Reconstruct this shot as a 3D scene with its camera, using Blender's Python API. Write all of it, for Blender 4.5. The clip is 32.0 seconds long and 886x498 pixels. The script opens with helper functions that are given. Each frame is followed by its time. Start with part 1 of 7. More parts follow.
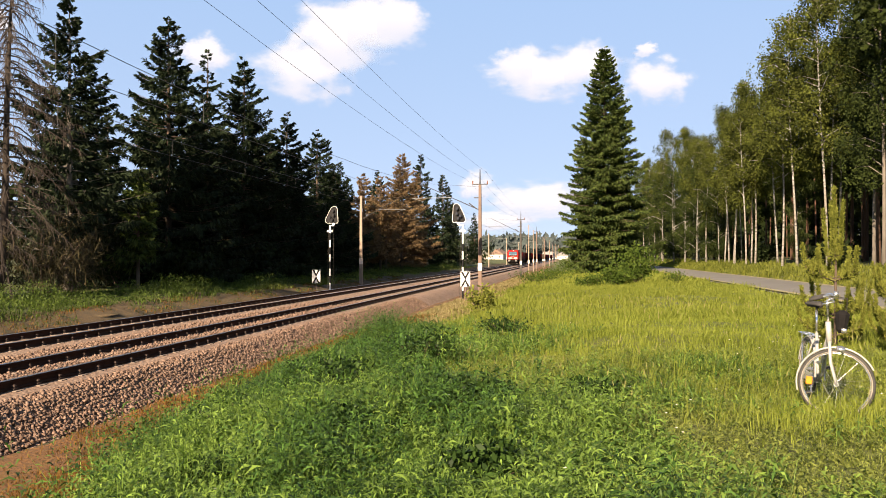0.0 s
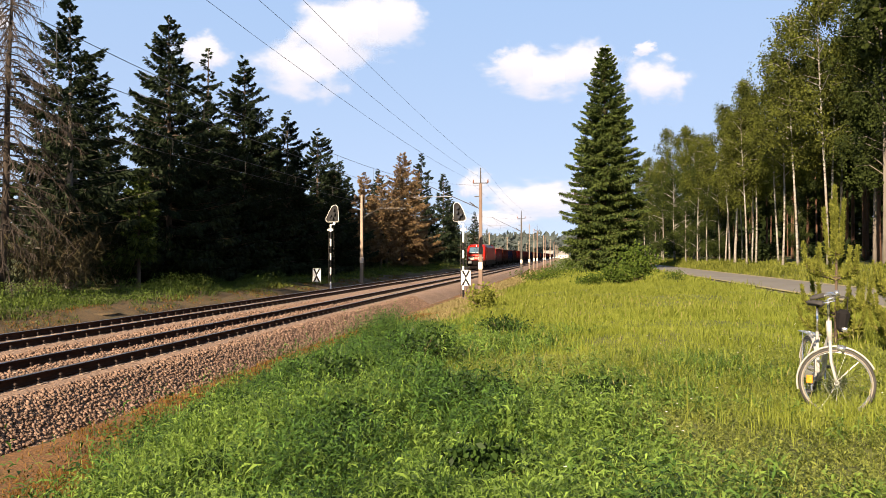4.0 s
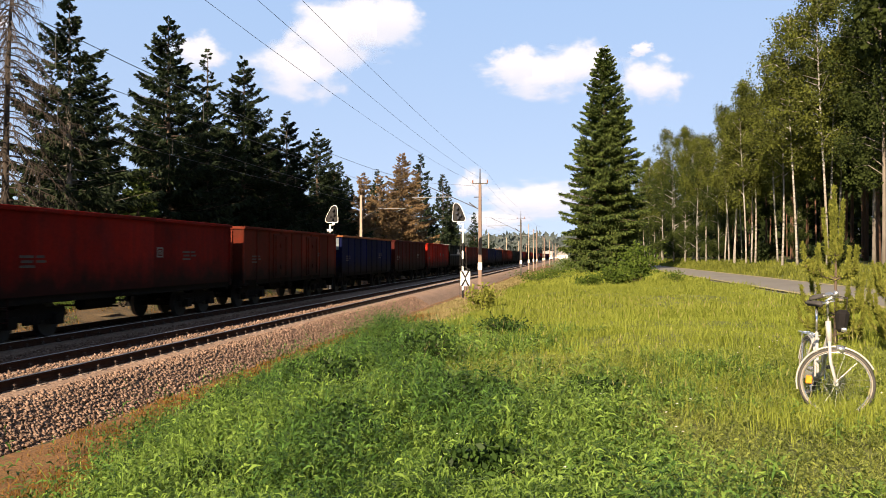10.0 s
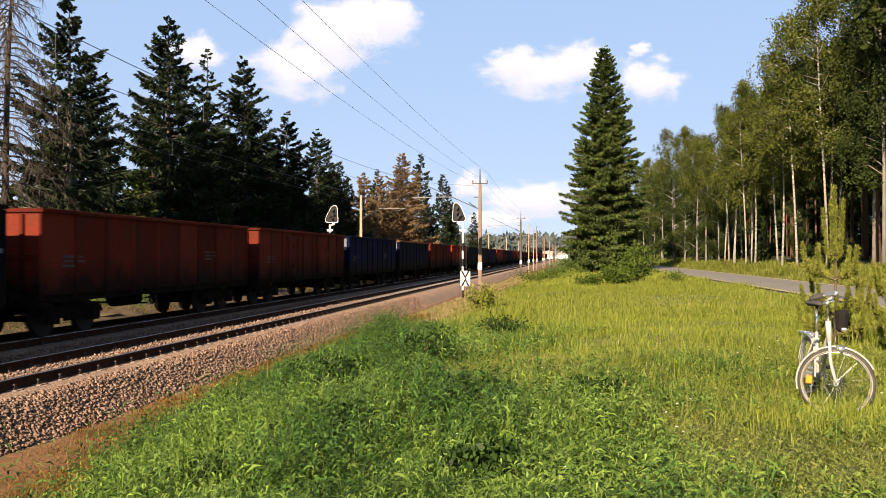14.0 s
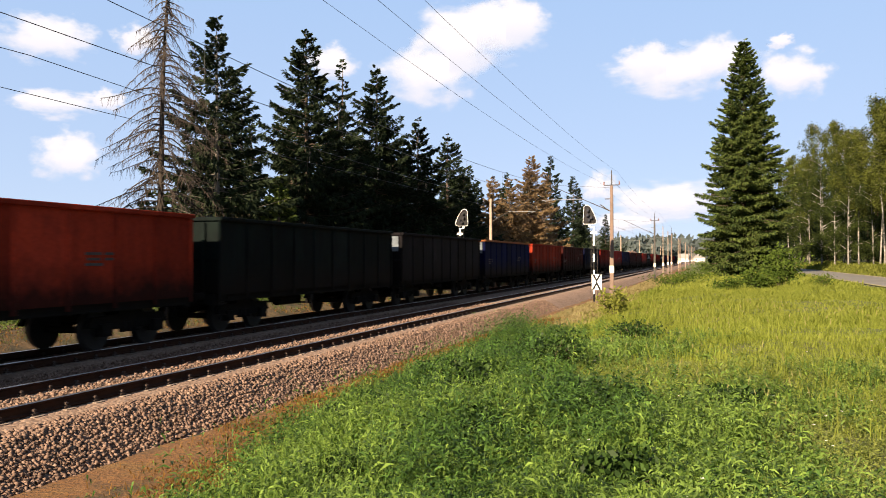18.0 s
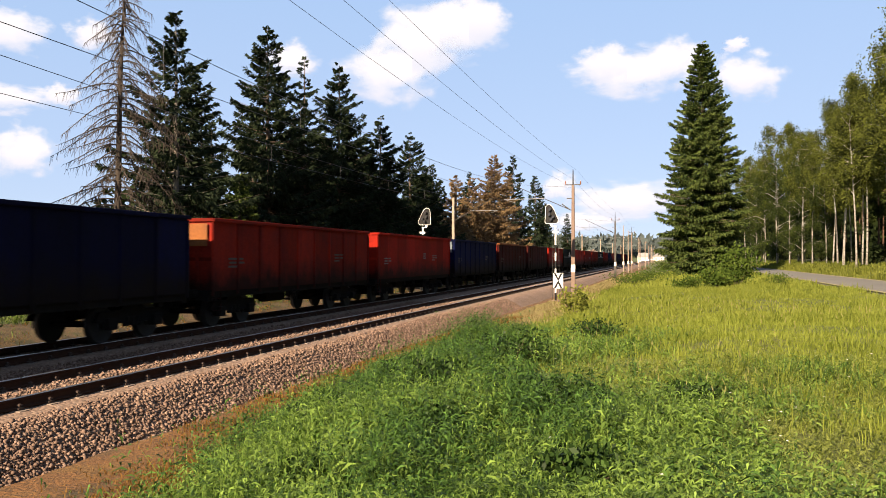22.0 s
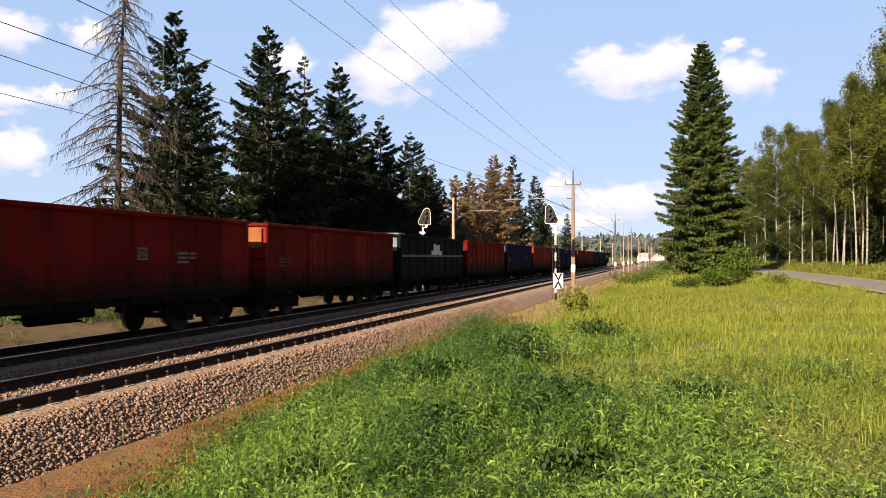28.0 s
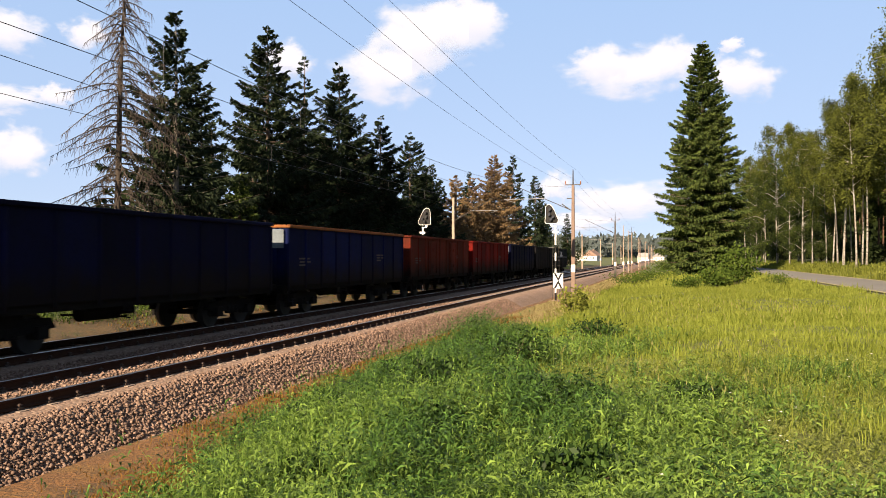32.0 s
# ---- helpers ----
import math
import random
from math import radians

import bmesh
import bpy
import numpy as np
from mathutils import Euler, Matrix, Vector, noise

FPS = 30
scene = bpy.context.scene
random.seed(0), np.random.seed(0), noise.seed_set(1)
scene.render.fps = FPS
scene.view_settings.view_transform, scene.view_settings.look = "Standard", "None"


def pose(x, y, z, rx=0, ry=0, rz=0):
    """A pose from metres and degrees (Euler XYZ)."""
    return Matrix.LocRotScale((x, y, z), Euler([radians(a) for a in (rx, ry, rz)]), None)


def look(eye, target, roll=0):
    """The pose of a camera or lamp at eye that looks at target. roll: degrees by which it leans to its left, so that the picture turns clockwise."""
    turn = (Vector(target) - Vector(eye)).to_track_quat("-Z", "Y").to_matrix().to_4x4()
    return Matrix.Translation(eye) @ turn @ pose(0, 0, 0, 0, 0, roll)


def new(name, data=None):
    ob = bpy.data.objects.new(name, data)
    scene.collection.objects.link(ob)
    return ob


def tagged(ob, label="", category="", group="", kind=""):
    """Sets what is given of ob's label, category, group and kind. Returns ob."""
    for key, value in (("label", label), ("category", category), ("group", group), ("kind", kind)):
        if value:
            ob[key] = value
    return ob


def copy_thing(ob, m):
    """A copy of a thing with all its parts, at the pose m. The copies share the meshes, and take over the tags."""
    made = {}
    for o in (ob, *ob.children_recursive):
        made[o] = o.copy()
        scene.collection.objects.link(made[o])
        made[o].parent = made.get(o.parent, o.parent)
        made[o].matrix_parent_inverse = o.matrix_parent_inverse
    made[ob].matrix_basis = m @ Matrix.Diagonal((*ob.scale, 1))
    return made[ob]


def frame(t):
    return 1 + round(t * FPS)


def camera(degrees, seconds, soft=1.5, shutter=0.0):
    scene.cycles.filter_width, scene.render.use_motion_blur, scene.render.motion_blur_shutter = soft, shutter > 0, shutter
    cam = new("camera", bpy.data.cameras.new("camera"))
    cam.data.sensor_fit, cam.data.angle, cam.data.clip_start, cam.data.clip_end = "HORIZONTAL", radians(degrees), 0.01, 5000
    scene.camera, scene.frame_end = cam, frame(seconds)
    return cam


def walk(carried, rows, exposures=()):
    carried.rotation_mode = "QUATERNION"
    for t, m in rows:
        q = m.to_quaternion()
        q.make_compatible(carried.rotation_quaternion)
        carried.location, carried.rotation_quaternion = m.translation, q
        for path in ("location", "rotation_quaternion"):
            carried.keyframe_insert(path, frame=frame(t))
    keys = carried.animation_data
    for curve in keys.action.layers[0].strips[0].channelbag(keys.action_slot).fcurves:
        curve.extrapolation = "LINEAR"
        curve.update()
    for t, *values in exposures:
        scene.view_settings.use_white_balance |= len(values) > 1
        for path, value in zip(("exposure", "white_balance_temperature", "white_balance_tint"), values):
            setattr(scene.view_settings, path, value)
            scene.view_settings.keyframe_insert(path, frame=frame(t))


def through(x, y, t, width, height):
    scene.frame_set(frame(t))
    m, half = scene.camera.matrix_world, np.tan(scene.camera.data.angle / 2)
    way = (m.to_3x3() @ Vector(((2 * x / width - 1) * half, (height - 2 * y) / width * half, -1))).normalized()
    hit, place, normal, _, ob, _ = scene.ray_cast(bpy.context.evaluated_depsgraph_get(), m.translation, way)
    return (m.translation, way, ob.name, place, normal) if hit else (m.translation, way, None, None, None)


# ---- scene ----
# ---------------------------------------------------------------- camera
EYE = (0.0, 0.0, 2.10)          # z = 0 is the top of the rails
cam = camera(57.7, 32.0, soft=0.9, shutter=0.15)


def aim(tilt, lean, turn):
    return pose(*EYE, tilt, lean, turn)


walk(cam, [
    (0.0, aim(90.54, -0.01, 8.90)), (1.0, aim(90.48, -0.02, 8.90)), (2.0, aim(90.48, -0.02, 8.90)),
    (3.0, aim(90.44, -0.04, 8.93)), (3.5, aim(90.44, -0.04, 8.94)), (5.5, aim(90.53, 0.0, 8.91)),
    (6.0, aim(90.48, -0.02, 8.92)), (7.0, aim(90.55, -0.08, 8.90)), (8.0, aim(90.55, -0.02, 8.90)), (8.5, aim(90.44, -0.07, 8.91)),
    (9.0, aim(90.45, -0.06, 8.91)), (10.0, aim(90.49, -0.01, 8.90)), (13.0, aim(90.49, 0.0, 8.90)),
    (15.4, aim(90.49, 0.0, 8.90)), (15.7, aim(90.44, 0.0, 9.0)), (16.0, aim(90.27, 0.08, 9.94)), (16.5, aim(90.40, 0.30, 16.51)),
    (17.0, aim(90.22, -0.09, 24.66)), (17.5, aim(90.63, -0.02, 21.48)), (18.0, aim(90.72, 0.07, 18.12)),
    (18.5, aim(90.77, 0.13, 14.34)), (19.0, aim(90.58, 0.03, 15.48)), (19.5, aim(90.65, 0.03, 15.46)),
    (22.0, aim(90.64, 0.03, 15.46)), (28.0, aim(90.64, 0.03, 15.46)), (32.0, aim(90.64, 0.03, 15.46)),
], exposures=[(0.0, 1.70, 6800, 17)])

# ---------------------------------------------------------------- light
SUN_EL, SUN_AZ = 27.0, 17.0      # the sun stands behind the camera, a little over the railway
S = Vector((-math.sin(radians(SUN_AZ)) * math.cos(radians(SUN_EL)),
            -math.cos(radians(SUN_AZ)) * math.cos(radians(SUN_EL)), math.sin(radians(SUN_EL))))
world = bpy.data.worlds.new("sky")
world.use_nodes = True
scene.world = world
wn, wl = world.node_tree.nodes, world.node_tree.links
sky = wn.new("ShaderNodeTexSky")
sky.sky_type, sky.sun_disc = "NISHITA", False
sky.sun_elevation, sky.sun_rotation = radians(SUN_EL), radians(180 + SUN_AZ)
sky.altitude = 1800.0
sky.air_density, sky.dust_density, sky.ozone_density = 0.9, 0.15, 2.2
tone = wn.new("ShaderNodeMix")
tone.data_type, tone.blend_type = "RGBA", "MULTIPLY"
tone.inputs[0].default_value, tone.inputs[7].default_value = 1.0, (1.02, 1.0, 1.04, 1)
wl.new(sky.outputs[0], tone.inputs[6])
# summer haze: pale towards the horizon, thinning out into the deep blue overhead
at = wn.new("ShaderNodeTexCoord")
up = wn.new("ShaderNodeSeparateXYZ")
wl.new(at.outputs["Generated"], up.inputs[0])
veil = wn.new("ShaderNodeValToRGB")
for stop, (p, c) in zip((veil.color_ramp.elements[0], veil.color_ramp.elements[1], veil.color_ramp.elements.new(0.36)),
                        ((0.0, (3.15, 4.20, 5.60)), (1.0, (0.15, 0.40, 1.20)), (0.36, (2.40, 3.80, 5.75)))):
    stop.position, stop.color = p, (*c, 1)
veil.color_ramp.elements[0].position = 0.04
wl.new(up.outputs[2], veil.inputs[0])
haze = wn.new("ShaderNodeMix")
haze.data_type = "RGBA"
haze.inputs[0].default_value = 0.88
wl.new(tone.outputs[2], haze.inputs[6])
wl.new(veil.outputs[0], haze.inputs[7])
wl.new(haze.outputs[2], wn["Background"].inputs[0])
wn["Background"].inputs[1].default_value = 0.0525
sun = new("sun", bpy.data.lights.new("sun", "SUN"))
sun.data.energy, sun.data.angle, sun.data.color = 5.0, radians(0.55), (1.0, 0.83, 0.58)
sun.matrix_world = look(S * 200, (0, 0, 0))

# ---------------------------------------------------------------- materials


def nodes_of(name):
    m = bpy.data.materials.new(name)
    m.use_nodes = True
    nt = m.node_tree
    return m, nt, nt.nodes["Principled BSDF"]


def noise_node(nt, scale, detail=4.0, rough=0.55, coords="Object", stretch=None):
    tc = nt.nodes.new("ShaderNodeTexCoord")
    n = nt.nodes.new("ShaderNodeTexNoise")
    n.inputs["Scale"].default_value, n.inputs["Detail"].default_value, n.inputs["Roughness"].default_value = scale, detail, rough
    out = tc.outputs[coords]
    if stretch:
        mp = nt.nodes.new("ShaderNodeMapping")
        mp.inputs["Scale"].default_value = stretch
        nt.links.new(out, mp.inputs[0])
        out = mp.outputs[0]
    nt.links.new(out, n.inputs["Vector"])
    return n


def ramp(nt, value, stops):
    r = nt.nodes.new("ShaderNodeValToRGB")
    while len(r.color_ramp.elements) < len(stops):
        r.color_ramp.elements.new(0.5)
    for e, (p, c) in zip(r.color_ramp.elements, stops):
        e.position, e.color = p, (*c, 1)
    nt.links.new(value, r.inputs[0])
    return r.outputs[0]


def mix(nt, fac, a, b, kind="MIX"):
    m = nt.nodes.new("ShaderNodeMix")
    m.data_type, m.blend_type = "RGBA", kind
    for sock, v in ((m.inputs[0], fac), (m.inputs[6], a), (m.inputs[7], b)):
        if hasattr(v, "is_linked"):
            nt.links.new(v, sock)
        elif isinstance(v, (int, float)):
            sock.default_value = v
        else:
            sock.default_value = (*v, 1)
    return m.outputs[2]


def bump(nt, bsdf, height, strength=0.4, distance=0.02):
    b = nt.nodes.new("ShaderNodeBump")
    b.inputs["Strength"].default_value, b.inputs["Distance"].default_value = strength, distance
    nt.links.new(height, b.inputs["Height"])
    nt.links.new(b.outputs[0], bsdf.inputs["Normal"])


def paint(name, a, b, scale=3.0, rough=0.5, metal=0.0, fine=40.0, bumps=0.15, coords="Object", stretch=None):
    """A surface of two tones mixed at two scales."""
    m, nt, p = nodes_of(name)
    n1 = noise_node(nt, scale, 5, 0.6, coords, stretch)
    n2 = noise_node(nt, fine, 3, 0.6, coords)
    c = ramp(nt, n1.outputs[0], [(0.32, a), (0.68, b)])
    c = mix(nt, 0.35, c, mix(nt, n2.outputs[0], a, b))
    nt.links.new(c, p.inputs["Base Color"])
    p.inputs["Roughness"].default_value, p.inputs["Metallic"].default_value = rough, metal
    bump(nt, p, n2.outputs[0], bumps, 0.01)
    return m


def leafy(name, dark, light, lush=0.35, scale=0.6, gloss=0.75, through=None, punch=0.0, sheen=0.12, patch=None):
    """Foliage: each leaf has its own tone, larger patches vary, and light shines through."""
    m, nt, p = nodes_of(name)
    g = nt.nodes.new("ShaderNodeNewGeometry")
    n = noise_node(nt, scale, 3, 0.6, "Object")
    c1 = ramp(nt, g.outputs["Random Per Island"], [(punch, dark), (1.0 - punch, light)])
    c2 = ramp(nt, n.outputs[0], [(0.35, dark), (0.65, light)])
    c = mix(nt, 0.38 - 0.6 * punch if patch is None else patch, c1, c2)
    nt.links.new(c, p.inputs["Base Color"])
    p.inputs["Roughness"].default_value = gloss
    p.inputs["Specular IOR Level"].default_value = sheen
    t = nt.nodes.new("ShaderNodeBsdfTranslucent")
    tint = mix(nt, 1.0, c, through or (1.0, 1.15, 0.45), "MULTIPLY")
    nt.links.new(tint, t.inputs[0])
    mx = nt.nodes.new("ShaderNodeMixShader")
    mx.inputs[0].default_value = lush
    nt.links.new(p.outputs[0], mx.inputs[1])
    nt.links.new(t.outputs[0], mx.inputs[2])
    nt.links.new(mx.outputs[0], nt.nodes["Material Output"].inputs[0])
    return m


def ground_material():
    m, nt, p = nodes_of("meadow_soil")
    n1, n2 = noise_node(nt, 0.35, 5), noise_node(nt, 6.0, 5)
    green = ramp(nt, n1.outputs[0], [(0.3, (0.0325, 0.052, 0.0078)), (0.6, (0.0975, 0.1105, 0.0182)), (0.8, (0.143, 0.1235, 0.0325))])
    fine = ramp(nt, n2.outputs[0], [(0.3, (0.35, 0.35, 0.35)), (0.7, (1.2, 1.2, 1.2))])
    c = mix(nt, 1.0, green, fine, "MULTIPLY")
    nt.links.new(c, p.inputs["Base Color"])
    p.inputs["Roughness"].default_value = 0.95
    bump(nt, p, n2.outputs[0], 0.7, 0.08)
    return m


def strip_material(name, a, b, c3):
    m, nt, p = nodes_of(name)
    n1, n2 = noise_node(nt, 1.2, 6), noise_node(nt, 18.0, 5)
    c = ramp(nt, n1.outputs[0], [(0.3, a), (0.52, b), (0.72, c3)])
    fine = ramp(nt, n2.outputs[0], [(0.3, (0.4, 0.4, 0.4)), (0.7, (1.25, 1.25, 1.25))])
    nt.links.new(mix(nt, 1.0, c, fine, "MULTIPLY"), p.inputs["Base Color"])
    p.inputs["Roughness"].default_value = 0.95
    bump(nt, p, n2.outputs[0], 0.8, 0.05)
    return m


def ballast_material():
    m, nt, p = nodes_of("ballast_bed")
    tc = nt.nodes.new("ShaderNodeTexCoord")
    v = nt.nodes.new("ShaderNodeTexVoronoi")
    v.inputs["Scale"].default_value = 17.0
    nt.links.new(tc.outputs["Object"], v.inputs["Vector"])
    n = noise_node(nt, 0.5, 4)
    stone = ramp(nt, v.outputs["Color"], [(0.1, (0.165, 0.110, 0.082)), (0.5, (0.235, 0.165, 0.127)), (0.9, (0.315, 0.235, 0.185))])
    gap = ramp(nt, v.outputs["Distance"], [(0.2, (1, 1, 1)), (0.8, (0.72, 0.68, 0.64))])
    c = mix(nt, 1.0, stone, gap, "MULTIPLY")
    c = mix(nt, 1.0, c, ramp(nt, n.outputs[0], [(0.3, (0.8, 0.75, 0.7)), (0.7, (1.1, 1.05, 1.0))]), "MULTIPLY")
    nt.links.new(c, p.inputs["Base Color"])
    p.inputs["Roughness"].default_value = 0.9
    inv = nt.nodes.new("ShaderNodeMath")
    inv.operation = "SUBTRACT"
    inv.inputs[0].default_value = 1.0
    nt.links.new(v.outputs["Distance"], inv.inputs[1])
    bump(nt, p, inv.outputs[0], 0.6, 0.03)
    return m


def stone_material():
    m, nt, p = nodes_of("ballast_stone")
    g = nt.nodes.new("ShaderNodeNewGeometry")
    n = noise_node(nt, 25.0, 4)
    c = ramp(nt, g.outputs["Random Per Island"], [(0.0, (0.090, 0.054, 0.038)), (0.3, (0.130, 0.081, 0.057)), (0.75, (0.180, 0.116, 0.084)), (1.0, (0.230, 0.155, 0.116))])
    c = mix(nt, 1.0, c, ramp(nt, n.outputs[0], [(0.3, (0.75, 0.75, 0.75)), (0.7, (1.15, 1.12, 1.1))]), "MULTIPLY")
    nt.links.new(c, p.inputs["Base Color"])
    p.inputs["Roughness"].default_value = 0.85
    return m


def bark_birch():
    m, nt, p = nodes_of("birch_bark")
    n1 = noise_node(nt, 3.0, 5, 0.65, "Object", (1.0, 1.0, 3.2))
    n2 = noise_node(nt, 0.35, 3, 0.6)
    c = ramp(nt, n1.outputs[0], [(0.36, (0.0195, 0.0169, 0.0143)), (0.46, (0.195, 0.1885, 0.1755)), (0.7, (0.377, 0.377, 0.364))])
    c = mix(nt, 1.0, c, ramp(nt, n2.outputs[0], [(0.3, (0.6, 0.52, 0.42)), (0.6, (1, 1, 1))]), "MULTIPLY")
    nt.links.new(c, p.inputs["Base Color"])
    p.inputs["Roughness"].default_value = 0.8
    bump(nt, p, n1.outputs[0], 0.4, 0.02)
    return m


def glass(name, tint, rough=0.06):
    m, nt, p = nodes_of(name)
    p.inputs["Base Color"].default_value = (*tint, 1)
    p.inputs["Roughness"].default_value = rough
    p.inputs["IOR"].default_value = 1.5
    p.inputs["Specular IOR Level"].default_value = 0.8
    return m


def glow(name, colour, strength):
    m, nt, p = nodes_of(name)
    p.inputs["Base Color"].default_value = (*colour, 1)
    p.inputs["Emission Color"].default_value = (*colour, 1)
    p.inputs["Emission Strength"].default_value = strength
    return m


def worn_paint(name, base, dirt, amount=0.5, rough=0.75, spec=0.12, grime_shade=0.0, panels=0.0):
    """Freight-wagon paint: streaks that run down, rust blotches and dust."""
    m, nt, p = nodes_of(name)
    streak = noise_node(nt, 1.6, 6, 0.7, "Object", (1.0, 2.2, 0.35))
    blotch = noise_node(nt, 0.9, 5, 0.6)
    fine = noise_node(nt, 14.0, 4, 0.6)
    c = mix(nt, ramp(nt, streak.outputs[0], [(0.42, (0, 0, 0)), (0.75, (amount, amount, amount))]), base, dirt)
    c = mix(nt, ramp(nt, blotch.outputs[0], [(0.5, (0, 0, 0)), (0.72, (amount, amount, amount))]), c, dirt)
    c = mix(nt, 1.0, c, ramp(nt, fine.outputs[0], [(0.3, (0.78, 0.78, 0.78)), (0.7, (1.12, 1.12, 1.12))]), "MULTIPLY")
    if panels:   # every pressed panel has faded in its own way
        tc = nt.nodes.new("ShaderNodeTexCoord")
        sep = nt.nodes.new("ShaderNodeSeparateXYZ")
        nt.links.new(tc.outputs["Object"], sep.inputs[0])
        info = nt.nodes.new("ShaderNodeObjectInfo")
        cell = nt.nodes.new("ShaderNodeMath")
        cell.operation = "MULTIPLY_ADD"
        cell.inputs[1].default_value, cell.inputs[2].default_value = 1 / 1.4133, -0.467
        nt.links.new(sep.outputs[1], cell.inputs[0])
        step = nt.nodes.new("ShaderNodeMath")
        step.operation = "FLOOR"
        nt.links.new(cell.outputs[0], step.inputs[0])
        wn2 = nt.nodes.new("ShaderNodeTexWhiteNoise")
        wn2.noise_dimensions = "2D"
        both = nt.nodes.new("ShaderNodeCombineXYZ")
        nt.links.new(step.outputs[0], both.inputs[0])
        nt.links.new(info.outputs["Random"], both.inputs[1])
        nt.links.new(both.outputs[0], wn2.inputs["Vector"])
        c = mix(nt, panels, c, mix(nt, 1.0, c, ramp(nt, wn2.outputs["Value"], [(0.0, (0.45, 0.42, 0.40)), (0.6, (0.95, 0.95, 0.95)), (1.0, (1.5, 1.55, 1.6))]), "MULTIPLY"))
    if grime_shade:   # brake dust and mud in ragged blotches, plus painted shade darkening the lower side
        tc = nt.nodes.new("ShaderNodeTexCoord")
        sep = nt.nodes.new("ShaderNodeSeparateXYZ")
        nt.links.new(tc.outputs["Object"], sep.inputs[0])
        splash = noise_node(nt, 1.3, 6, 0.65)
        h = nt.nodes.new("ShaderNodeMath")
        h.operation = "MULTIPLY_ADD"
        h.inputs[1].default_value, h.inputs[2].default_value = -0.75, 1.28
        nt.links.new(sep.outputs[2], h.inputs[0])
        add = nt.nodes.new("ShaderNodeMath")
        add.operation = "ADD"
        nt.links.new(h.outputs[0], add.inputs[0])
        nt.links.new(splash.outputs[0], add.inputs[1])
        c = mix(nt, ramp(nt, add.outputs[0], [(0.22, (0, 0, 0)), (0.80, (grime_shade, grime_shade, grime_shade))]), c, (0.008, 0.006, 0.005))
    nt.links.new(c, p.inputs["Base Color"])
    p.inputs["Roughness"].default_value = rough
    p.inputs["Specular IOR Level"].default_value = spec
    bump(nt, p, fine.outputs[0], 0.12, 0.01)
    return m


def cloud_material():
    m, nt, p = nodes_of("cloud_vapour")
    nt.nodes.remove(p)
    tc = nt.nodes.new("ShaderNodeTexCoord")
    info = nt.nodes.new("ShaderNodeObjectInfo")
    n = nt.nodes.new("ShaderNodeTexNoise")
    n.noise_dimensions = "4D"
    n.inputs["Scale"].default_value, n.inputs["Detail"].default_value, n.inputs["Roughness"].default_value = 1.7, 6.0, 0.5
    mul = nt.nodes.new("ShaderNodeMath")
    mul.operation = "MULTIPLY"
    mul.inputs[1].default_value = 50.0
    nt.links.new(info.outputs["Random"], mul.inputs[0])
    nt.links.new(mul.outputs[0], n.inputs["W"])
    nt.links.new(tc.outputs["UV"], n.inputs["Vector"])
    sep = nt.nodes.new("ShaderNodeSeparateXYZ")
    nt.links.new(tc.outputs["UV"], sep.inputs[0])
    ln = nt.nodes.new("ShaderNodeVectorMath")
    ln.operation = "LENGTH"
    nt.links.new(tc.outputs["UV"], ln.inputs[0])
    # density = noise * 1.5 + 0.25 - radius
    a = nt.nodes.new("ShaderNodeMath")
    a.operation = "MULTIPLY_ADD"
    a.inputs[1].default_value, a.inputs[2].default_value = 1.9, 0.18
    nt.links.new(n.outputs[0], a.inputs[0])
    d = nt.nodes.new("ShaderNodeMath")
    d.operation = "SUBTRACT"
    nt.links.new(a.outputs[0], d.inputs[0])
    nt.links.new(ln.outputs["Value"], d.inputs[1])
    alpha = ramp(nt, d.outputs[0], [(0.0, (0, 0, 0)), (0.15, (0.14, 0.14, 0.14)), (0.45, (0.72, 0.72, 0.72)), (0.8, (1, 1, 1))])
    # sun shading painted into the glow: bluish grey below, white towards the top
    tone = nt.nodes.new("ShaderNodeMath")
    tone.operation = "MULTIPLY_ADD"
    tone.inputs[1].default_value, tone.inputs[2].default_value = 0.35, 0.45
    nt.links.new(sep.outputs[1], tone.inputs[0])
    col = ramp(nt, tone.outputs[0], [(0.2, (0.80, 0.84, 0.93)), (0.55, (1.0, 0.99, 0.98))])
    em = nt.nodes.new("ShaderNodeEmission")
    em.inputs[1].default_value = CLOUD_GLOW
    nt.links.new(col, em.inputs[0])
    tr = nt.nodes.new("ShaderNodeBsdfTransparent")
    mx = nt.nodes.new("ShaderNodeMixShader")
    nt.links.new(alpha, mx.inputs[0])
    nt.links.new(tr.outputs[0], mx.inputs[1])
    nt.links.new(em.outputs[0], mx.inputs[2])
    nt.links.new(mx.outputs[0], nt.nodes["Material Output"].inputs[0])
    return m


CLOUD_GLOW = 0.335
SOIL = ground_material()
DRY = strip_material("dry_verge", (0.045, 0.032, 0.009), (0.150, 0.064, 0.014), (0.140, 0.076, 0.017))
SAND = strip_material("sandy_cess", (0.022, 0.022, 0.008), (0.105, 0.064, 0.024), (0.030, 0.042, 0.010))
BED, STONE = ballast_material(), stone_material()
ASPHALT = paint("asphalt", (0.0975, 0.09425, 0.0897), (0.1495, 0.1443, 0.1365), 0.5, 0.85, fine=60)
EDGE = paint("road_edge", (0.195, 0.169, 0.091), (0.273, 0.234, 0.13), 2.0, 0.95)
RAIL_SIDE = paint("rail_rust", (0.0312, 0.013, 0.0078), (0.052, 0.0234, 0.013), 5, 0.85, 0.0)
RAIL_SIDE.node_tree.nodes["Principled BSDF"].inputs["Specular IOR Level"].default_value = 0.1
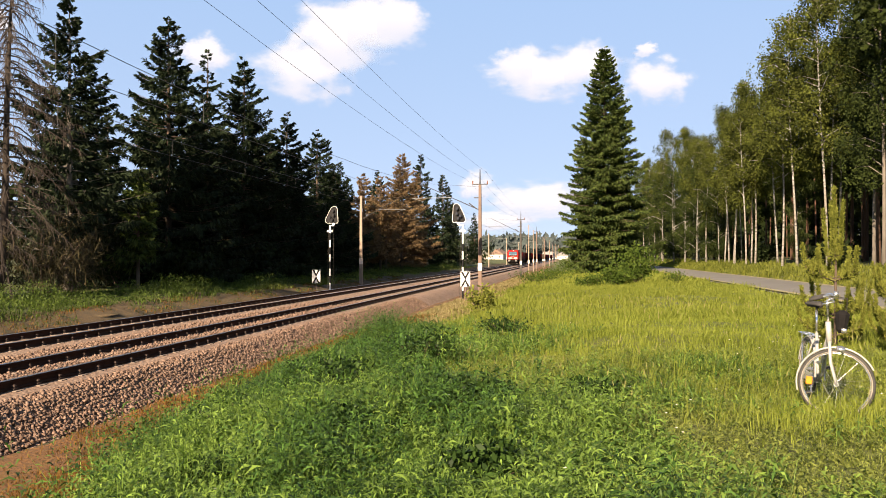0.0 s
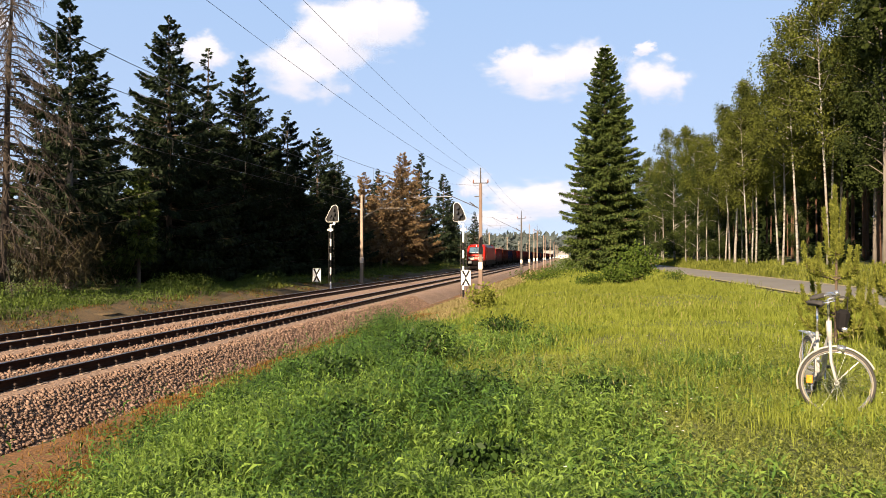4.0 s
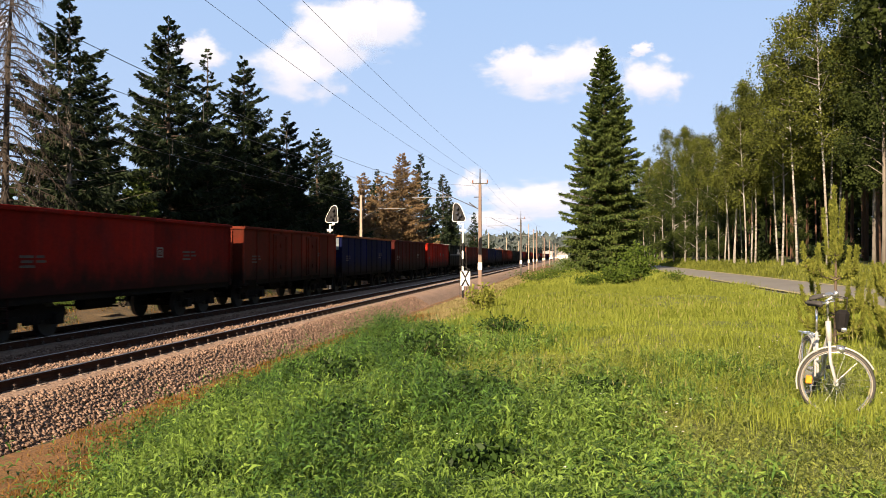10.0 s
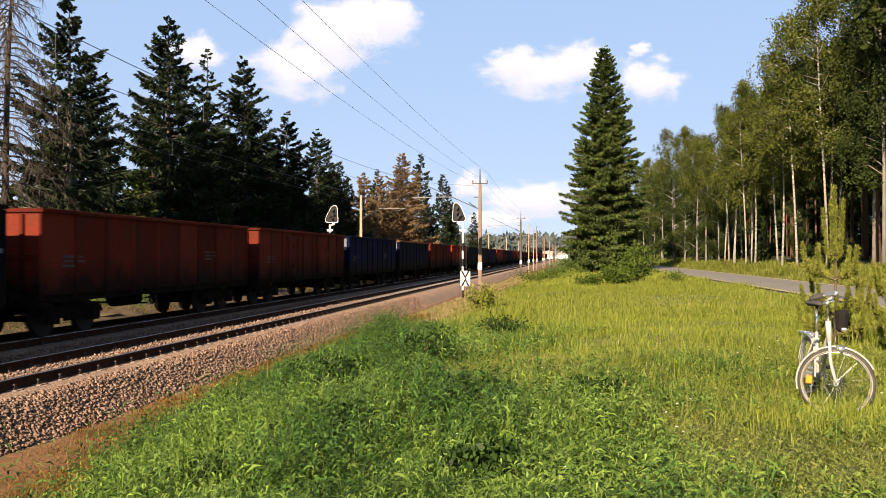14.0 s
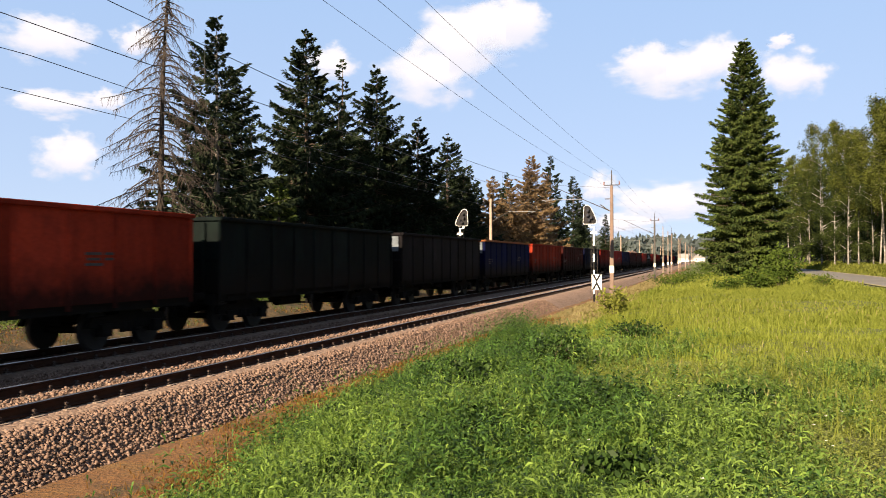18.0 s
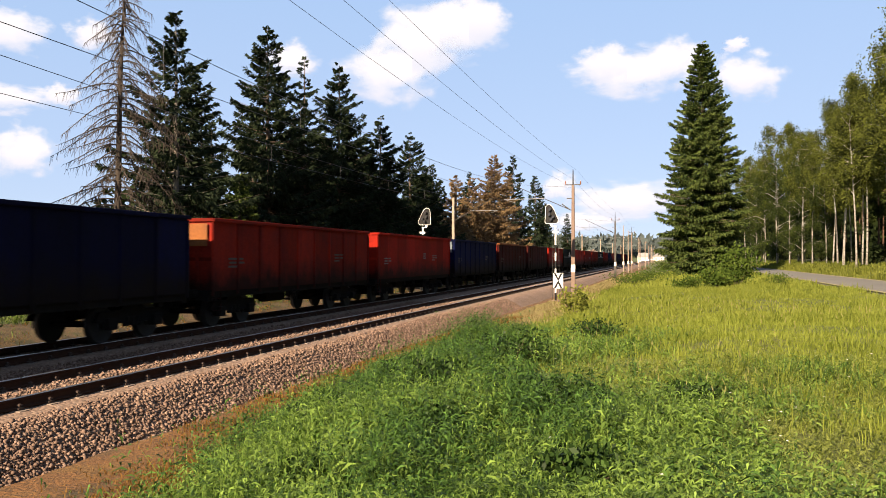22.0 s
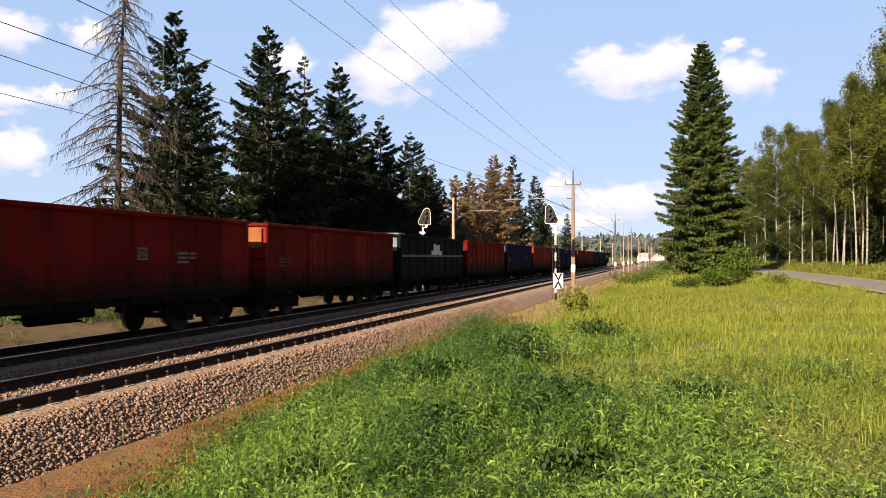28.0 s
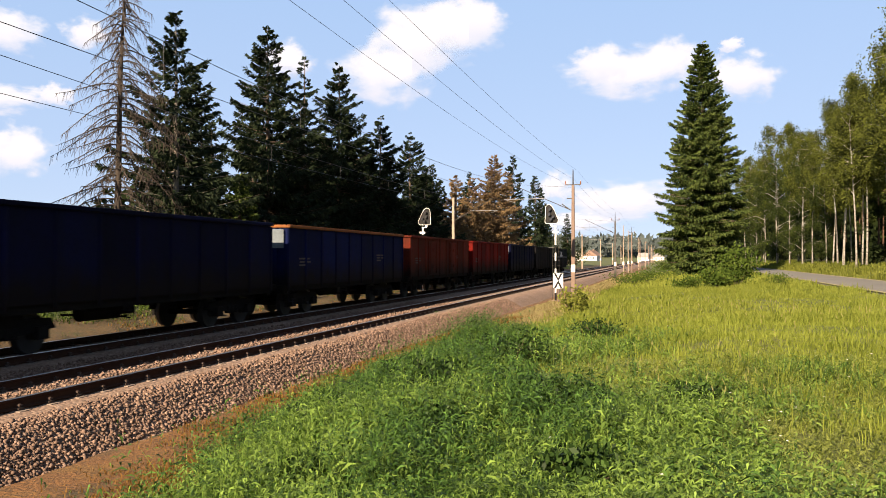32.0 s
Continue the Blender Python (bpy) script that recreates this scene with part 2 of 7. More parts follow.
RAIL_TOP = paint("rail_head", (0.35, 0.33, 0.32), (0.5, 0.48, 0.47), 4, 0.3, 0.9)
SLEEPER = paint("sleeper_concrete", (0.156, 0.117, 0.091), (0.221, 0.1755, 0.1398), 4, 0.9)
CLIP = paint("clip_rust", (0.0325, 0.0195, 0.0143), (0.065, 0.04225, 0.0325), 8, 0.75, 0.3)
CONCRETE = paint("mast_concrete", (0.1105, 0.07475, 0.0585), (0.1755, 0.1235, 0.0975), 1.2, 0.9, fine=20)
PALE_CONCRETE = paint("pale_concrete", (0.20, 0.15, 0.115), (0.31, 0.245, 0.19), 1.2, 0.9, fine=20)
WHITE = paint("white_enamel", (0.612, 0.612, 0.595), (0.731, 0.731, 0.714), 5, 0.4, fine=30, bumps=0.03)
BLACK = paint("black_enamel", (0.007, 0.007, 0.0075), (0.016, 0.016, 0.017), 5, 0.55, fine=30, bumps=0.03)
BLACK.node_tree.nodes["Principled BSDF"].inputs["Specular IOR Level"].default_value = 0.12
STEEL = paint("galvanised_steel", (0.25, 0.26, 0.27), (0.42, 0.43, 0.44), 6, 0.45, 0.7)
DARKSTEEL = paint("dark_steel", (0.03, 0.027, 0.025), (0.07, 0.062, 0.055), 4, 0.7, 0.3)
WIRE = paint("wire", (0.02, 0.02, 0.022), (0.05, 0.05, 0.05), 2, 0.5, 0.5)
INSULATOR = paint("porcelain", (0.16, 0.06, 0.03), (0.25, 0.1, 0.05), 3, 0.25)
GREY_BARK = paint("weathered_bark", (0.075, 0.065, 0.055), (0.17, 0.15, 0.13), 3, 0.95, stretch=(1, 1, 0.3))
BARK = paint("spruce_bark", (0.045, 0.032, 0.024), (0.12, 0.085, 0.06), 3, 0.95, stretch=(1, 1, 0.3))
PINE_BARK = paint("pine_bark", (0.039, 0.0221, 0.0143), (0.1105, 0.05525, 0.0312), 2, 0.95, stretch=(0.65, 0.65, 0.195))
DEAD_BARK = paint("dead_bark", (0.017, 0.012, 0.009), (0.042, 0.031, 0.023), 3, 0.95)
BIRCH = bark_birch()
# the row's needles are darkened for its shade, the LIT copy paled for sun
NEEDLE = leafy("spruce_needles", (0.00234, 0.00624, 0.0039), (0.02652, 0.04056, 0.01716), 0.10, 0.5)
NEEDLE_LIT = leafy("spruce_needles_sunlit", (0.01092, 0.02652, 0.0078), (0.0975, 0.1287, 0.0312), 0.2, 0.5, punch=0.1)
NEEDLE_DRY = leafy("dry_needles", (0.070, 0.046, 0.024), (0.235, 0.160, 0.082), 0.15, 0.7, through=(1.0, 0.8, 0.5))
NEEDLE_GREY = leafy("bare_twigs", (0.014, 0.013, 0.007), (0.070, 0.058, 0.028), 0.1, 0.7, through=(1.0, 0.85, 0.6))
# near-black patches in the next two colours imitate shade between leaf clumps
LEAF_BIRCH = leafy("birch_leaves", (0.004, 0.008, 0.002), (0.112, 0.130, 0.022), 0.28, 0.8, patch=0.6)
LEAF_WOOD = leafy("wood_leaves", (0.003, 0.007, 0.002), (0.046, 0.064, 0.013), 0.25, 0.7, patch=0.6)
# deep shade inside the woods is put into this leaf colour
LEAF_SHADED = leafy("shaded_forest_leaves", (0.005, 0.010, 0.003), (0.020, 0.031, 0.008), 0.20, 0.3)
LEAF_BUSH = leafy("bush_leaves", (0.026, 0.052, 0.0078), (0.0845, 0.1235, 0.0182), 0.35, 1.5)
LEAF_PINE = leafy("young_pine_needles", (0.055, 0.070, 0.010), (0.25, 0.26, 0.052), 0.34, 3.0)
GRASS_NEAR = leafy("near_grass", (0.05525, 0.07475, 0.0104), (0.286, 0.3185, 0.06825), 0.38, 0.7, 0.45, punch=0.12, sheen=0.3)
GRASS = leafy("meadow_grass", (0.120, 0.155, 0.020), (0.265, 0.300, 0.055), 0.40, 0.45, 0.6)
GRASS_FAR = leafy("far_grass", (0.120, 0.150, 0.022), (0.245, 0.270, 0.052), 0.42, 0.12, 0.7)
GRASS_LUSH = leafy("lush_herbs", (0.018, 0.050, 0.008), (0.222, 0.335, 0.066), 0.32, 0.9, 0.5, punch=0.1, sheen=0.14)
# dark green that paints the shade between the herbs into their leaves
HERB_SHADED = leafy("dark_herbs", (0.005, 0.018, 0.004), (0.090, 0.180, 0.036), 0.24, 0.9, 0.5, punch=0.1, sheen=0.10)
VERGE_GREEN = leafy("roadside_grass", (0.050, 0.065, 0.010), (0.200, 0.215, 0.042), 0.34, 0.5, 0.6)
BANK_GREEN = leafy("bank_herbs", (0.010, 0.024, 0.005), (0.120, 0.170, 0.035), 0.30, 0.9, 0.5)
WEED_DARK = leafy("dark_weeds", (0.0026, 0.0104, 0.0026), (0.0455, 0.08775, 0.0169), 0.22, 0.9, 0.5, punch=0.2)
GRASS_STRAW = leafy("straw_grass", (0.155, 0.125, 0.055), (0.32, 0.275, 0.135), 0.35, 0.8, through=(1.0, 0.95, 0.5))
GRASS_DRY = leafy("dry_grass", (0.100, 0.050, 0.012), (0.24, 0.130, 0.036), 0.35, 1.0, through=(1.0, 0.88, 0.45))
SEED_HEAD = leafy("grass_seed_heads", (0.195, 0.1755, 0.065), (0.299, 0.286, 0.117), 0.35, 0.8, through=(1.0, 0.95, 0.6))
CLOVER = leafy("low_herbs", (0.0715, 0.0975, 0.0143), (0.286, 0.325, 0.08125), 0.36, 0.8, 0.45, punch=0.10, sheen=0.3)
# blue-grey haze of the distance is mixed into this leaf colour
HAZY_WOOD = leafy("distant_wood", (0.0455, 0.0585, 0.0585), (0.06825, 0.0845, 0.08125), 0.1, 0.02)
CLOUD = cloud_material()

# ---------------------------------------------------------------- mesh helpers


def part(name, bm, material, parent=None, label="", smooth=False):
    me = bpy.data.meshes.new(name)
    bm.normal_update()
    bm.to_mesh(me)
    bm.free()
    me.materials.append(material)
    if smooth:
        for f in me.polygons:
            f.use_smooth = True
    ob = new(name, me)
    if parent:
        ob.parent = parent
    if label:
        ob["label"] = label
    return ob


def shared(name, me, parent, x=0, y=0, z=0, rz=0, label=""):
    """Another piece on the same mesh."""
    ob = new(name, me)
    ob.parent = parent
    ob.matrix_basis = pose(x, y, z, 0, 0, rz)
    if label:
        ob["label"] = label
    return ob


def bulk(name, verts, faces, material, smooth=False):
    """A mesh object from arrays: verts (n, 3), faces (m, 3 or 4)."""
    verts, faces = np.asarray(verts, dtype=np.float32), np.asarray(faces, dtype=np.int32)
    me = bpy.data.meshes.new(name)
    k = faces.shape[1]
    me.vertices.add(len(verts))
    me.vertices.foreach_set("co", verts.ravel())
    me.loops.add(faces.size)
    me.loops.foreach_set("vertex_index", faces.ravel())
    me.polygons.add(len(faces))
    me.polygons.foreach_set("loop_start", np.arange(0, faces.size, k, dtype=np.int32))
    if smooth:
        me.polygons.foreach_set("use_smooth", np.ones(len(faces), dtype=bool))
    me.update(calc_edges=True)
    me.materials.append(material)
    return new(name, me)


def empty(name, x=0, y=0, z=0, rz=0):
    ob = new(name)
    ob.matrix_basis = pose(x, y, z, 0, 0, rz)
    return ob


def box(bm, x0, x1, y0, y1, z0, z1, bevel=0.0):
    vs = [bm.verts.new(c) for c in ((x0, y0, z0), (x1, y0, z0), (x1, y1, z0), (x0, y1, z0),
                                    (x0, y0, z1), (x1, y0, z1), (x1, y1, z1), (x0, y1, z1))]
    fs = [bm.faces.new([vs[i] for i in q]) for q in ((3, 2, 1, 0), (4, 5, 6, 7), (0, 1, 5, 4), (1, 2, 6, 5), (2, 3, 7, 6), (3, 0, 4, 7))]
    if bevel:
        es = list({e for f in fs for e in f.edges})
        bmesh.ops.bevel(bm, geom=es, offset=bevel, segments=1, affect="EDGES", profile=0.7)
    return bm


def tube(bm, a, b, r0, r1=None, n=8, caps=True):
    a, b = Vector(a), Vector(b)
    r1 = r0 if r1 is None else r1
    d = (b - a).normalized()
    u = d.orthogonal().normalized()
    v = d.cross(u)
    rings = []
    for c, r in ((a, r0), (b, r1)):
        rings.append([bm.verts.new(c + r * (math.cos(2 * math.pi * i / n) * u + math.sin(2 * math.pi * i / n) * v)) for i in range(n)])
    for i in range(n):
        bm.faces.new((rings[0][i], rings[0][(i + 1) % n], rings[1][(i + 1) % n], rings[1][i]))
    if caps:
        bm.faces.new(rings[0][::-1])
        bm.faces.new(rings[1])
    return bm


def polyline(bm, pts, radii, n=6, caps=True):
    """A bent tube through points."""
    pts = [Vector(p) for p in pts]
    if not hasattr(radii, "__len__"):
        radii = [radii] * len(pts)
    radii = [float(r) for r in radii]
    rings, u = [], None
    for i, p in enumerate(pts):
        d = (pts[min(i + 1, len(pts) - 1)] - pts[max(i - 1, 0)]).normalized()
        u = d.orthogonal().normalized() if u is None else (u - d * u.dot(d)).normalized()
        v = d.cross(u)
        rings.append([bm.verts.new(p + radii[i] * (math.cos(2 * math.pi * k / n) * u + math.sin(2 * math.pi * k / n) * v)) for k in range(n)])
    for a, b in zip(rings, rings[1:]):
        for k in range(n):
            bm.faces.new((a[k], a[(k + 1) % n], b[(k + 1) % n], b[k]))
    if caps:
        bm.faces.new(rings[0][::-1])
        bm.faces.new(rings[-1])
    return bm


def prism(bm, outline, y0, y1, axis="y"):
    """Extrude an outline (a, b) along an axis."""
    def place(a, b, t):
        return {"y": (a, t, b), "x": (t, a, b), "z": (a, b, t)}[axis]
    lo = [bm.verts.new(place(a, b, y0)) for a, b in outline]
    hi = [bm.verts.new(place(a, b, y1)) for a, b in outline]
    n = len(outline)
    fs = [bm.faces.new((lo[i], lo[(i + 1) % n], hi[(i + 1) % n], hi[i])) for i in range(n)]
    fs += [bm.faces.new(lo[::-1]), bm.faces.new(hi)]
    bmesh.ops.recalc_face_normals(bm, faces=fs)
    return bm


B = bmesh.new

# ---------------------------------------------------------------- the lie of the land
NEAR_TRACK, FAR_TRACK = -10.2, -14.2
ROAD_IN, ROAD_OUT = 8.6, 12.4
LAND_X = np.array([-400, -60, -30, -22, -19.0, -17.2, -16.6, -8.2, -7.75, -6.2, -4.6, -2.5, 0.5, 5.0, 8.4, 12.8, 14.0, 17.5, 40, 400.0])
LAND_Z = np.array([3.0, 0.8, 0.35, 0.25, 0.02, -0.42, -0.85, -0.85, -0.66, -0.58, -0.25, 0.28, 0.52, 0.60, 0.60, 0.66, 0.90, 1.45, 2.2, 6.0])


def land(x, y):
    """Height of the ground."""
    x, y = np.asarray(x, dtype=float), np.asarray(y, dtype=float)
    z = np.interp(x, LAND_X, LAND_Z)
    rough = 0.05 * np.sin(0.9 * x + 0.35 * y) + 0.04 * np.sin(0.5 * y - 0.6 * x + 1.0) + 0.03 * np.sin(1.7 * y + 0.4)
    flat = np.clip((np.abs(x + 12.2) - 5.0) / 3, 0, 1) * np.clip((np.abs(x - 10.5) - 2.2) / 2, 0, 1)
    # beside the line the meadow falls to the level of the cess further on
    dip = np.clip((y - 25) / 60, 0, 1) * np.clip(1 - np.abs(x + 1.5) / 7, 0, 1) * 0.45
    hill = 42 * np.clip((y - 900) / 900, 0, 1) ** 1.3
    return z + rough * flat - dip + hill


def build_ground():
    xs = np.unique(np.concatenate([-np.geomspace(30, 2500, 26), np.geomspace(20, 2500, 26), np.arange(-30, 20.1, 0.5), LAND_X[1:-1]]))
    ys = np.unique(np.concatenate([-np.geomspace(10, 900, 14), np.arange(-10, 40, 0.6), np.geomspace(40, 3800, 60)]))
    gx, gy = np.meshgrid(xs, ys)
    v = np.stack([gx, gy, land(gx, gy)], -1).reshape(-1, 3)
    nx, ny = len(xs), len(ys)
    i = np.arange((ny - 1) * nx).reshape(ny - 1, nx)[:, :-1].ravel()
    ob = bulk("ground", v, np.stack([i, i + 1, i + nx + 1, i + nx], 1), SOIL, True)
    return tagged(ob, "green meadow ground with grass and patches of earth", "ground", kind="structure")


def sheet(name, x0, x1, y0, y1, lift, material, nx=8, step=1.0, wobble=0.0):
    """A strip that lies on the ground."""
    ys = np.unique(np.concatenate([np.arange(y0, min(y1, 60), step), np.geomspace(max(min(y1, 60), y0 + 1), y1, 40)]))
    t = np.linspace(0, 1, nx)
    gy, gt = np.meshgrid(ys, t, indexing="ij")
    w = wobble * (np.sin(gy * 0.8) + np.sin(gy * 0.31 + 2) + 0.5 * np.sin(gy * 2.1))
    gx = x0 + (x1 - x0) * gt + w * np.where(gt > 0.5, gt, gt - 1) * 1.0
    gz = land(gx, gy) + lift * np.sin(np.pi * np.clip(gt, 0.02, 0.98)) ** 0.3
    v = np.stack([gx, gy, gz], -1).reshape(-1, 3)
    ny = len(ys)
    i = np.arange((ny - 1) * nx).reshape(ny - 1, nx)[:, :-1].ravel()
    return bulk(name, v, np.stack([i, i + 1, i + nx + 1, i + nx], 1), material, True)


build_ground()
tagged(sheet("dry_verge", -8.0, -3.9, -20, 240, 0.03, DRY, 10, 0.5, 0.22), "strip of dry orange earth beside the ballast", "verge", kind="structure")
tagged(sheet("sandy_cess", -19.6, -16.0, -20, 240, 0.03, SAND, 8, 0.5, 0.25), "sandy strip of bare earth beyond the tracks", "cess", kind="structure")


def build_road():
    ys = np.concatenate([np.arange(-40, 120, 2.0), np.geomspace(120, 900, 30)])
    prof = [(ROAD_IN - 0.35, -0.03), (ROAD_IN, 0.05), (10.5, 0.10), (ROAD_OUT, 0.05), (ROAD_OUT + 0.35, -0.03)]
    v, bend = [], np.clip((ys - 80) / 200, 0, 2) ** 1.5 * 6.0
    for y, b in zip(ys, bend):
        for x, z in prof:
            v.append((x + b, y, 0.66 + z + max(0.0, float(land(10.5 + b, y)) - 0.66)))
    n = len(prof)
    i = np.arange((len(ys) - 1) * n).reshape(-1, n)[:, :-1].ravel()
    road = bulk("road", np.array(v), np.stack([i, i + 1, i + n + 1, i + n], 1), ASPHALT, True)
    tagged(road, "narrow grey asphalt country road beside the wood", "road", kind="structure")
    for name, x in (("road_edge", ROAD_IN - 0.15), ("road_edge", ROAD_OUT + 0.15)):
        w = [(x + b + s, y, 0.715 + max(0.0, float(land(10.5 + b, y)) - 0.66)) for y, b in zip(ys, bend) for s in (-0.16, 0.16)]
        i = np.arange((len(ys) - 1) * 2).reshape(-1, 2)[:, :-1].ravel()
        tagged(bulk(name, np.array(w), np.stack([i, i + 1, i + 3, i + 2], 1), EDGE), "pale dusty edge of the asphalt road", "road edge", kind="structure")


build_road()

# ---------------------------------------------------------------- the railway
TRACK_Y0, TRACK_Y1 = -520.0, 900.0


def build_ballast():
    prof = [(-17.0, -0.86), (-16.0, -0.30), (-15.6, -0.19), (-13.0, -0.19), (-12.6, -0.22), (-11.8, -0.22), (-11.4, -0.19),
            (-8.8, -0.19), (-8.45, -0.23), (-8.1, -0.42), (-7.75, -0.63), (-7.4, -0.84), (-7.2, -0.9)]
    ys = np.unique(np.concatenate([-np.geomspace(10, 520, 12), np.arange(-10, 40, 0.5), np.geomspace(40, TRACK_Y1, 60)]))
    v = []
    for y in ys:
        for x, z in prof:
            v.append((x + 0.05 * math.sin(3.1 * y + x) * (x > -8.5), y, z + 0.018 * math.sin(5 * y + 7 * x) * (z < -0.24)))
    n = len(prof)
    i = np.arange((len(ys) - 1) * n).reshape(-1, n)[:, :-1].ravel()
    ob = bulk("ballast_bed", np.array(v), np.stack([i, i + 1, i + n + 1, i + n], 1), BED, True)
    return tagged(ob, "bed of pinkish-brown crushed stone under two tracks", "ballast", kind="structure")


def stones(name, n, xa, xb, ya, yb, size, rng, zfun):
    """Loose crushed stones: rough octahedra with cut corners."""
    base = np.array([(1, 0, 0), (-1, 0, 0), (0, 1, 0), (0, -1, 0), (0, 0, 1), (0, 0, -1), (.62, .62, .5), (-.6, .55, .45)], dtype=float)
    tri = np.array([(0, 6, 4), (6, 2, 4), (0, 2, 6), (2, 7, 4), (7, 1, 4), (2, 1, 7), (1, 3, 4), (3, 0, 4), (2, 0, 5), (1, 2, 5), (3, 1, 5), (0, 3, 5)])
    u = rng.random(n)
    y = ya + (yb - ya) * u ** 1.5
    x = xa + (xb - xa) * rng.random(n)
    s = size * (0.6 + 0.8 * rng.random(n)) * (1 + 0.5 * u)
    jit = base[None] * (0.7 + 0.6 * rng.random((n, 8, 1))) + 0.16 * rng.standard_normal((n, 8, 3))
    q = rng.standard_normal((n, 4))
    q /= np.linalg.norm(q, axis=1)[:, None]
    w, a, b, c = q.T
    R = np.stack([np.stack([1 - 2 * (b * b + c * c), 2 * (a * b - c * w), 2 * (a * c + b * w)], -1),
                  np.stack([2 * (a * b + c * w), 1 - 2 * (a * a + c * c), 2 * (b * c - a * w)], -1),
                  np.stack([2 * (a * c - b * w), 2 * (b * c + a * w), 1 - 2 * (a * a + b * b)], -1)], 1)
    p = np.einsum("nij,nkj->nki", R, jit) * s[:, None, None] * np.array([1, 1, 0.85])
    z = zfun(x) + s * (-0.15 + 1.45 * rng.random(n))
    p += np.stack([x, y, z], -1)[:, None, :]
    f = (tri[None] + 8 * np.arange(n)[:, None, None]).reshape(-1, 3)
    ob = bulk(name, p.reshape(-1, 3), f, STONE)
    return tagged(ob, "loose pinkish-brown crushed ballast stones", "ballast stones", kind="stuff")


def build_rail(track, x):
    """One flat-bottomed rail: a foot, a web and a head, with a polished top."""
    prof = [(-0.075, -0.172), (0.075, -0.172), (0.075, -0.155), (0.012, -0.135), (0.010, -0.05), (0.036, -0.035), (0.036, -0.008),
            (-0.036, -0.008), (-0.036, -0.035), (-0.010, -0.05), (-0.012, -0.135), (-0.075, -0.155)]
    rail = part("rail", prism(B(), prof, TRACK_Y0, TRACK_Y1), RAIL_SIDE, track)
    rail.location = (x, 0, 0)
    part("rail_head", prism(B(), [(-0.036, -0.008), (0.036, -0.008), (0.033, -0.002), (0.024, 0.0), (-0.024, 0.0), (-0.033, -0.002)], TRACK_Y0, TRACK_Y1),
         RAIL_TOP, rail, "polished steel running surface")
    return rail


def sleeper_mesh():
    bm = B()
    for sx in (-1, 1):
        prism(bm, [(-0.14, -0.24), (0.14, -0.24), (0.11, -0.178), (-0.11, -0.178)], sx * 0.35, sx * 0.97, "x")
    prism(bm, [(-0.13, -0.25), (0.13, -0.25), (0.10, -0.195), (-0.10, -0.195)], -0.35, 0.35, "x")
    me = bpy.data.meshes.new("sleeper")
    bm.to_mesh(me)
    bm.free()
    me.materials.append(SLEEPER)
    return me


def clip_mesh():
    bm = B()
    for sx in (-1, 1):
        box(bm, min(0, sx * 0.135), max(0, sx * 0.135), -0.075, 0.075, -0.182, -0.174)
        box(bm, sx * 0.10 - 0.035, sx * 0.10 + 0.035, -0.06, 0.06, -0.18, -0.145)
        tube(bm, (sx * 0.095, 0, -0.15), (sx * 0.095, 0, -0.085), 0.022, 0.018, 6)
        box(bm, sx * 0.095 - 0.03, sx * 0.095 + 0.03, -0.03, 0.03, -0.12, -0.095)
    me = bpy.data.meshes.new("rail_clip")
    bm.to_mesh(me)
    bm.free()
    me.materials.append(CLIP)
    return me


def build_track(label, x, first):
    track = tagged(empty("railway_track", x, 0, 0), label, "railway track", "the two tracks")
    for sx in (-0.7535, 0.7535):
        build_rail(track, sx)
    sl, cl = sleeper_mesh(), clip_mesh()
    for k in range(150):
        y = first + 0.62 * k
        s = shared("sleeper", sl, track, 0, y, 0)
        for sx in (-0.7535, 0.7535):
            shared("rail_clip", cl, s, sx, 0, 0)
    return track


build_ballast()
build_track("near railway track with rusty rails on concrete sleepers", NEAR_TRACK, 5.0)
build_track("far railway track with rusty rails on concrete sleepers", FAR_TRACK, 5.2)

# ---------------------------------------------------------------- trees


def quads_from(c, ax, w, l, nrm, taper=0.25, fold=0.0):
    """Leaf-like four-sided blades: centre of the base, direction, width, length, side direction."""
    n = len(c)
    side = np.cross(ax, nrm)
    side /= np.linalg.norm(side, axis=1)[:, None] + 1e-9
    w, l = w[:, None], l[:, None]
    p = np.stack([c, c + ax * l * 0.45 + side * w * 0.5, c + ax * l, c + ax * l * 0.45 - side * w * 0.5], 1)
    return p.reshape(-1, 3), np.arange(4 * n).reshape(n, 4)


def unit(v):
    return v / (np.linalg.norm(v, axis=-1, keepdims=True) + 1e-9)


def trunk_mesh(bm, h, r, rng, bend=0.02, n=8, rings=9, z0=-0.3):
    pts, rad = [], []
    ph = rng.random() * 6
    for i in range(rings):
        t = i / (rings - 1)
        pts.append((bend * h * math.sin(2.2 * t + ph) * t, bend * h * math.cos(1.7 * t + ph) * t, z0 + (h - z0) * t))
        rad.append(r * (1 - t) ** 0.8 + 0.012 + (0.35 * r if i == 0 else 0))
    polyline(bm, pts, rad, n)
    return np.array(pts)


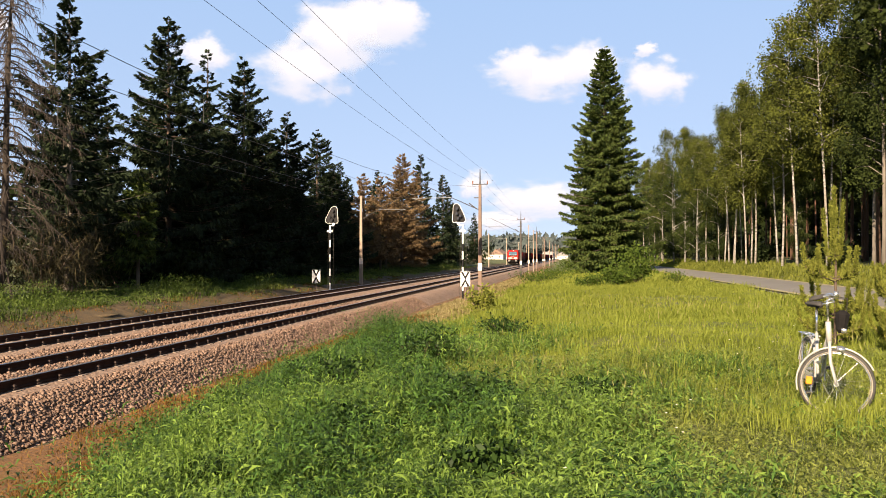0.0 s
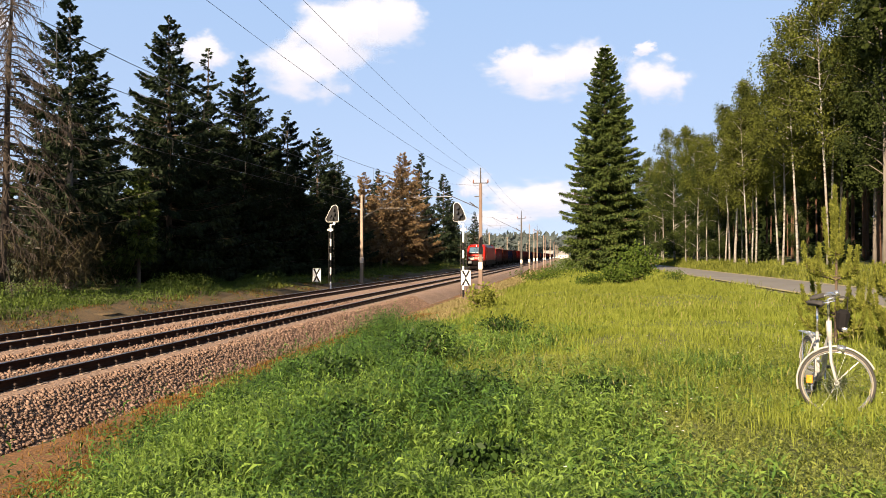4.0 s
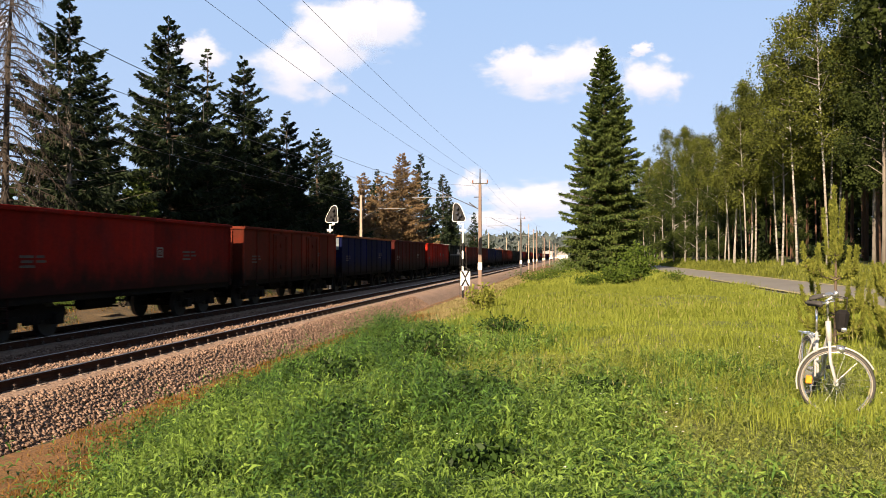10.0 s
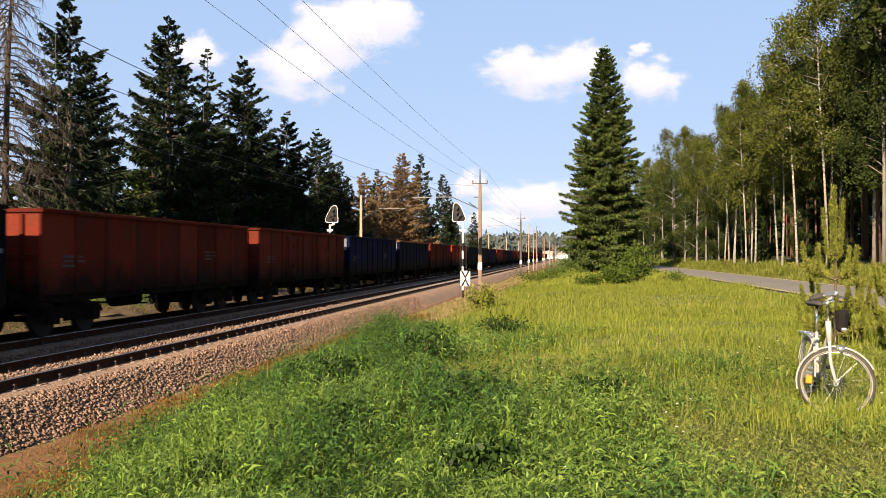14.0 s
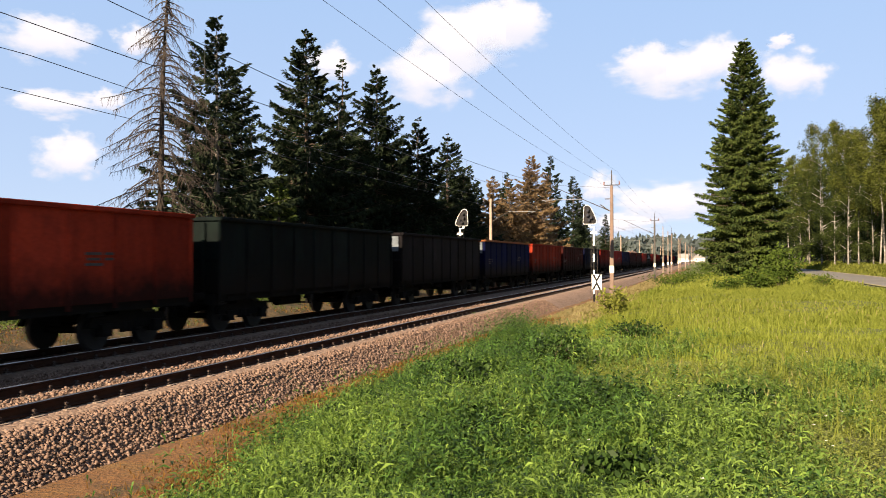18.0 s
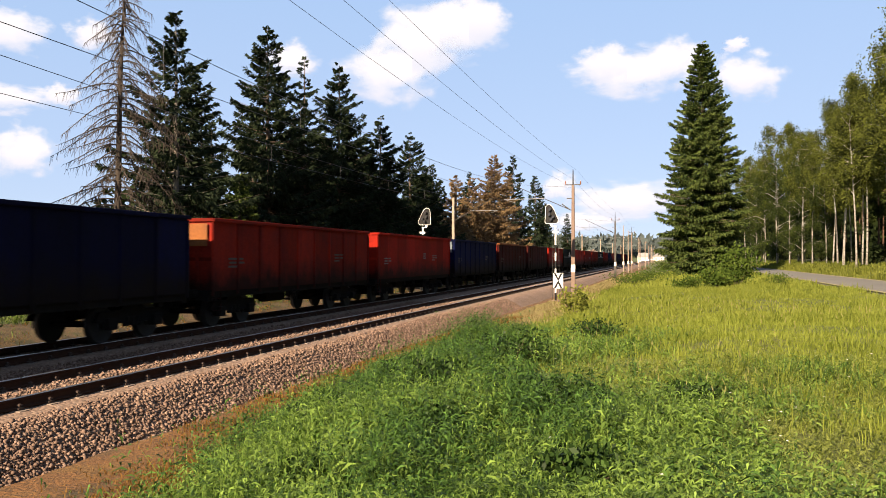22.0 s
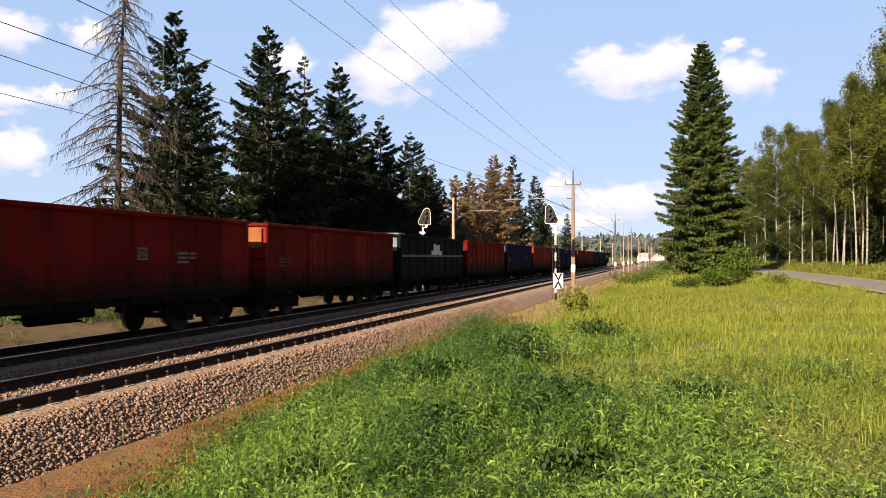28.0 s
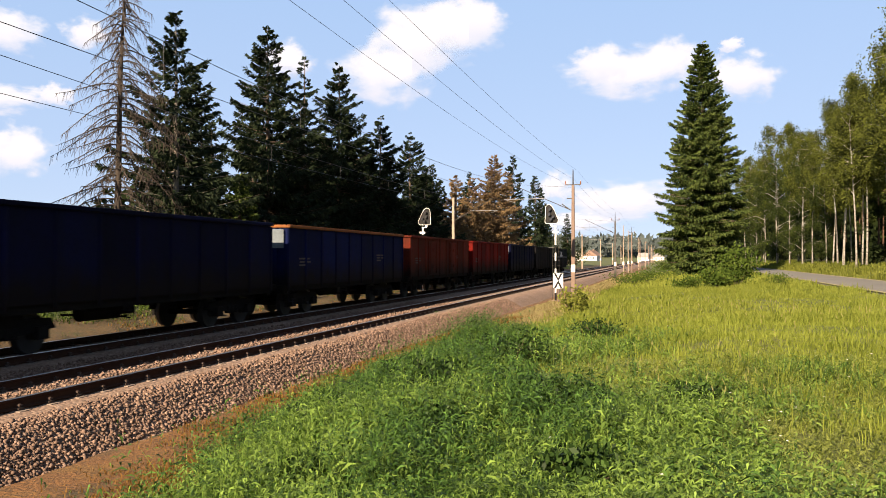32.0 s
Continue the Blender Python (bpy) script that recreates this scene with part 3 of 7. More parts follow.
def spruce(name, label, x, y, h, rmax, seed, needles, bark=BARK, first=0.12, dense=1.0, gap=0.0, group="spruces along the railway", power=0.85, twig=0.42, droops=(0.16, 0.46), full=1.0, thick=0.62, reach=(0.55, 1.12, 1.34)):
    """A spruce: a straight trunk, whorls of drooping boughs, and hanging sprays of needles."""
    rng = np.random.default_rng(seed)
    z = float(land(x, y))
    tree = tagged(empty(name, x, y, z - 0.05), label, "tree", group)
    bm = B()
    trunk_mesh(bm, h, 0.011 * h + 0.03, rng, 0.004)
    nb = int(13 * dense * h * (1 - first))
    C, AX, W, L, N = [], [], [], [], []
    lev = first * h + (0.985 - first) * h * (np.arange(nb) + rng.random(nb)) / nb
    lev = np.round(lev / 0.52) * 0.52 + rng.normal(0, 0.11, nb)
    for zl in lev:
        t = min(0.99, zl / h)
        if rng.random() < gap:
            continue
        prof = min(1.0, ((1 - t) / full) ** power) * (1.0 if t > 0.15 else 0.8 + 1.3 * t)
        a = rng.random() * 6.28
        ln = rmax * prof * (rng.uniform(*reach[:2]) if rng.random() > 0.12 else reach[2]) + 0.12
        droop = rng.uniform(*droops) * (1 - 0.85 * t)
        out = np.array([math.cos(a), math.sin(a), 0.0])
        s = np.linspace(0, 1, 6)
        bp = out[None] * (s * ln)[:, None]
        bp[:, 2] = zl + ln * (0.34 * t * s - droop * s + 0.20 * s ** 3)
        if ln > 0.5:
            polyline(bm, bp[[0, 2, 5]], [0.016 + 0.010 * ln, 0.011 + 0.005 * ln, 0.005], 3, False)
        # sprays: a flat fan along the bough, and curtains hanging below it
        m = int((18 + 112 * ln) * thick * (0.42 / twig) ** 1.2)
        u = rng.random(m) ** 0.7 * 0.9 + 0.10
        c = np.stack([np.interp(u, s, bp[:, k]) for k in range(3)], 1)
        side = np.array([-out[1], out[0], 0.0])
        sg = rng.choice([-1.0, 1.0], m)
        spread = 0.34 * ln * (1.05 - u) ** 0.7 * rng.random(m)
        c += side[None] * (sg * spread)[:, None]
        c[:, 2] -= 0.25 * spread
        hang = rng.random(m) < 0.55
        ax = out[None] * rng.uniform(0.2, 0.9, m)[:, None] + side[None] * (sg * rng.uniform(0.0, 0.8, m))[:, None]
        ax[:, 2] += np.where(hang, rng.uniform(-2.2, -0.6, m), rng.uniform(-0.5, 0.2, m)) * (1 - 0.75 * t) + 0.3 * t
        C.append(c)
        AX.append(unit(ax))
        L.append(twig * rng.uniform(0.6, 1.3, m) * (0.5 + 0.6 * (1 - t)))
        W.append(twig * 0.27 * rng.uniform(0.6, 1.4, m))
        N.append(unit(rng.normal(0, 0.8, (m, 3)) + np.where(hang, 0.0, 0.9)[:, None] * np.array([0, 0, 1.0]) + np.where(hang, 0.9, 0.0)[:, None] * out[None]))
    part("trunk", bm, bark, tree, smooth=True)
    if C:
        v, f = quads_from(np.concatenate(C), np.concatenate(AX), np.concatenate(W), np.concatenate(L), np.concatenate(N))
        crown = bulk("crown", v, f, needles)
        crown.parent = tree
    return tree


def bare_spruce(name, label, x, y, h, rmax, seed, tip=(0.0, 0.0)):
    """A dead spruce: a crooked trunk and drooping bare boughs hung with thin side twigs."""
    rng = np.random.default_rng(seed)
    tree = tagged(empty(name, x, y, float(land(x, y)) - 0.05), label, "tree", "spruces along the railway")
    bm, tw = B(), B()

    def stem(z):
        t = z / h
        return Vector((tip[0] * t + 0.10 * math.sin(5 * t), tip[1] * t + 0.08 * math.sin(7 * t + 1), z))
    lv = [h * k / 12 for k in range(13)]
    polyline(bm, [stem(-0.3)] + [stem(z) for z in lv], [0.24] + [0.165 * (1 - z / h) ** 0.75 + 0.018 for z in lv], 8)
    for zl in np.arange(0.10 * h, 0.985 * h, 0.27):
        t = zl / h
        for a in rng.random() * 6.28 + np.arange(4) * 1.571 + rng.normal(0, 0.5, 4):
            if rng.random() < 0.12:
                continue
            ln = float(rmax * (1 - t) ** 0.62 * rng.uniform(0.30, 1.12) + 0.2)
            out = Vector((math.cos(a), math.sin(a), 0))
            side = Vector((-out.y, out.x, 0)) * float(rng.normal(0, 0.12))
            sag = float(rng.uniform(0.75, 1.25))
            pts = [stem(zl) + (out + side * s) * ln * s + Vector((0, 0, ln * (0.22 * s - sag * 1.35 * s * s + 0.62 * s ** 3))) for s in (0, 0.2, 0.4, 0.6, 0.8, 1)]
            polyline(bm, pts, [0.040, 0.036, 0.030, 0.024, 0.017, 0.009], 3, False)
            for _ in range(int(7 + 15 * ln)):
                u = float(rng.uniform(0.15, 1.0))
                i = min(4, int(u * 5))
                p = pts[i].lerp(pts[i + 1], u * 5 - i)
                d = out * float(rng.uniform(-0.1, 0.5)) + Vector((-out.y, out.x, 0)) * float(rng.uniform(-0.6, 0.6)) + Vector((0, 0, float(rng.uniform(-1.1, -0.2))))
                q = p + d * float(rng.uniform(0.15, 0.7))
                polyline(tw, [p, p.lerp(q, 0.5) + Vector((0, 0, 0.04)), q], [0.011, 0.008, 0.004], 3, False)
    part("trunk", bm, DEAD_BARK, tree, smooth=True)
    part("brushwood", tw, DEAD_BARK, tree)
    return tree


def broadleaf(name, label, x, y, h, seed, bark, leaves, crown_from=0.35, rx=2.2, leaf=0.2, count=5200, lean=0.012, group="trees of the wood", droop=0.5, r=None, limbs=26, split=False):
    """A birch or other slender tree: trunk, rising limbs and clumps of small leaves."""
    rng = np.random.default_rng(seed)
    tree = tagged(empty(name, x, y, float(land(x, y)) - 0.05), label, "tree", group)
    bm = B()
    pts = trunk_mesh(bm, h * 0.96, r or 0.0075 * h + 0.02, rng, lean, 8, 11)
    tips = []
    for k in range(limbs):
        t = crown_from + (0.97 - crown_from) * (k + rng.random()) / limbs
        base = np.array([np.interp(t * h, pts[:, 2], pts[:, j]) for j in range(3)])
        a = rng.random() * 6.28
        env = math.sin(math.pi * min(1, max(0.0, (t - crown_from) / (1.02 - crown_from)) ** 0.75 * 0.86 + 0.14)) ** 0.7
        ln = rx * env * rng.uniform(0.55, 1.15) + 0.3
        out = np.array([math.cos(a), math.sin(a), rng.uniform(0.35, 0.9)])
        mid = base + out * ln * 0.55
        end = mid + np.array([out[0], out[1], rng.uniform(-0.35, 0.3)]) * ln * 0.5
        if split:
            limb = part("limb", polyline(B(), [base, mid, end], [0.04, 0.025, 0.008], 4, False), bark, tree)
        else:
            polyline(bm, [base, mid, end], [0.045, 0.025, 0.008], 4, False)
        for s in (0.4, 0.6, 0.8, 1.0):
            tips.append(base + (end - base) * s + (mid - 0.5 * (base + end)) * 4 * s * (1 - s) * 0.6)
    part("trunk", bm, bark, tree, smooth=True)
    tips = np.array(tips)
    n = count
    idx = rng.integers(0, len(tips), n)
    sub = rng.normal(0, 1, (len(tips) * 5, 3)) * np.array([0.42, 0.42, 0.30]) * (rx / 2.2)
    pick = sub[idx * 5 + rng.integers(0, 5, n)]
    blur = rng.normal(0, 0.13, (n, 3))
    c = tips[idx] + pick + blur
    hang = rng.random(n)
    c[:, 2] -= droop * hang ** 1.4
    ax = unit(rng.normal(0, 0.7, (n, 3)) + np.array([0, 0, -0.5]))
    v, f = quads_from(c, ax, leaf * rng.uniform(0.45, 0.95, n), leaf * rng.uniform(0.7, 1.4, n), unit(rng.normal(0, 0.55, (n, 3)) + 2.2 * pick + 3.0 * blur + np.array([0, 0, 0.35])))
    crown = bulk("crown", v, f, leaves)
    crown.parent = tree
    return tree


def bush(name, label, x, y, w, h, seed, leaves, leaf=0.09, count=1600, category="bush", group="", slim=0.6):
    """A leafy bush of thin stems and many leaves with an uneven outline."""
    rng = np.random.default_rng(seed)
    b = tagged(empty(name, x, y, float(land(x, y)) - 0.03), label, category, group)
    bm, tips = B(), []
    for _ in range(14):
        a, rr = rng.random() * 6.28, rng.random() ** 0.5
        tip = np.array([math.cos(a) * rr * w / 2, math.sin(a) * rr * w / 2, h * rng.uniform(0.55, 1.0) * (1 - 0.35 * rr)])
        stem = [(tip[0] * .1, tip[1] * .1, 0), tip * np.array([.55, .55, .6]), tip]
        if name == "dry_thicket":
            part("stem", polyline(B(), stem, [0.016, 0.01, 0.004], 4, False), BARK, b)
        else:
            polyline(bm, stem, [0.016, 0.01, 0.004], 4, False)
        tips += [tip * s for s in (0.45, 0.62, 0.8, 1.0)]
    if name == "dry_thicket":
        bm.free()
    else:
        part("woody_base", bm, BARK, b)
    tips = np.array(tips)
    c = tips[rng.integers(0, len(tips), count)] + rng.normal(0, 1, (count, 3)) * np.array([0.13 * w, 0.13 * w, 0.11 * h])
    c[:, 2] = np.abs(c[:, 2]) + 0.02
    v, f = quads_from(c, unit(rng.normal(0, 1, (count, 3)) + np.array([0, 0, 0.25 if slim > 0.2 else -0.8])), slim * leaf * rng.uniform(.66, 1.33, count), leaf * rng.uniform(.7, 1.5, count), unit(rng.normal(0, 1, (count, 3))))
    fo = bulk("foliage", v, f, leaves)
    fo.parent = b
    return b


SPRUCE = "dark green spruce standing beside the railway"
# (x, y, height, crown radius, seed, density)
bare_spruce("dead_spruce", "dead bare grey spruce with drooping leafless boughs", -24.1, 31.0, 15.2, 4.3, 3, (0.75, 0.0))
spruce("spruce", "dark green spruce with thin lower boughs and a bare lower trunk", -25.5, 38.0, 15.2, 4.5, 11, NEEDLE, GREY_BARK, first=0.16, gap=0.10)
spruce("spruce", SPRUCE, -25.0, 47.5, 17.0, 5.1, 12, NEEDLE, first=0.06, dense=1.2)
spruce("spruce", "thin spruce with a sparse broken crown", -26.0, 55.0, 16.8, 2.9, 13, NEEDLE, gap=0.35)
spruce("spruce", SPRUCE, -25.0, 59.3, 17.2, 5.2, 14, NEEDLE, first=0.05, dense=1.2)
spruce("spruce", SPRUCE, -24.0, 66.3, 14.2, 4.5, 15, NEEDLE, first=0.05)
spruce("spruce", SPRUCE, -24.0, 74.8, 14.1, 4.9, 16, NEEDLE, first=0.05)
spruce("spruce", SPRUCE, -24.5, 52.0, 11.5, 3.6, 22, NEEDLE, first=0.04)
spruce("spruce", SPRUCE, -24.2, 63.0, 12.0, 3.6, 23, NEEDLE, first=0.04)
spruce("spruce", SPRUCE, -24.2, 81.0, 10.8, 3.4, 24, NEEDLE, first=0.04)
spruce("spruce", "small olive-green spruce with sunlight in its needle colour", -22.9, 40.2, 6.6, 1.7, 25, NEEDLE_LIT, first=0.25, dense=1.2, gap=0.15)
SPRUCE_FAR = "dark green spruce in the row along the railway"
brown = spruce("dry_spruce", "spruce with dry rust-brown needles", -22.2, 106.0, 16.0, 4.7, 17, NEEDLE_DRY, dense=1.2, gap=0.08, first=0.08)
spruce("dry_spruce", "spruce with dry tan needles and a bare lower trunk", -22.5, 86.5, 11.2, 3.1, 171, NEEDLE_DRY, dense=0.9, gap=0.12, first=0.16)
spruce("dry_spruce", "spruce with dry tan needles and a bare lower trunk", -22.2, 93.5, 11.6, 3.2, 172, NEEDLE_DRY, dense=0.9, gap=0.12, first=0.18)
spruce("dry_spruce", "spruce with dry rust-brown needles", -22.2, 115.0, 14.4, 4.0, 173, NEEDLE_DRY, dense=0.9, gap=0.1)
spruce("dry_spruce", "small spruce with dry rust-brown needles", -24.5, 95.0, 11.6, 2.2, 18, NEEDLE_DRY, dense=0.7, gap=0.25)
spruce("dry_spruce", "slender spruce with sparse brown twigs", -23.0, 100.0, 11.0, 1.9, 28, NEEDLE_DRY, dense=0.6, gap=0.35)
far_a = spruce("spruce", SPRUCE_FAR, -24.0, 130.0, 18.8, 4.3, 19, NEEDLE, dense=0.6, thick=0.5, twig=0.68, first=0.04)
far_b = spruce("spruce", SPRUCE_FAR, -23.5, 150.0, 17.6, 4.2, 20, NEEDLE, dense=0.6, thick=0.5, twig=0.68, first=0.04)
spruce("tall_spruce", "tall green spruce alone between track and road, coloured as sunlit", 3.65, 85.0, 23.5, 3.65, 21, NEEDLE_LIT, first=0.03, power=0.80, full=0.57, dense=2.2, thick=0.72, twig=0.42, droops=(0.3, 0.75), group="", reach=(0.62, 1.12, 1.22))


def plant(src, x, y, k=1.0, rz=0.0, lift=-0.05):
    return copy_thing(src, pose(x, y, float(land(x, y)) + lift, 0, 0, rz) @ Matrix.Scale(k, 4))


# the wood behind the front row of spruces
for i, (x, y, k) in enumerate([(-25.5, 88, .66), (-26.5, 94, .66), (-25, 84.5, .62), (-28, 79, .72), (-28.5, 70, .72), (-25.5, 103, .64), (-25, 118, .72), (-28, 42, .6), (-28.5, 46.5, .58), (-28, 51, .66), (-28, 57, .68), (-27.5, 63, .68), (-27.5, 69, .64), (-31, 45, .6), (-34, 54, .75), (-31, 64, .8), (-33, 74, .75), (-30, 84, .72), (-27, 88, .66), (-31, 97, .72), (-29, 120, .8),
                               (-30, 140, .85), (-25, 168, .8), (-27, 188, .85), (-24, 205, .7), (-33, 110, .75), (-36, 66, .8), (-38, 86, .85), (-34, 160, .9)]):
    plant((far_a, far_b)[i % 2], x, y, k, 47 * i)
# unseen spruces beside the line and behind the camera, added to shade the row
for i, (x, y, k) in enumerate([(-31, 12, .95), (-33, 3, 1.0), (-36, -9, 1.0), (-30, -16, 1.0), (-37, 10, .9), (-34, -28, 1.0), (-41, -2, 1.0)]):
    plant((far_a, far_b)[i % 2], x, y, k, 31 * i)

# shrubs below the left-hand spruces, half of them dry
bush("dry_thicket", "brown dry thicket at the foot of the spruces", -23.2, 32.5, 4.4, 4.2, 31, NEEDLE_GREY, 0.55, 1700, group="thicket", slim=0.06)
bush("dry_thicket", "brown dry thicket at the foot of the spruces", -24.0, 36.0, 3.6, 4.8, 32, NEEDLE_GREY, 0.55, 1500, group="thicket", slim=0.06)
bush("dry_thicket", "low brown thicket beside the railway", -25.5, 27.0, 4.0, 2.8, 33, NEEDLE_GREY, 0.45, 1200, group="thicket", slim=0.06)
for i, (x, y, w, h) in enumerate([(-24.5, 41, 4.6, 4.4), (-23.5, 46, 3.4, 3.2), (-24, 52, 4.2, 3.6), (-23.5, 58, 4, 3.2), (-23.3, 66, 4, 3), (-23, 75, 4, 3), (-22.5, 118, 4.5, 3.4),
                                  (-23, 150, 6, 6), (-22, 165, 7, 7.5), (-22.5, 180, 7, 6), (-21.5, 200, 7, 7)]):
    bush("shrub", "dark green leafy shrub under the spruces, shade in its colour", x, y, w, h, 40 + i, LEAF_SHADED, 0.28, 1300, group="shrubs under the spruces")

# the wood on the far side of the road
BIRCH_LABEL = "white-barked birch with light green leaves at the wood's edge"
birches, DARK_EDGE = [], []
for i, (h, cf, rx) in enumerate([(16.8, .42, 1.9), (17.4, .46, 1.7), (19.2, .40, 2.0), (16.2, .38, 1.7)]):
    x, y = ((16.4, 66.0), (16.8, 77.0), (16.2, 61.0), (16.6, 88.0))[i]
    birches.append(broadleaf("birch", BIRCH_LABEL, x, y, h, 60 + i, BIRCH, LEAF_BIRCH, cf, rx, 0.16, 11500, group="birches at the edge of the wood", droop=1.1, r=0.08, lean=0.045, split=True))
for i, (x, y, k) in enumerate([(17.0, 79.6, .95), (16.2, 83.6, .84), (16.8, 91.5, .92), (16.4, 101, .95), (16.8, 109, 1.0), (17.4, 118, 1.12), (16.0, 128, 1.1), (15.6, 142, 1.12),
                               (19.0, 71, .95), (19.5, 96, .92), (17.2, 57.5, 1.05), (20.5, 66, 1.1), (16.2, 150, 1.12), (16.0, 165, 1.12), (16.5, 182, 1.2), (15.7, 75.5, .96), (15.9, 81.5, .9), (16.0, 105.5, .95), (18.6, 61.0, 1.1), (17.2, 70.5, .95)]):
    plant(birches[i % 4], x, y, k, 73 * i)
for i, (x, y, k) in enumerate([(18.9, 46.5, 1.1), (20.4, 49.5, 1.1), (20.6, 58.0, 1.05)]):
    DARK_EDGE.append((x, y, k))
edge = broadleaf("birch", "bushy young birch leafy almost to the ground", 15.8, 104.0, 13.5, 66, BIRCH, LEAF_WOOD, 0.10, 2.1, 0.14, 15000, group="birches at the edge of the wood", droop=0.8, r=0.08, lean=0.02, split=True)
for i, (x, y, k) in enumerate([(15.6, 113, 1.0), (15.2, 122, 1.08), (17.0, 96, .8), (15.0, 134, 1.1), (15.0, 147, 1.15), (17.6, 66.5, .42)]):
    plant(edge, x, y, k, 57 * i)
near_edge = broadleaf("birch", "old grey-barked birch with a deep olive-green crown", 18.2, 50.5, 20.5, 67, GREY_BARK, LEAF_WOOD, 0.26, 3.0, 0.15, 17000, group="birches at the edge of the wood", droop=1.0, r=0.11, lean=0.02, limbs=34, split=True)
plant(near_edge, 19.6, 56.0, 0.98, 140)
pine = broadleaf("pine", "tall pine with a reddish trunk inside the wood", 24.0, 60.0, 20.0, 70, PINE_BARK, LEAF_WOOD, 0.5, 2.7, 0.30, 6500, group="pines of the wood", droop=0.2, r=0.17, limbs=14, split=True)
pine_b = broadleaf("pine", "slender dark forest tree with a leafy crown", 23.0, 72.0, 18.0, 71, PINE_BARK, LEAF_WOOD, 0.38, 2.5, 0.30, 6500, group="pines of the wood", droop=0.2, r=0.13, limbs=14, split=True)
for i, (x, y, k) in enumerate(DARK_EDGE):
    plant((pine_b, pine)[i % 2], x, y, k, 61 * i)
rng0 = np.random.default_rng(5)
for i in range(46):
    y = 40 + 2.6 * i + rng0.uniform(-1.5, 1.5)
    plant((pine, pine_b)[i % 2], 20.5 + rng0.uniform(0, 13) + (6 if y < 46 else 0), y, rng0.uniform(0.80, 0.98) * (1.15 if y < 62 else 1) * (0.80 if y > 85 else 1), 51 * i)
# unseen pines nearer the camera, added to throw shade into the wood
for i in range(22):
    plant((pine, pine_b)[i % 2], 19.5 + rng0.uniform(0, 14), -8 + 2.2 * i, rng0.uniform(0.95, 1.1), 67 * i)
for i, (x, y, w, h) in enumerate([(18.5, 140, 6, 7), (17.5, 125, 5, 6), (18.5, 108, 5, 5.5), (19, 98, 4, 3), (18.9, 84, 3, 2), (18.6, 61, 3, 1.8), (17, 160, 8, 9)]):
    bush("undergrowth", "dark green undergrowth at the wood's edge, shade in its colour", x, y, w, h, 80 + i, LEAF_SHADED, 0.3, 1500, group="undergrowth")


def wood_mass(name, label, n, xa, xb, ya, yb, height, leaf, seed, material):
    """Uncountable foliage of a wood too deep to see into."""
    rng = np.random.default_rng(seed)
    x, y = xa + (xb - xa) * rng.random(n), ya + (yb - ya) * rng.random(n)
    top = height * (0.8 + 0.12 * np.sin(0.35 * y + 0.2 * x) + 0.08 * np.sin(1.1 * y))
    c = np.stack([x, y, land(x, y) + top * rng.random(n) ** 0.8], 1)
    v, f = quads_from(c, unit(rng.normal(0, 1, (n, 3))), leaf * rng.uniform(.5, 1, n), leaf * rng.uniform(.8, 1.6, n), unit(rng.normal(0, 1, (n, 3))))
    return tagged(bulk(name, v, f, material), label, "forest", kind="stuff")


# leaf masses painted nearly black, for the shade deep in the wood
wood_mass("wood_interior", "dark foliage deep inside the wood beyond the road, shade painted in", 16000, 34, 44, 40, 200, 14, 1.1, 1, LEAF_SHADED)
wood_mass("wood_interior", "dark foliage of the wood far along the road, shade painted in", 9000, 14, 40, 185, 330, 15, 1.4, 2, LEAF_SHADED)
wood_mass("wood_behind_spruces", "dark foliage deep behind the spruces, shade painted in", 15000, -56, -44, 66, 260, 9, 0.9, 3, LEAF_SHADED)
wood_mass("distant_wood", "far wooded hill under the sky, coloured with haze", 15000, -420, 520, 960, 1500, 16, 9, 4, HAZY_WOOD)

# bushes in the meadow
bush("meadow_bush", "large leafy green bush in the meadow", 2.6, 46.0, 2.2, 1.3, 91, LEAF_BUSH, 0.15, 1500, group="bushes in the meadow")
bush("meadow_bush", "large leafy green bush in the meadow", 3.9, 48.0, 2.3, 2.3, 92, LEAF_BUSH, 0.16, 1900, group="bushes in the meadow")
bush("meadow_bush", "low green bush in the meadow", 1.0, 45.0, 1.6, 0.9, 93, LEAF_BUSH, 0.14, 600, group="bushes in the meadow")
bush("meadow_bush", "small green sapling beside the dry verge", -3.0, 28.0, 0.95, 1.15, 94, LEAF_PINE, 0.12, 900, group="bushes in the meadow")
bush("meadow_bush", "low green bush near the road", 5.6, 44.0, 1.2, 0.8, 95, LEAF_BUSH, 0.1, 420, group="bushes in the meadow")
bush("meadow_bush", "low green bush beside the line", -2.2, 62.0, 4.0, 1.0, 96, LEAF_BUSH, 0.14, 900, group="bushes in the meadow")
bush("meadow_bush", "low green bush beside the line", -1.0, 80.0, 5.0, 1.4, 97, LEAF_BUSH, 0.16, 900, group="bushes in the meadow")
bush("meadow_bush", "low green bush far beside the line", 0.0, 120.0, 5.0, 2.2, 98, LEAF_BUSH, 0.25, 800, group="bushes in the meadow")

# ---------------------------------------------------------------- grass


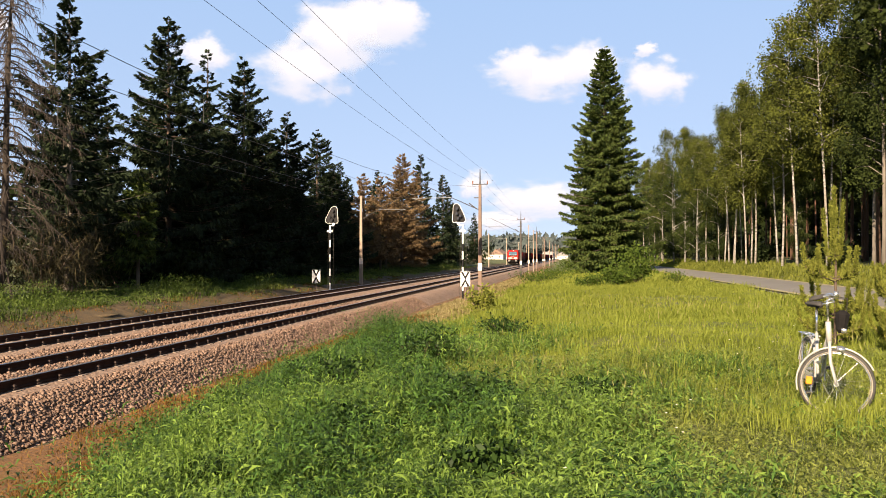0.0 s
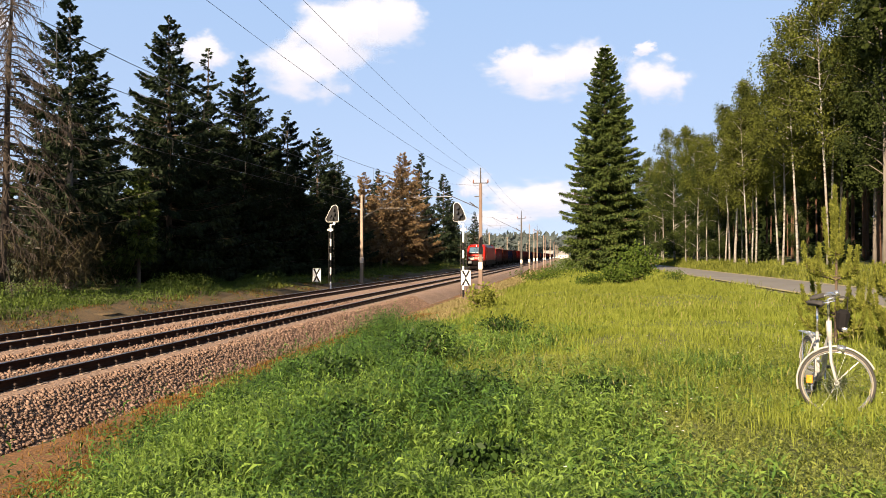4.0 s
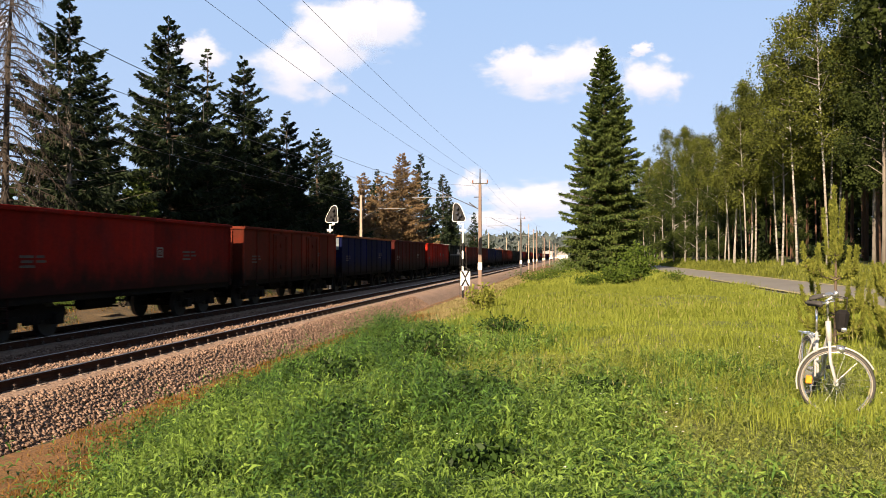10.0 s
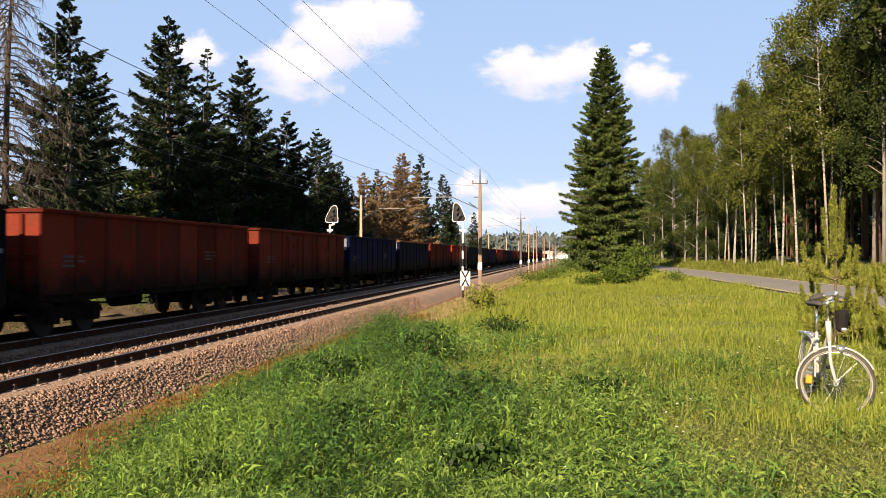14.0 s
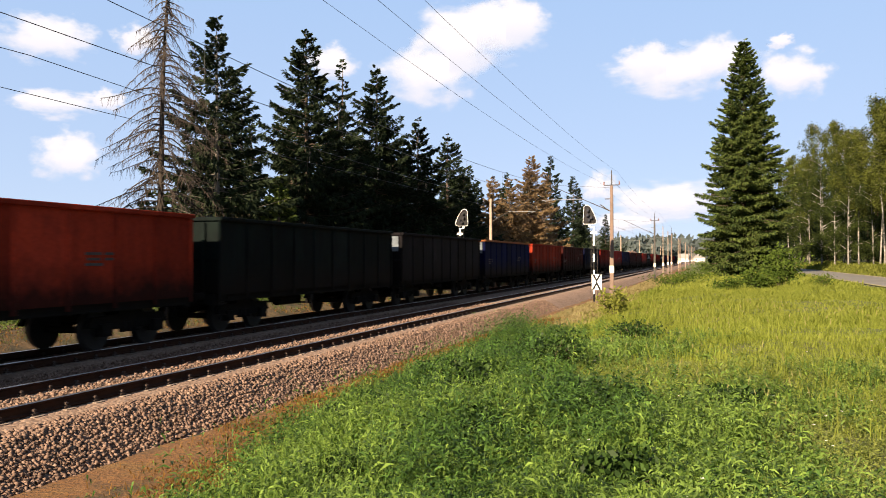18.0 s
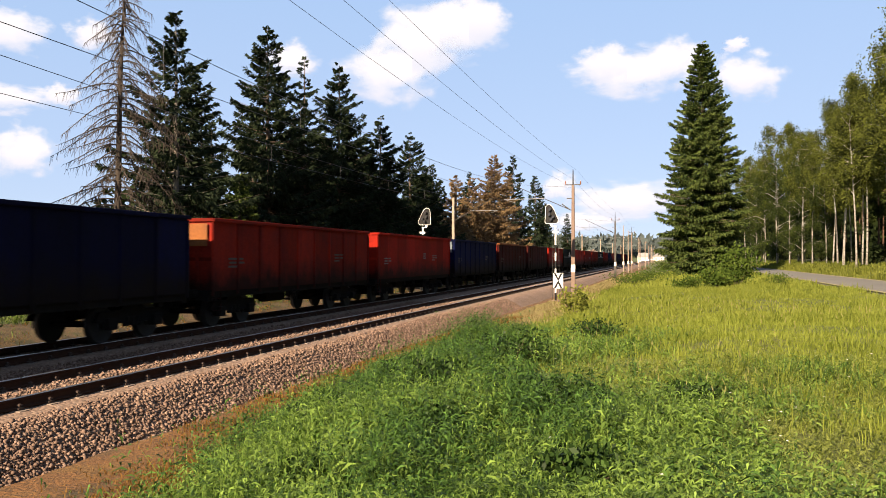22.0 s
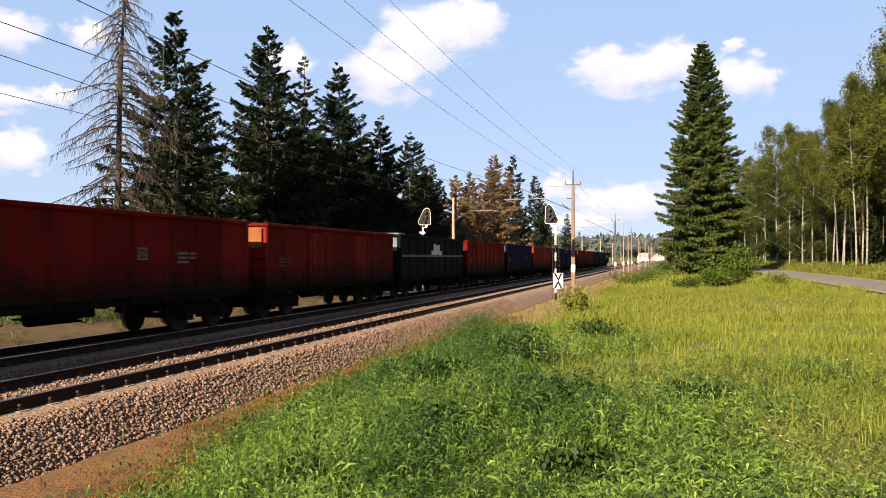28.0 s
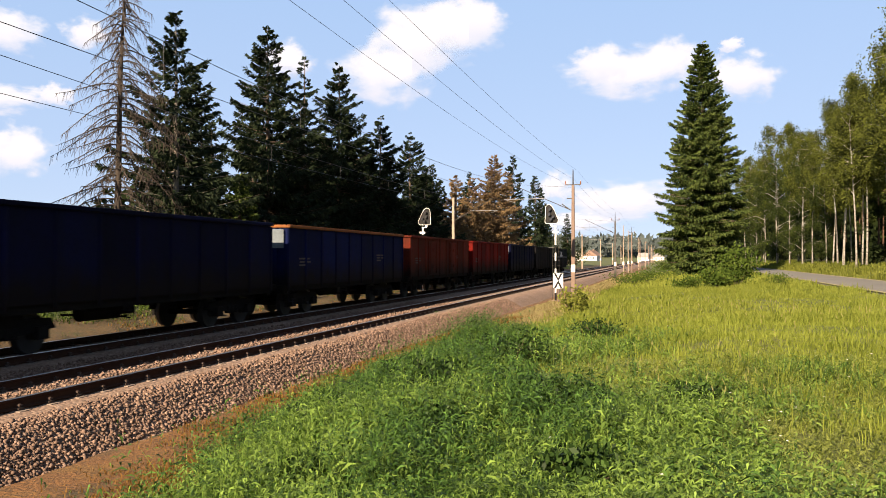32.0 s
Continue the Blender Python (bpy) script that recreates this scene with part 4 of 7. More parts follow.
def blades(name, label, x, y, height, width, material, seed, lean=0.35, z=None):
    """Grass: each blade is a bent tapering strip."""
    rng = np.random.default_rng(seed)
    n = len(x)
    z = land(x, y) if z is None else z
    a, l = rng.random(n) * 6.283, lean * rng.random(n) ** 0.7
    h, w = height * rng.uniform(0.55, 1.25, n), width * rng.uniform(0.6, 1.3, n)
    dx, dy = np.cos(a), np.sin(a)
    b = a + 1.57 + rng.normal(0, 0.6, n)
    sx, sy = np.cos(b) * w / 2, np.sin(b) * w / 2
    base = np.stack([x, y, z - 0.02], 1)
    side = np.stack([sx, sy, np.zeros(n)], 1)
    mid = base + np.stack([dx * l * h * 0.4, dy * l * h * 0.4, h * 0.58], 1)
    tip = base + np.stack([dx * l * h * 1.3, dy * l * h * 1.3, h * (1 - 0.45 * l)], 1)
    v = np.stack([base - side, base + side, mid - side * 0.8, mid + side * 0.8, tip], 1).reshape(-1, 3)
    f = np.array([(0, 1, 3), (0, 3, 2), (2, 3, 4)])[None] + 5 * np.arange(n)[:, None, None]
    return tagged(bulk(name, v, f.reshape(-1, 3), material), label, "grass", kind="stuff")


def scatter(n, ya, yb, seed, left=-6.2, right=8.2, view=0.42, fall=1.0, tuft=1):
    """Points over the meadow, in tufts."""
    rng = np.random.default_rng(seed)
    k = n // tuft
    y = ya + (yb - ya) * rng.random(k) ** fall
    lo = left + 0.5 * np.sin(y * 0.9) + 0.3 * np.sin(y * 2.3 + 1)
    hi = np.minimum(right, view * y + 1.5)
    x = lo + (hi - lo) * rng.random(k)
    if tuft > 1:
        sp = np.repeat(0.03 + 0.0035 * y, tuft)
        x, y = np.repeat(x, tuft) + rng.normal(0, 1, k * tuft) * sp, np.repeat(y, tuft) + rng.normal(0, 1, k * tuft) * sp
    return x, y


def patchy(x, y):
    return np.sin(0.9 * x + 0.5 * y) + np.sin(0.7 * y - 1.1 * x + 2) + 0.6 * np.sin(2.3 * x + 1.9 * y)


WEEDS = [(-2.25, 12.3, 1.0, 0.72), (-3.5, 11.6, 1.1, 0.62), (-3.0, 10.4, 0.9, 0.5), (-4.1, 9.5, 1.0, 0.55), (-2.0, 7.4, 0.8, 0.36), (-4.6, 13.5, 0.9, 0.6),
         (-0.6, 6.0, 0.7, 0.3), (-1.0, 8.6, 0.7, 0.36), (-3.6, 16.5, 1.0, 0.5), (-1.5, 18.5, 1.1, 0.42), (-4.9, 11.2, 0.7, 0.45), (-3.0, 6.4, 0.8, 0.36), (0.3, 9.4, 0.6, 0.3)]


def leafy_stems(name, label, x, y, h, per, leaf, width, material, seed, z=None):
    """Upright herbs: each stem carries narrow drooping leaves in a spiral, longest at half height."""
    rng = np.random.default_rng(seed)
    n = len(x)
    z = land(x, y) if z is None else z
    lean = rng.normal(0, 0.22, (n, 1, 2))
    u = (np.arange(per)[None] + rng.random((n, per))) / per
    u = 0.12 + 0.88 * u ** 0.8
    a = rng.random((n, 1)) * 6.283 + 2.4 * np.arange(per)[None] + rng.normal(0, 0.3, (n, per))
    e = -0.25 + 1.25 * u ** 2 + rng.normal(0, 0.28, (n, per))
    hh = np.broadcast_to(np.asarray(h)[:, None], (n, per))
    c = np.stack([x[:, None] + lean[..., 0] * u * hh, y[:, None] + lean[..., 1] * u * hh, z[:, None] + u * hh], -1)
    d = np.stack([np.cos(a) * np.cos(e), np.sin(a) * np.cos(e), np.sin(e)], -1)
    side = np.stack([-np.sin(a), np.cos(a), rng.normal(0, 0.35, (n, per))], -1)
    ln = (leaf[:, None] * (0.55 + 0.6 * np.sin(np.pi * np.clip(u, 0, 1) ** 0.8)) * rng.uniform(0.7, 1.3, (n, per)))[..., None]
    w = ln * width * 0.5
    mid = c + d * ln * 0.5
    tip = mid + (d - np.array([0, 0, 0.75])) * ln * 0.5
    v = np.stack([c, mid + side * w, tip, mid - side * w], 2).reshape(-1, 3)
    return tagged(bulk(name, v, np.arange(len(v)).reshape(-1, 4), material), label, "herbs", kind="stuff")


def verge_edge(y):
    """Where the dry strip beside the ballast gives way to the herbs."""
    return np.interp(y, [4, 7, 10, 13, 20, 30], [-3.9, -4.4, -5.35, -6.0, -6.4, -6.3]) + 0.22 * np.sin(2.1 * y) + 0.15 * np.sin(4.7 * y + 1)


def lushness(x, y, rng):
    """Above nought where the tall green herbs grow, below it in the drier meadow towards the road."""
    return 1.0 * patchy(x, y) + rng.normal(0, 0.9, len(x)) - 0.75 * (x - 4.0 + 0.47 * y) + 0.4


def build_grass():
    g = "green and yellowish meadow grass"
    rng = np.random.default_rng(140)
    for i, (n, ya, yb, h, w) in enumerate([(110000, 2.6, 10.5, 0.14, 0.0055), (150000, 9.0, 23, 0.17, 0.0085), (90000, 20, 46, 0.20, 0.018), (40000, 44, 110, 0.24, 0.05)]):
        x, y = scatter(n, ya, yb, 100 + i, left=(-5.0, -5.2, -4.5, -3.8)[i], tuft=10)
        n = len(x)
        k = 0.8 + 0.25 * np.clip(patchy(x, y), -1, 2)
        k *= np.repeat(np.random.default_rng(i).gamma(6.0, 0.165, n // 10), 10)
        lush = lushness(x, y, rng) > 0
        lean = (1.1, 0.9, 0.8, 0.8)[i]
        green = x > verge_edge(y) + rng.normal(0, 0.2, n) if i < 2 else x > -9
        dry, lush = ~lush & green, lush & green
        blades("meadow_grass", g, x[dry], y[dry], h * k[dry], w * np.ones(dry.sum()), (GRASS_NEAR, GRASS, GRASS_FAR, GRASS_FAR)[i], 110 + i, lean)
        if i < 2:
            # grass between the herbs is coloured dark so the gaps look shaded
            blades("meadow_grass", "green grass among the herbs, darkened like shaded gaps", x[lush], y[lush], h * k[lush], w * np.ones(lush.sum()), HERB_SHADED, 115 + i, lean)
    # lush herbs, thickest beside the dry verge
    x, y = scatter(27000, 3.0, 26, 141, left=-6.9, right=5.0, view=0.40, fall=1.35)
    keep = lushness(x, y, rng) > 0
    keep &= x > verge_edge(y) + rng.normal(0, 0.16, len(x))
    for wx, wy, ww, wh in WEEDS:
        keep &= (x - wx) ** 2 + (y - wy + 0.15) ** 2 > (0.36 * ww) ** 2
    x, y = x[keep], y[keep]
    n = len(x)
    # the herbs stand in clumps of uneven height
    k = 420
    cy = 3 + 23 * rng.random(k) ** 1.3
    cx = -5.4 + (11.4 - 0.48 * cy) * rng.random(k)
    cr, ch = rng.uniform(0.16, 0.5, k), rng.uniform(0.10, 0.50, k) * np.clip(1.2 - 0.1 * (cx + 5), 0.55, 1.2)
    mound = (ch[None] * np.exp(-((x[:, None] - cx[None]) ** 2 + (y[:, None] - cy[None]) ** 2) / cr[None] ** 2)).max(1)
    hh = (0.10 + 0.13 * rng.random(n) + mound) * np.clip(1.1 - 0.07 * (x + 4), 0.6, 1.15)
    # two kinds: a light one, and verge drifts whose dark imitates shaded gaps
    leaf = 0.070 + 0.048 * rng.random(n) + 0.0020 * y
    drift = np.sin(1.3 * x + 0.4 * y) + np.sin(0.55 * y - 1.7 * x + 1) + 0.8 * np.sin(3.1 * x + 1.3 * y) + rng.normal(0, 0.7, n)
    dark = drift > 0.45 * (x + 3.6) + 0.05 * (9 - y)
    leafy_stems("herbs", "lush green leafy herbs beside the verge", x[~dark], y[~dark], hh[~dark], 17, leaf[~dark], 0.17, GRASS_LUSH, 144)
    leafy_stems("dark_herbs", "tall dark green leafy herbs in verge drifts, shade painted in", x[dark], y[dark], hh[dark] * 1.25 + 0.03, 20, leaf[dark], 0.17, HERB_SHADED, 149)
    blades("herb_stems", "stems of the leafy herbs", x, y, hh * 1.05, 0.005 * np.ones(n), GRASS_LUSH, 142, 0.25)
    xg, yg = np.repeat(x, 2) + rng.normal(0, 0.08, 2 * n), np.repeat(y, 2) + rng.normal(0, 0.08, 2 * n)
    blades("tall_grass", "long curved grass blades among the herbs", xg, yg, np.repeat(hh, 2) * 1.1 + 0.04, 0.004 + 0.0004 * yg, GRASS_LUSH, 143, 1.2)
    # low small-leaved herbs in the rest of the meadow
    x, y = scatter(20000, 3.0, 13, 145, left=-4.5, right=7.0, view=0.44, fall=1.3)
    keep = lushness(x, y, rng) < 0.8
    x, y = x[keep], y[keep]
    n = len(x)
    leafy_stems("low_herbs", "low olive-green herbs and clover in the meadow", x, y, 0.07 + 0.13 * rng.random(n) * np.clip(1 + 0.35 * patchy(x, y), 0.4, 1.8), 10, 0.024 + 0.018 * rng.random(n) + 0.0012 * y, 0.30, CLOVER, 146)
    # tall flowering grass towards the road: thin stalks with soft pale heads
    x, y = scatter(700, 8.0, 26, 147, left=-2.5, right=8.2, view=0.42, fall=1.2)
    keep = lushness(x, y, rng) < -0.5
    x, y = x[keep], y[keep]
    n = len(x)
    hs = 0.24 + 0.22 * rng.random(n)
    blades("grass_stalks", "thin stalks of tall meadow grass", x, y, hs, 0.003 + 0.0005 * y, GRASS_FAR, 148, 0.12)
    c = np.stack([x + rng.normal(0, 0.03, n), y + rng.normal(0, 0.03, n), land(x, y) + hs * 0.82], 1)
    ax = unit(np.stack([rng.normal(0, 0.25, n), rng.normal(0, 0.25, n), np.ones(n)], 1))
    v, f = quads_from(c, ax, 0.006 + 0.0005 * y, 0.07 + 0.06 * rng.random(n), unit(rng.normal(0, 1, (n, 3))))
    tagged(bulk("grass_heads", v, f, SEED_HEAD), "soft buff seed heads of tall meadow grass", "grass", kind="stuff")
    # dry grass of the verge and at the toe of the stones
    y = 3 + 27 * rng.random(52000) ** 1.4
    x = verge_edge(y) - 0.75 + rng.normal(0, 0.5, 52000)
    blades("dry_grass", "short dry orange grass beside the ballast", x, y, 0.06 + 0.10 * rng.random(52000) ** 2, 0.007 + 0.0008 * y, GRASS_DRY, 151, 0.9)
    y = 5 + 30 * rng.random(16000) ** 1.3
    x = verge_edge(y) - 0.05 + rng.normal(0, 0.3, 16000)
    blades("verge_straw", "straw-coloured grass at the edge of the meadow", x, y, 0.12 + 0.14 * rng.random(16000), 0.006 + 0.0006 * y, GRASS_DRY, 158, 0.8)
    # further on the verge is a wide pale fringe of dry and green grass
    y = 18 + 110 * rng.random(36000) ** 1.3
    x = -6.9 + 2.9 * rng.random(36000) ** 1.3 * np.clip(y / 24, 0.6, 1.15)
    blades("fringe_grass", "pale dry grass along the edge of the meadow", x, y, 0.14 + 0.10 * rng.random(36000), 0.012 + 0.0008 * y, GRASS_STRAW, 156, 0.8)
    # the meadow goes on behind the camera
    x, y = -5.2 + 13.4 * rng.random(24000), -16 + 19 * rng.random(24000)
    blades("meadow_grass", g, x, y, 0.10 + 0.10 * rng.random(24000), 0.014 * np.ones(24000), GRASS_NEAR, 159, 1.2)
    # tall grass round the bicycle
    x, y = 2.5 + rng.normal(0, 0.5, 3000), 8.3 + rng.normal(0, 0.45, 3000)
    blades("bicycle_grass", "tall grass round the bicycle wheels", x, y, 0.14 + 0.1 * rng.random(3000), 0.008 * np.ones(3000), GRASS, 157, 0.5)
    # the bank beyond the tracks: ragged grass and leafy weeds
    y = 12 + 150 * rng.random(46000) ** 1.2
    x = -18.5 - 5.6 * rng.random(46000)
    keep = patchy(x, y) > 0.6 + 1.1 * (x + 18.2) + rng.normal(0, 0.4, 46000)
    x, y = x[keep], y[keep]
    # the far stretch gets a brighter grass colour in place of sunlight on it
    for far, stuff in ((False, BANK_GREEN), (True, GRASS_NEAR)):
        k = (y > 46 + 6 * np.sin(x)) == far
        blades("bank_grass", "green grass and weeds on the bank below the spruces", x[k], y[k], 0.16 + 0.14 * np.clip(patchy(x[k], y[k]), -0.5, 1.5) + 0.1 * rng.random(k.sum()), 0.018 + 0.0005 * y[k], stuff, 152, 1.2)
    m = 52000
    y = 12 + 130 * rng.random(m) ** 1.2
    x = -19.0 - 4.2 * rng.random(m)
    c = np.stack([x, y, land(x, y) + (0.15 + 0.55 * rng.random(m)) * np.clip(0.7 + 0.4 * patchy(x, y), 0.2, 1.4)], 1)
    v, f = quads_from(c, unit(rng.normal(0, 1, (m, 3))), 0.040 * rng.uniform(.6, 1.3, m), 0.11 * rng.uniform(.6, 1.3, m), unit(rng.normal(0, 0.7, (m, 3)) + np.array([0, 0, 1.0])))
    tagged(bulk("bank_weeds", v, f, BANK_GREEN), "leafy green weeds on the bank below the spruces", "weeds", kind="stuff")
    # ragged tufts on the bare strip beyond the tracks
    y = 8 + 80 * rng.random(15000) ** 1.3
    x = -17.3 - 1.9 * rng.random(15000)
    keep = patchy(1.7 * x, 1.3 * y) + rng.normal(0, 0.5, 15000) > 0.2
    x, y = x[keep], y[keep]
    blades("cess_grass", "thin dry grass on the bare strip beyond the tracks", x, y, 0.06 + 0.12 * rng.random(len(x)), 0.010 + 0.0006 * y, GRASS_DRY, 154, 0.9)
    blades("cess_grass", "sparse green grass on the bare strip beyond the tracks", x - 0.3, y + 0.4, 0.06 + 0.14 * rng.random(len(x)), 0.010 + 0.0006 * y, BANK_GREEN, 155, 0.9)
    # the verge beyond the road
    y = 26 + 130 * rng.random(26000) ** 1.2
    x = 12.9 + 4.8 * rng.random(26000)
    blades("verge_grass", "tall yellow-green grass between road and wood", x, y, 0.32 + 0.14 * np.clip(patchy(x, y), -0.6, 1.5), 0.022 + 0.0005 * y, VERGE_GREEN, 153, 0.8)


build_grass()
for i, (x, y, w, h) in enumerate(WEEDS):
    bush("weed_clump", "dense clump of dark green leafy weeds in the meadow", x, y, w, h, 300 + i, WEED_DARK, 0.062, 1700, "weeds", "weed clumps in the meadow")


def build_flowers():
    rng = np.random.default_rng(160)
    x, y = scatter(90, 4.5, 18, 161, left=-4)
    n = len(x)
    c = np.stack([x, y, land(x, y) + 0.2 + 0.1 * rng.random(n)], 1)
    out = []
    for k in range(5):
        a = 1.257 * k
        d = np.tile(np.array([math.cos(a), math.sin(a), 0.25]), (n, 1))
        out.append(quads_from(c, unit(d + rng.normal(0, 0.1, (n, 3))), 0.012 * np.ones(n), 0.016 * np.ones(n), np.tile(np.array([0, 0, 1.0]), (n, 1)))[0])
    v = np.concatenate(out)
    tagged(bulk("meadow_flowers", v, np.arange(len(v)).reshape(-1, 4), WHITE), "tiny white flowers scattered in the grass", "flowers", kind="stuff")


build_flowers()
rngs = np.random.default_rng(9)
SHOULDER_X, SHOULDER_Z = [-12.6, -11.8, -11.4, -8.8, -8.45, -8.1, -7.75, -7.4, -7.0], [-.22, -.22, -.20, -.20, -.23, -.42, -.63, -.84, -.82]
stones("ballast_stones", 60000, -8.75, -7.6, 5, 44, 0.0255, rngs, lambda x: np.interp(x, SHOULDER_X, SHOULDER_Z))
stones("ballast_stones", 9000, -16.9, -15.7, 8, 40, 0.03, rngs, lambda x: np.interp(x, [-17.0, -16.0, -15.6], [-0.86, -0.30, -0.20]))
stones("ballast_stones", 9000, -12.7, -11.5, 8, 40, 0.026, rngs, lambda x: np.interp(x, SHOULDER_X, SHOULDER_Z))
stones("ballast_stones", 8000, -10.8, -9.6, 9, 40, 0.025, rngs, lambda x: np.interp(x, SHOULDER_X, SHOULDER_Z) - 0.005)

# ---------------------------------------------------------------- signals, masts and wires


def signal(label, x, y, flip, rise):
    """A colour-light signal seen from behind: striped mast, basket and dark back board with a pale rim."""
    z = float(land(x, y))
    s = tagged(empty("railway_signal", x, y, z), label, "railway signal", "signals beside the line")
    part("footing", box(B(), -0.25, 0.25, -0.25, 0.25, -0.3, 0.12, 0.02), CONCRETE, s)
    top, seg = rise - z, 0.5
    k, z0 = 0, 0.1
    while z0 < top - 0.05:
        z1 = min(z0 + seg, top)
        part("mast_band", tube(B(), (0, 0, z0), (0, 0, z1), 0.058, 0.058, 12), BLACK if k % 2 == 0 and z1 < top - 0.3 else WHITE, s, smooth=False)
        k, z0 = k + 1, z1
    sg = -1 if flip else 1
    part("number_plate", box(B(), -0.20, 0.20, -0.10, -0.07, top - 0.30, top - 0.16, 0.005), WHITE, s, "white plate")
    part("platform", box(B(), -0.05, 0.05, -0.05, 0.05, top, top + 0.12, 0.01), WHITE, s)
    part("bracket", box(B(), *sorted((-sg * 0.30, sg * 0.06)), -0.05, 0.05, top + 0.12, top + 0.17, 0.01), WHITE, s)
    part("cable_box", box(B(), *sorted((-sg * 0.34, -sg * 0.18)), -0.06, 0.06, top + 0.17, top + 0.33, 0.02), WHITE, s)
    # back board: a triangle with rounded corners, leaning to one side
    h0 = top + 0.32
    outline = [(-0.36, 0.08), (-0.30, 0.0), (0.34, 0.0), (0.46, 0.08), (0.47, 0.24), (0.30, 0.66), (0.10, 1.06), (-0.04, 1.18), (-0.20, 1.18), (-0.31, 1.04)]
    if flip:
        outline = [(-1.12 * a + 0.18, b) for a, b in outline]
    else:
        outline = [(a - 0.30, b) for a, b in outline]
    board = part("back_board", prism(B(), [(a, b + h0) for a, b in outline], -0.015, 0.015), BLACK, s, "black back board")
    n = len(outline)
    bm = B()
    for i in range(n):
        (a, b), (c, d) = outline[i], outline[(i + 1) % n]
        tube(bm, (a, -0.02, b + h0), (c, -0.02, d + h0), 0.015, 0.015, 6)
    part("rim", bm, WHITE, board, "pale rim of the back board")
    for i, (a, b) in enumerate(((-0.05, 0.86), (-0.08, 0.55), (0.02, 0.25), (0.16, 0.4))):
        a = 0.18 - 1.12 * a if flip else a - 0.30
        lamp = part("lamp_housing", tube(B(), (a, -0.02, b + h0), (a, -0.2, b + h0), 0.11, 0.09, 10), BLACK, s)
        part("lens", tube(B(), (a, -0.2, b + h0), (a, -0.205, b + h0), 0.08, 0.08, 10), glass("signal_lens", (0.03, 0.03, 0.035)), lamp)
    bm = B()
    for sx in (-0.22, 0.22):
        tube(bm, (sx, 0.16, 0.1), (sx * 0.8, 0.16, top), 0.012, 0.012, 5)
    for i in range(12):
        tube(bm, (-0.22, 0.16, 0.35 + 0.28 * i), (0.22, 0.16, 0.35 + 0.28 * i), 0.009, 0.009, 5)
    part("ladder", bm, DARKSTEEL, s)
    return s


def chevron_sign(x, y, z_mid):
    """A white board with two black chevrons that meet, on a post."""
    z = float(land(x, y))
    s = tagged(empty("chevron_sign", x, y, z), "white board with two black chevrons on a short post", "railway sign", "chevron boards beside the line")
    part("post", tube(B(), (0, 0, -0.2), (0, 0, z_mid - z + 0.4), 0.035, 0.035, 8), CONCRETE, s)
    m = z_mid - z
    plate = part("plate", box(B(), -0.29, 0.29, -0.055, -0.03, m - 0.46, m + 0.46, 0.006), WHITE, s)
    for sg, name in ((1, "upper_chevron"), (-1, "lower_chevron")):
        bm = B()
        for sx in (-1, 1):
            prism(bm, [(sx * 0.275, m + sg * 0.45), (sx * 0.13, m + sg * 0.45), (0, m + sg * 0.17), (0, m + sg * 0.0), (sx * 0.02, m + sg * 0.0)], -0.062, -0.057)
        part(name, bm, BLACK, plate, "black chevron")
    return s


signal("railway signal on a black and white banded mast", -16.55, 54.5, True, 4.12)
signal("railway signal on a black and white banded mast", -6.64, 50.5, False, 3.95)
chevron_sign(-16.9, 52.5, 0.75)
chevron_sign(-6.15, 48.0, 0.74)


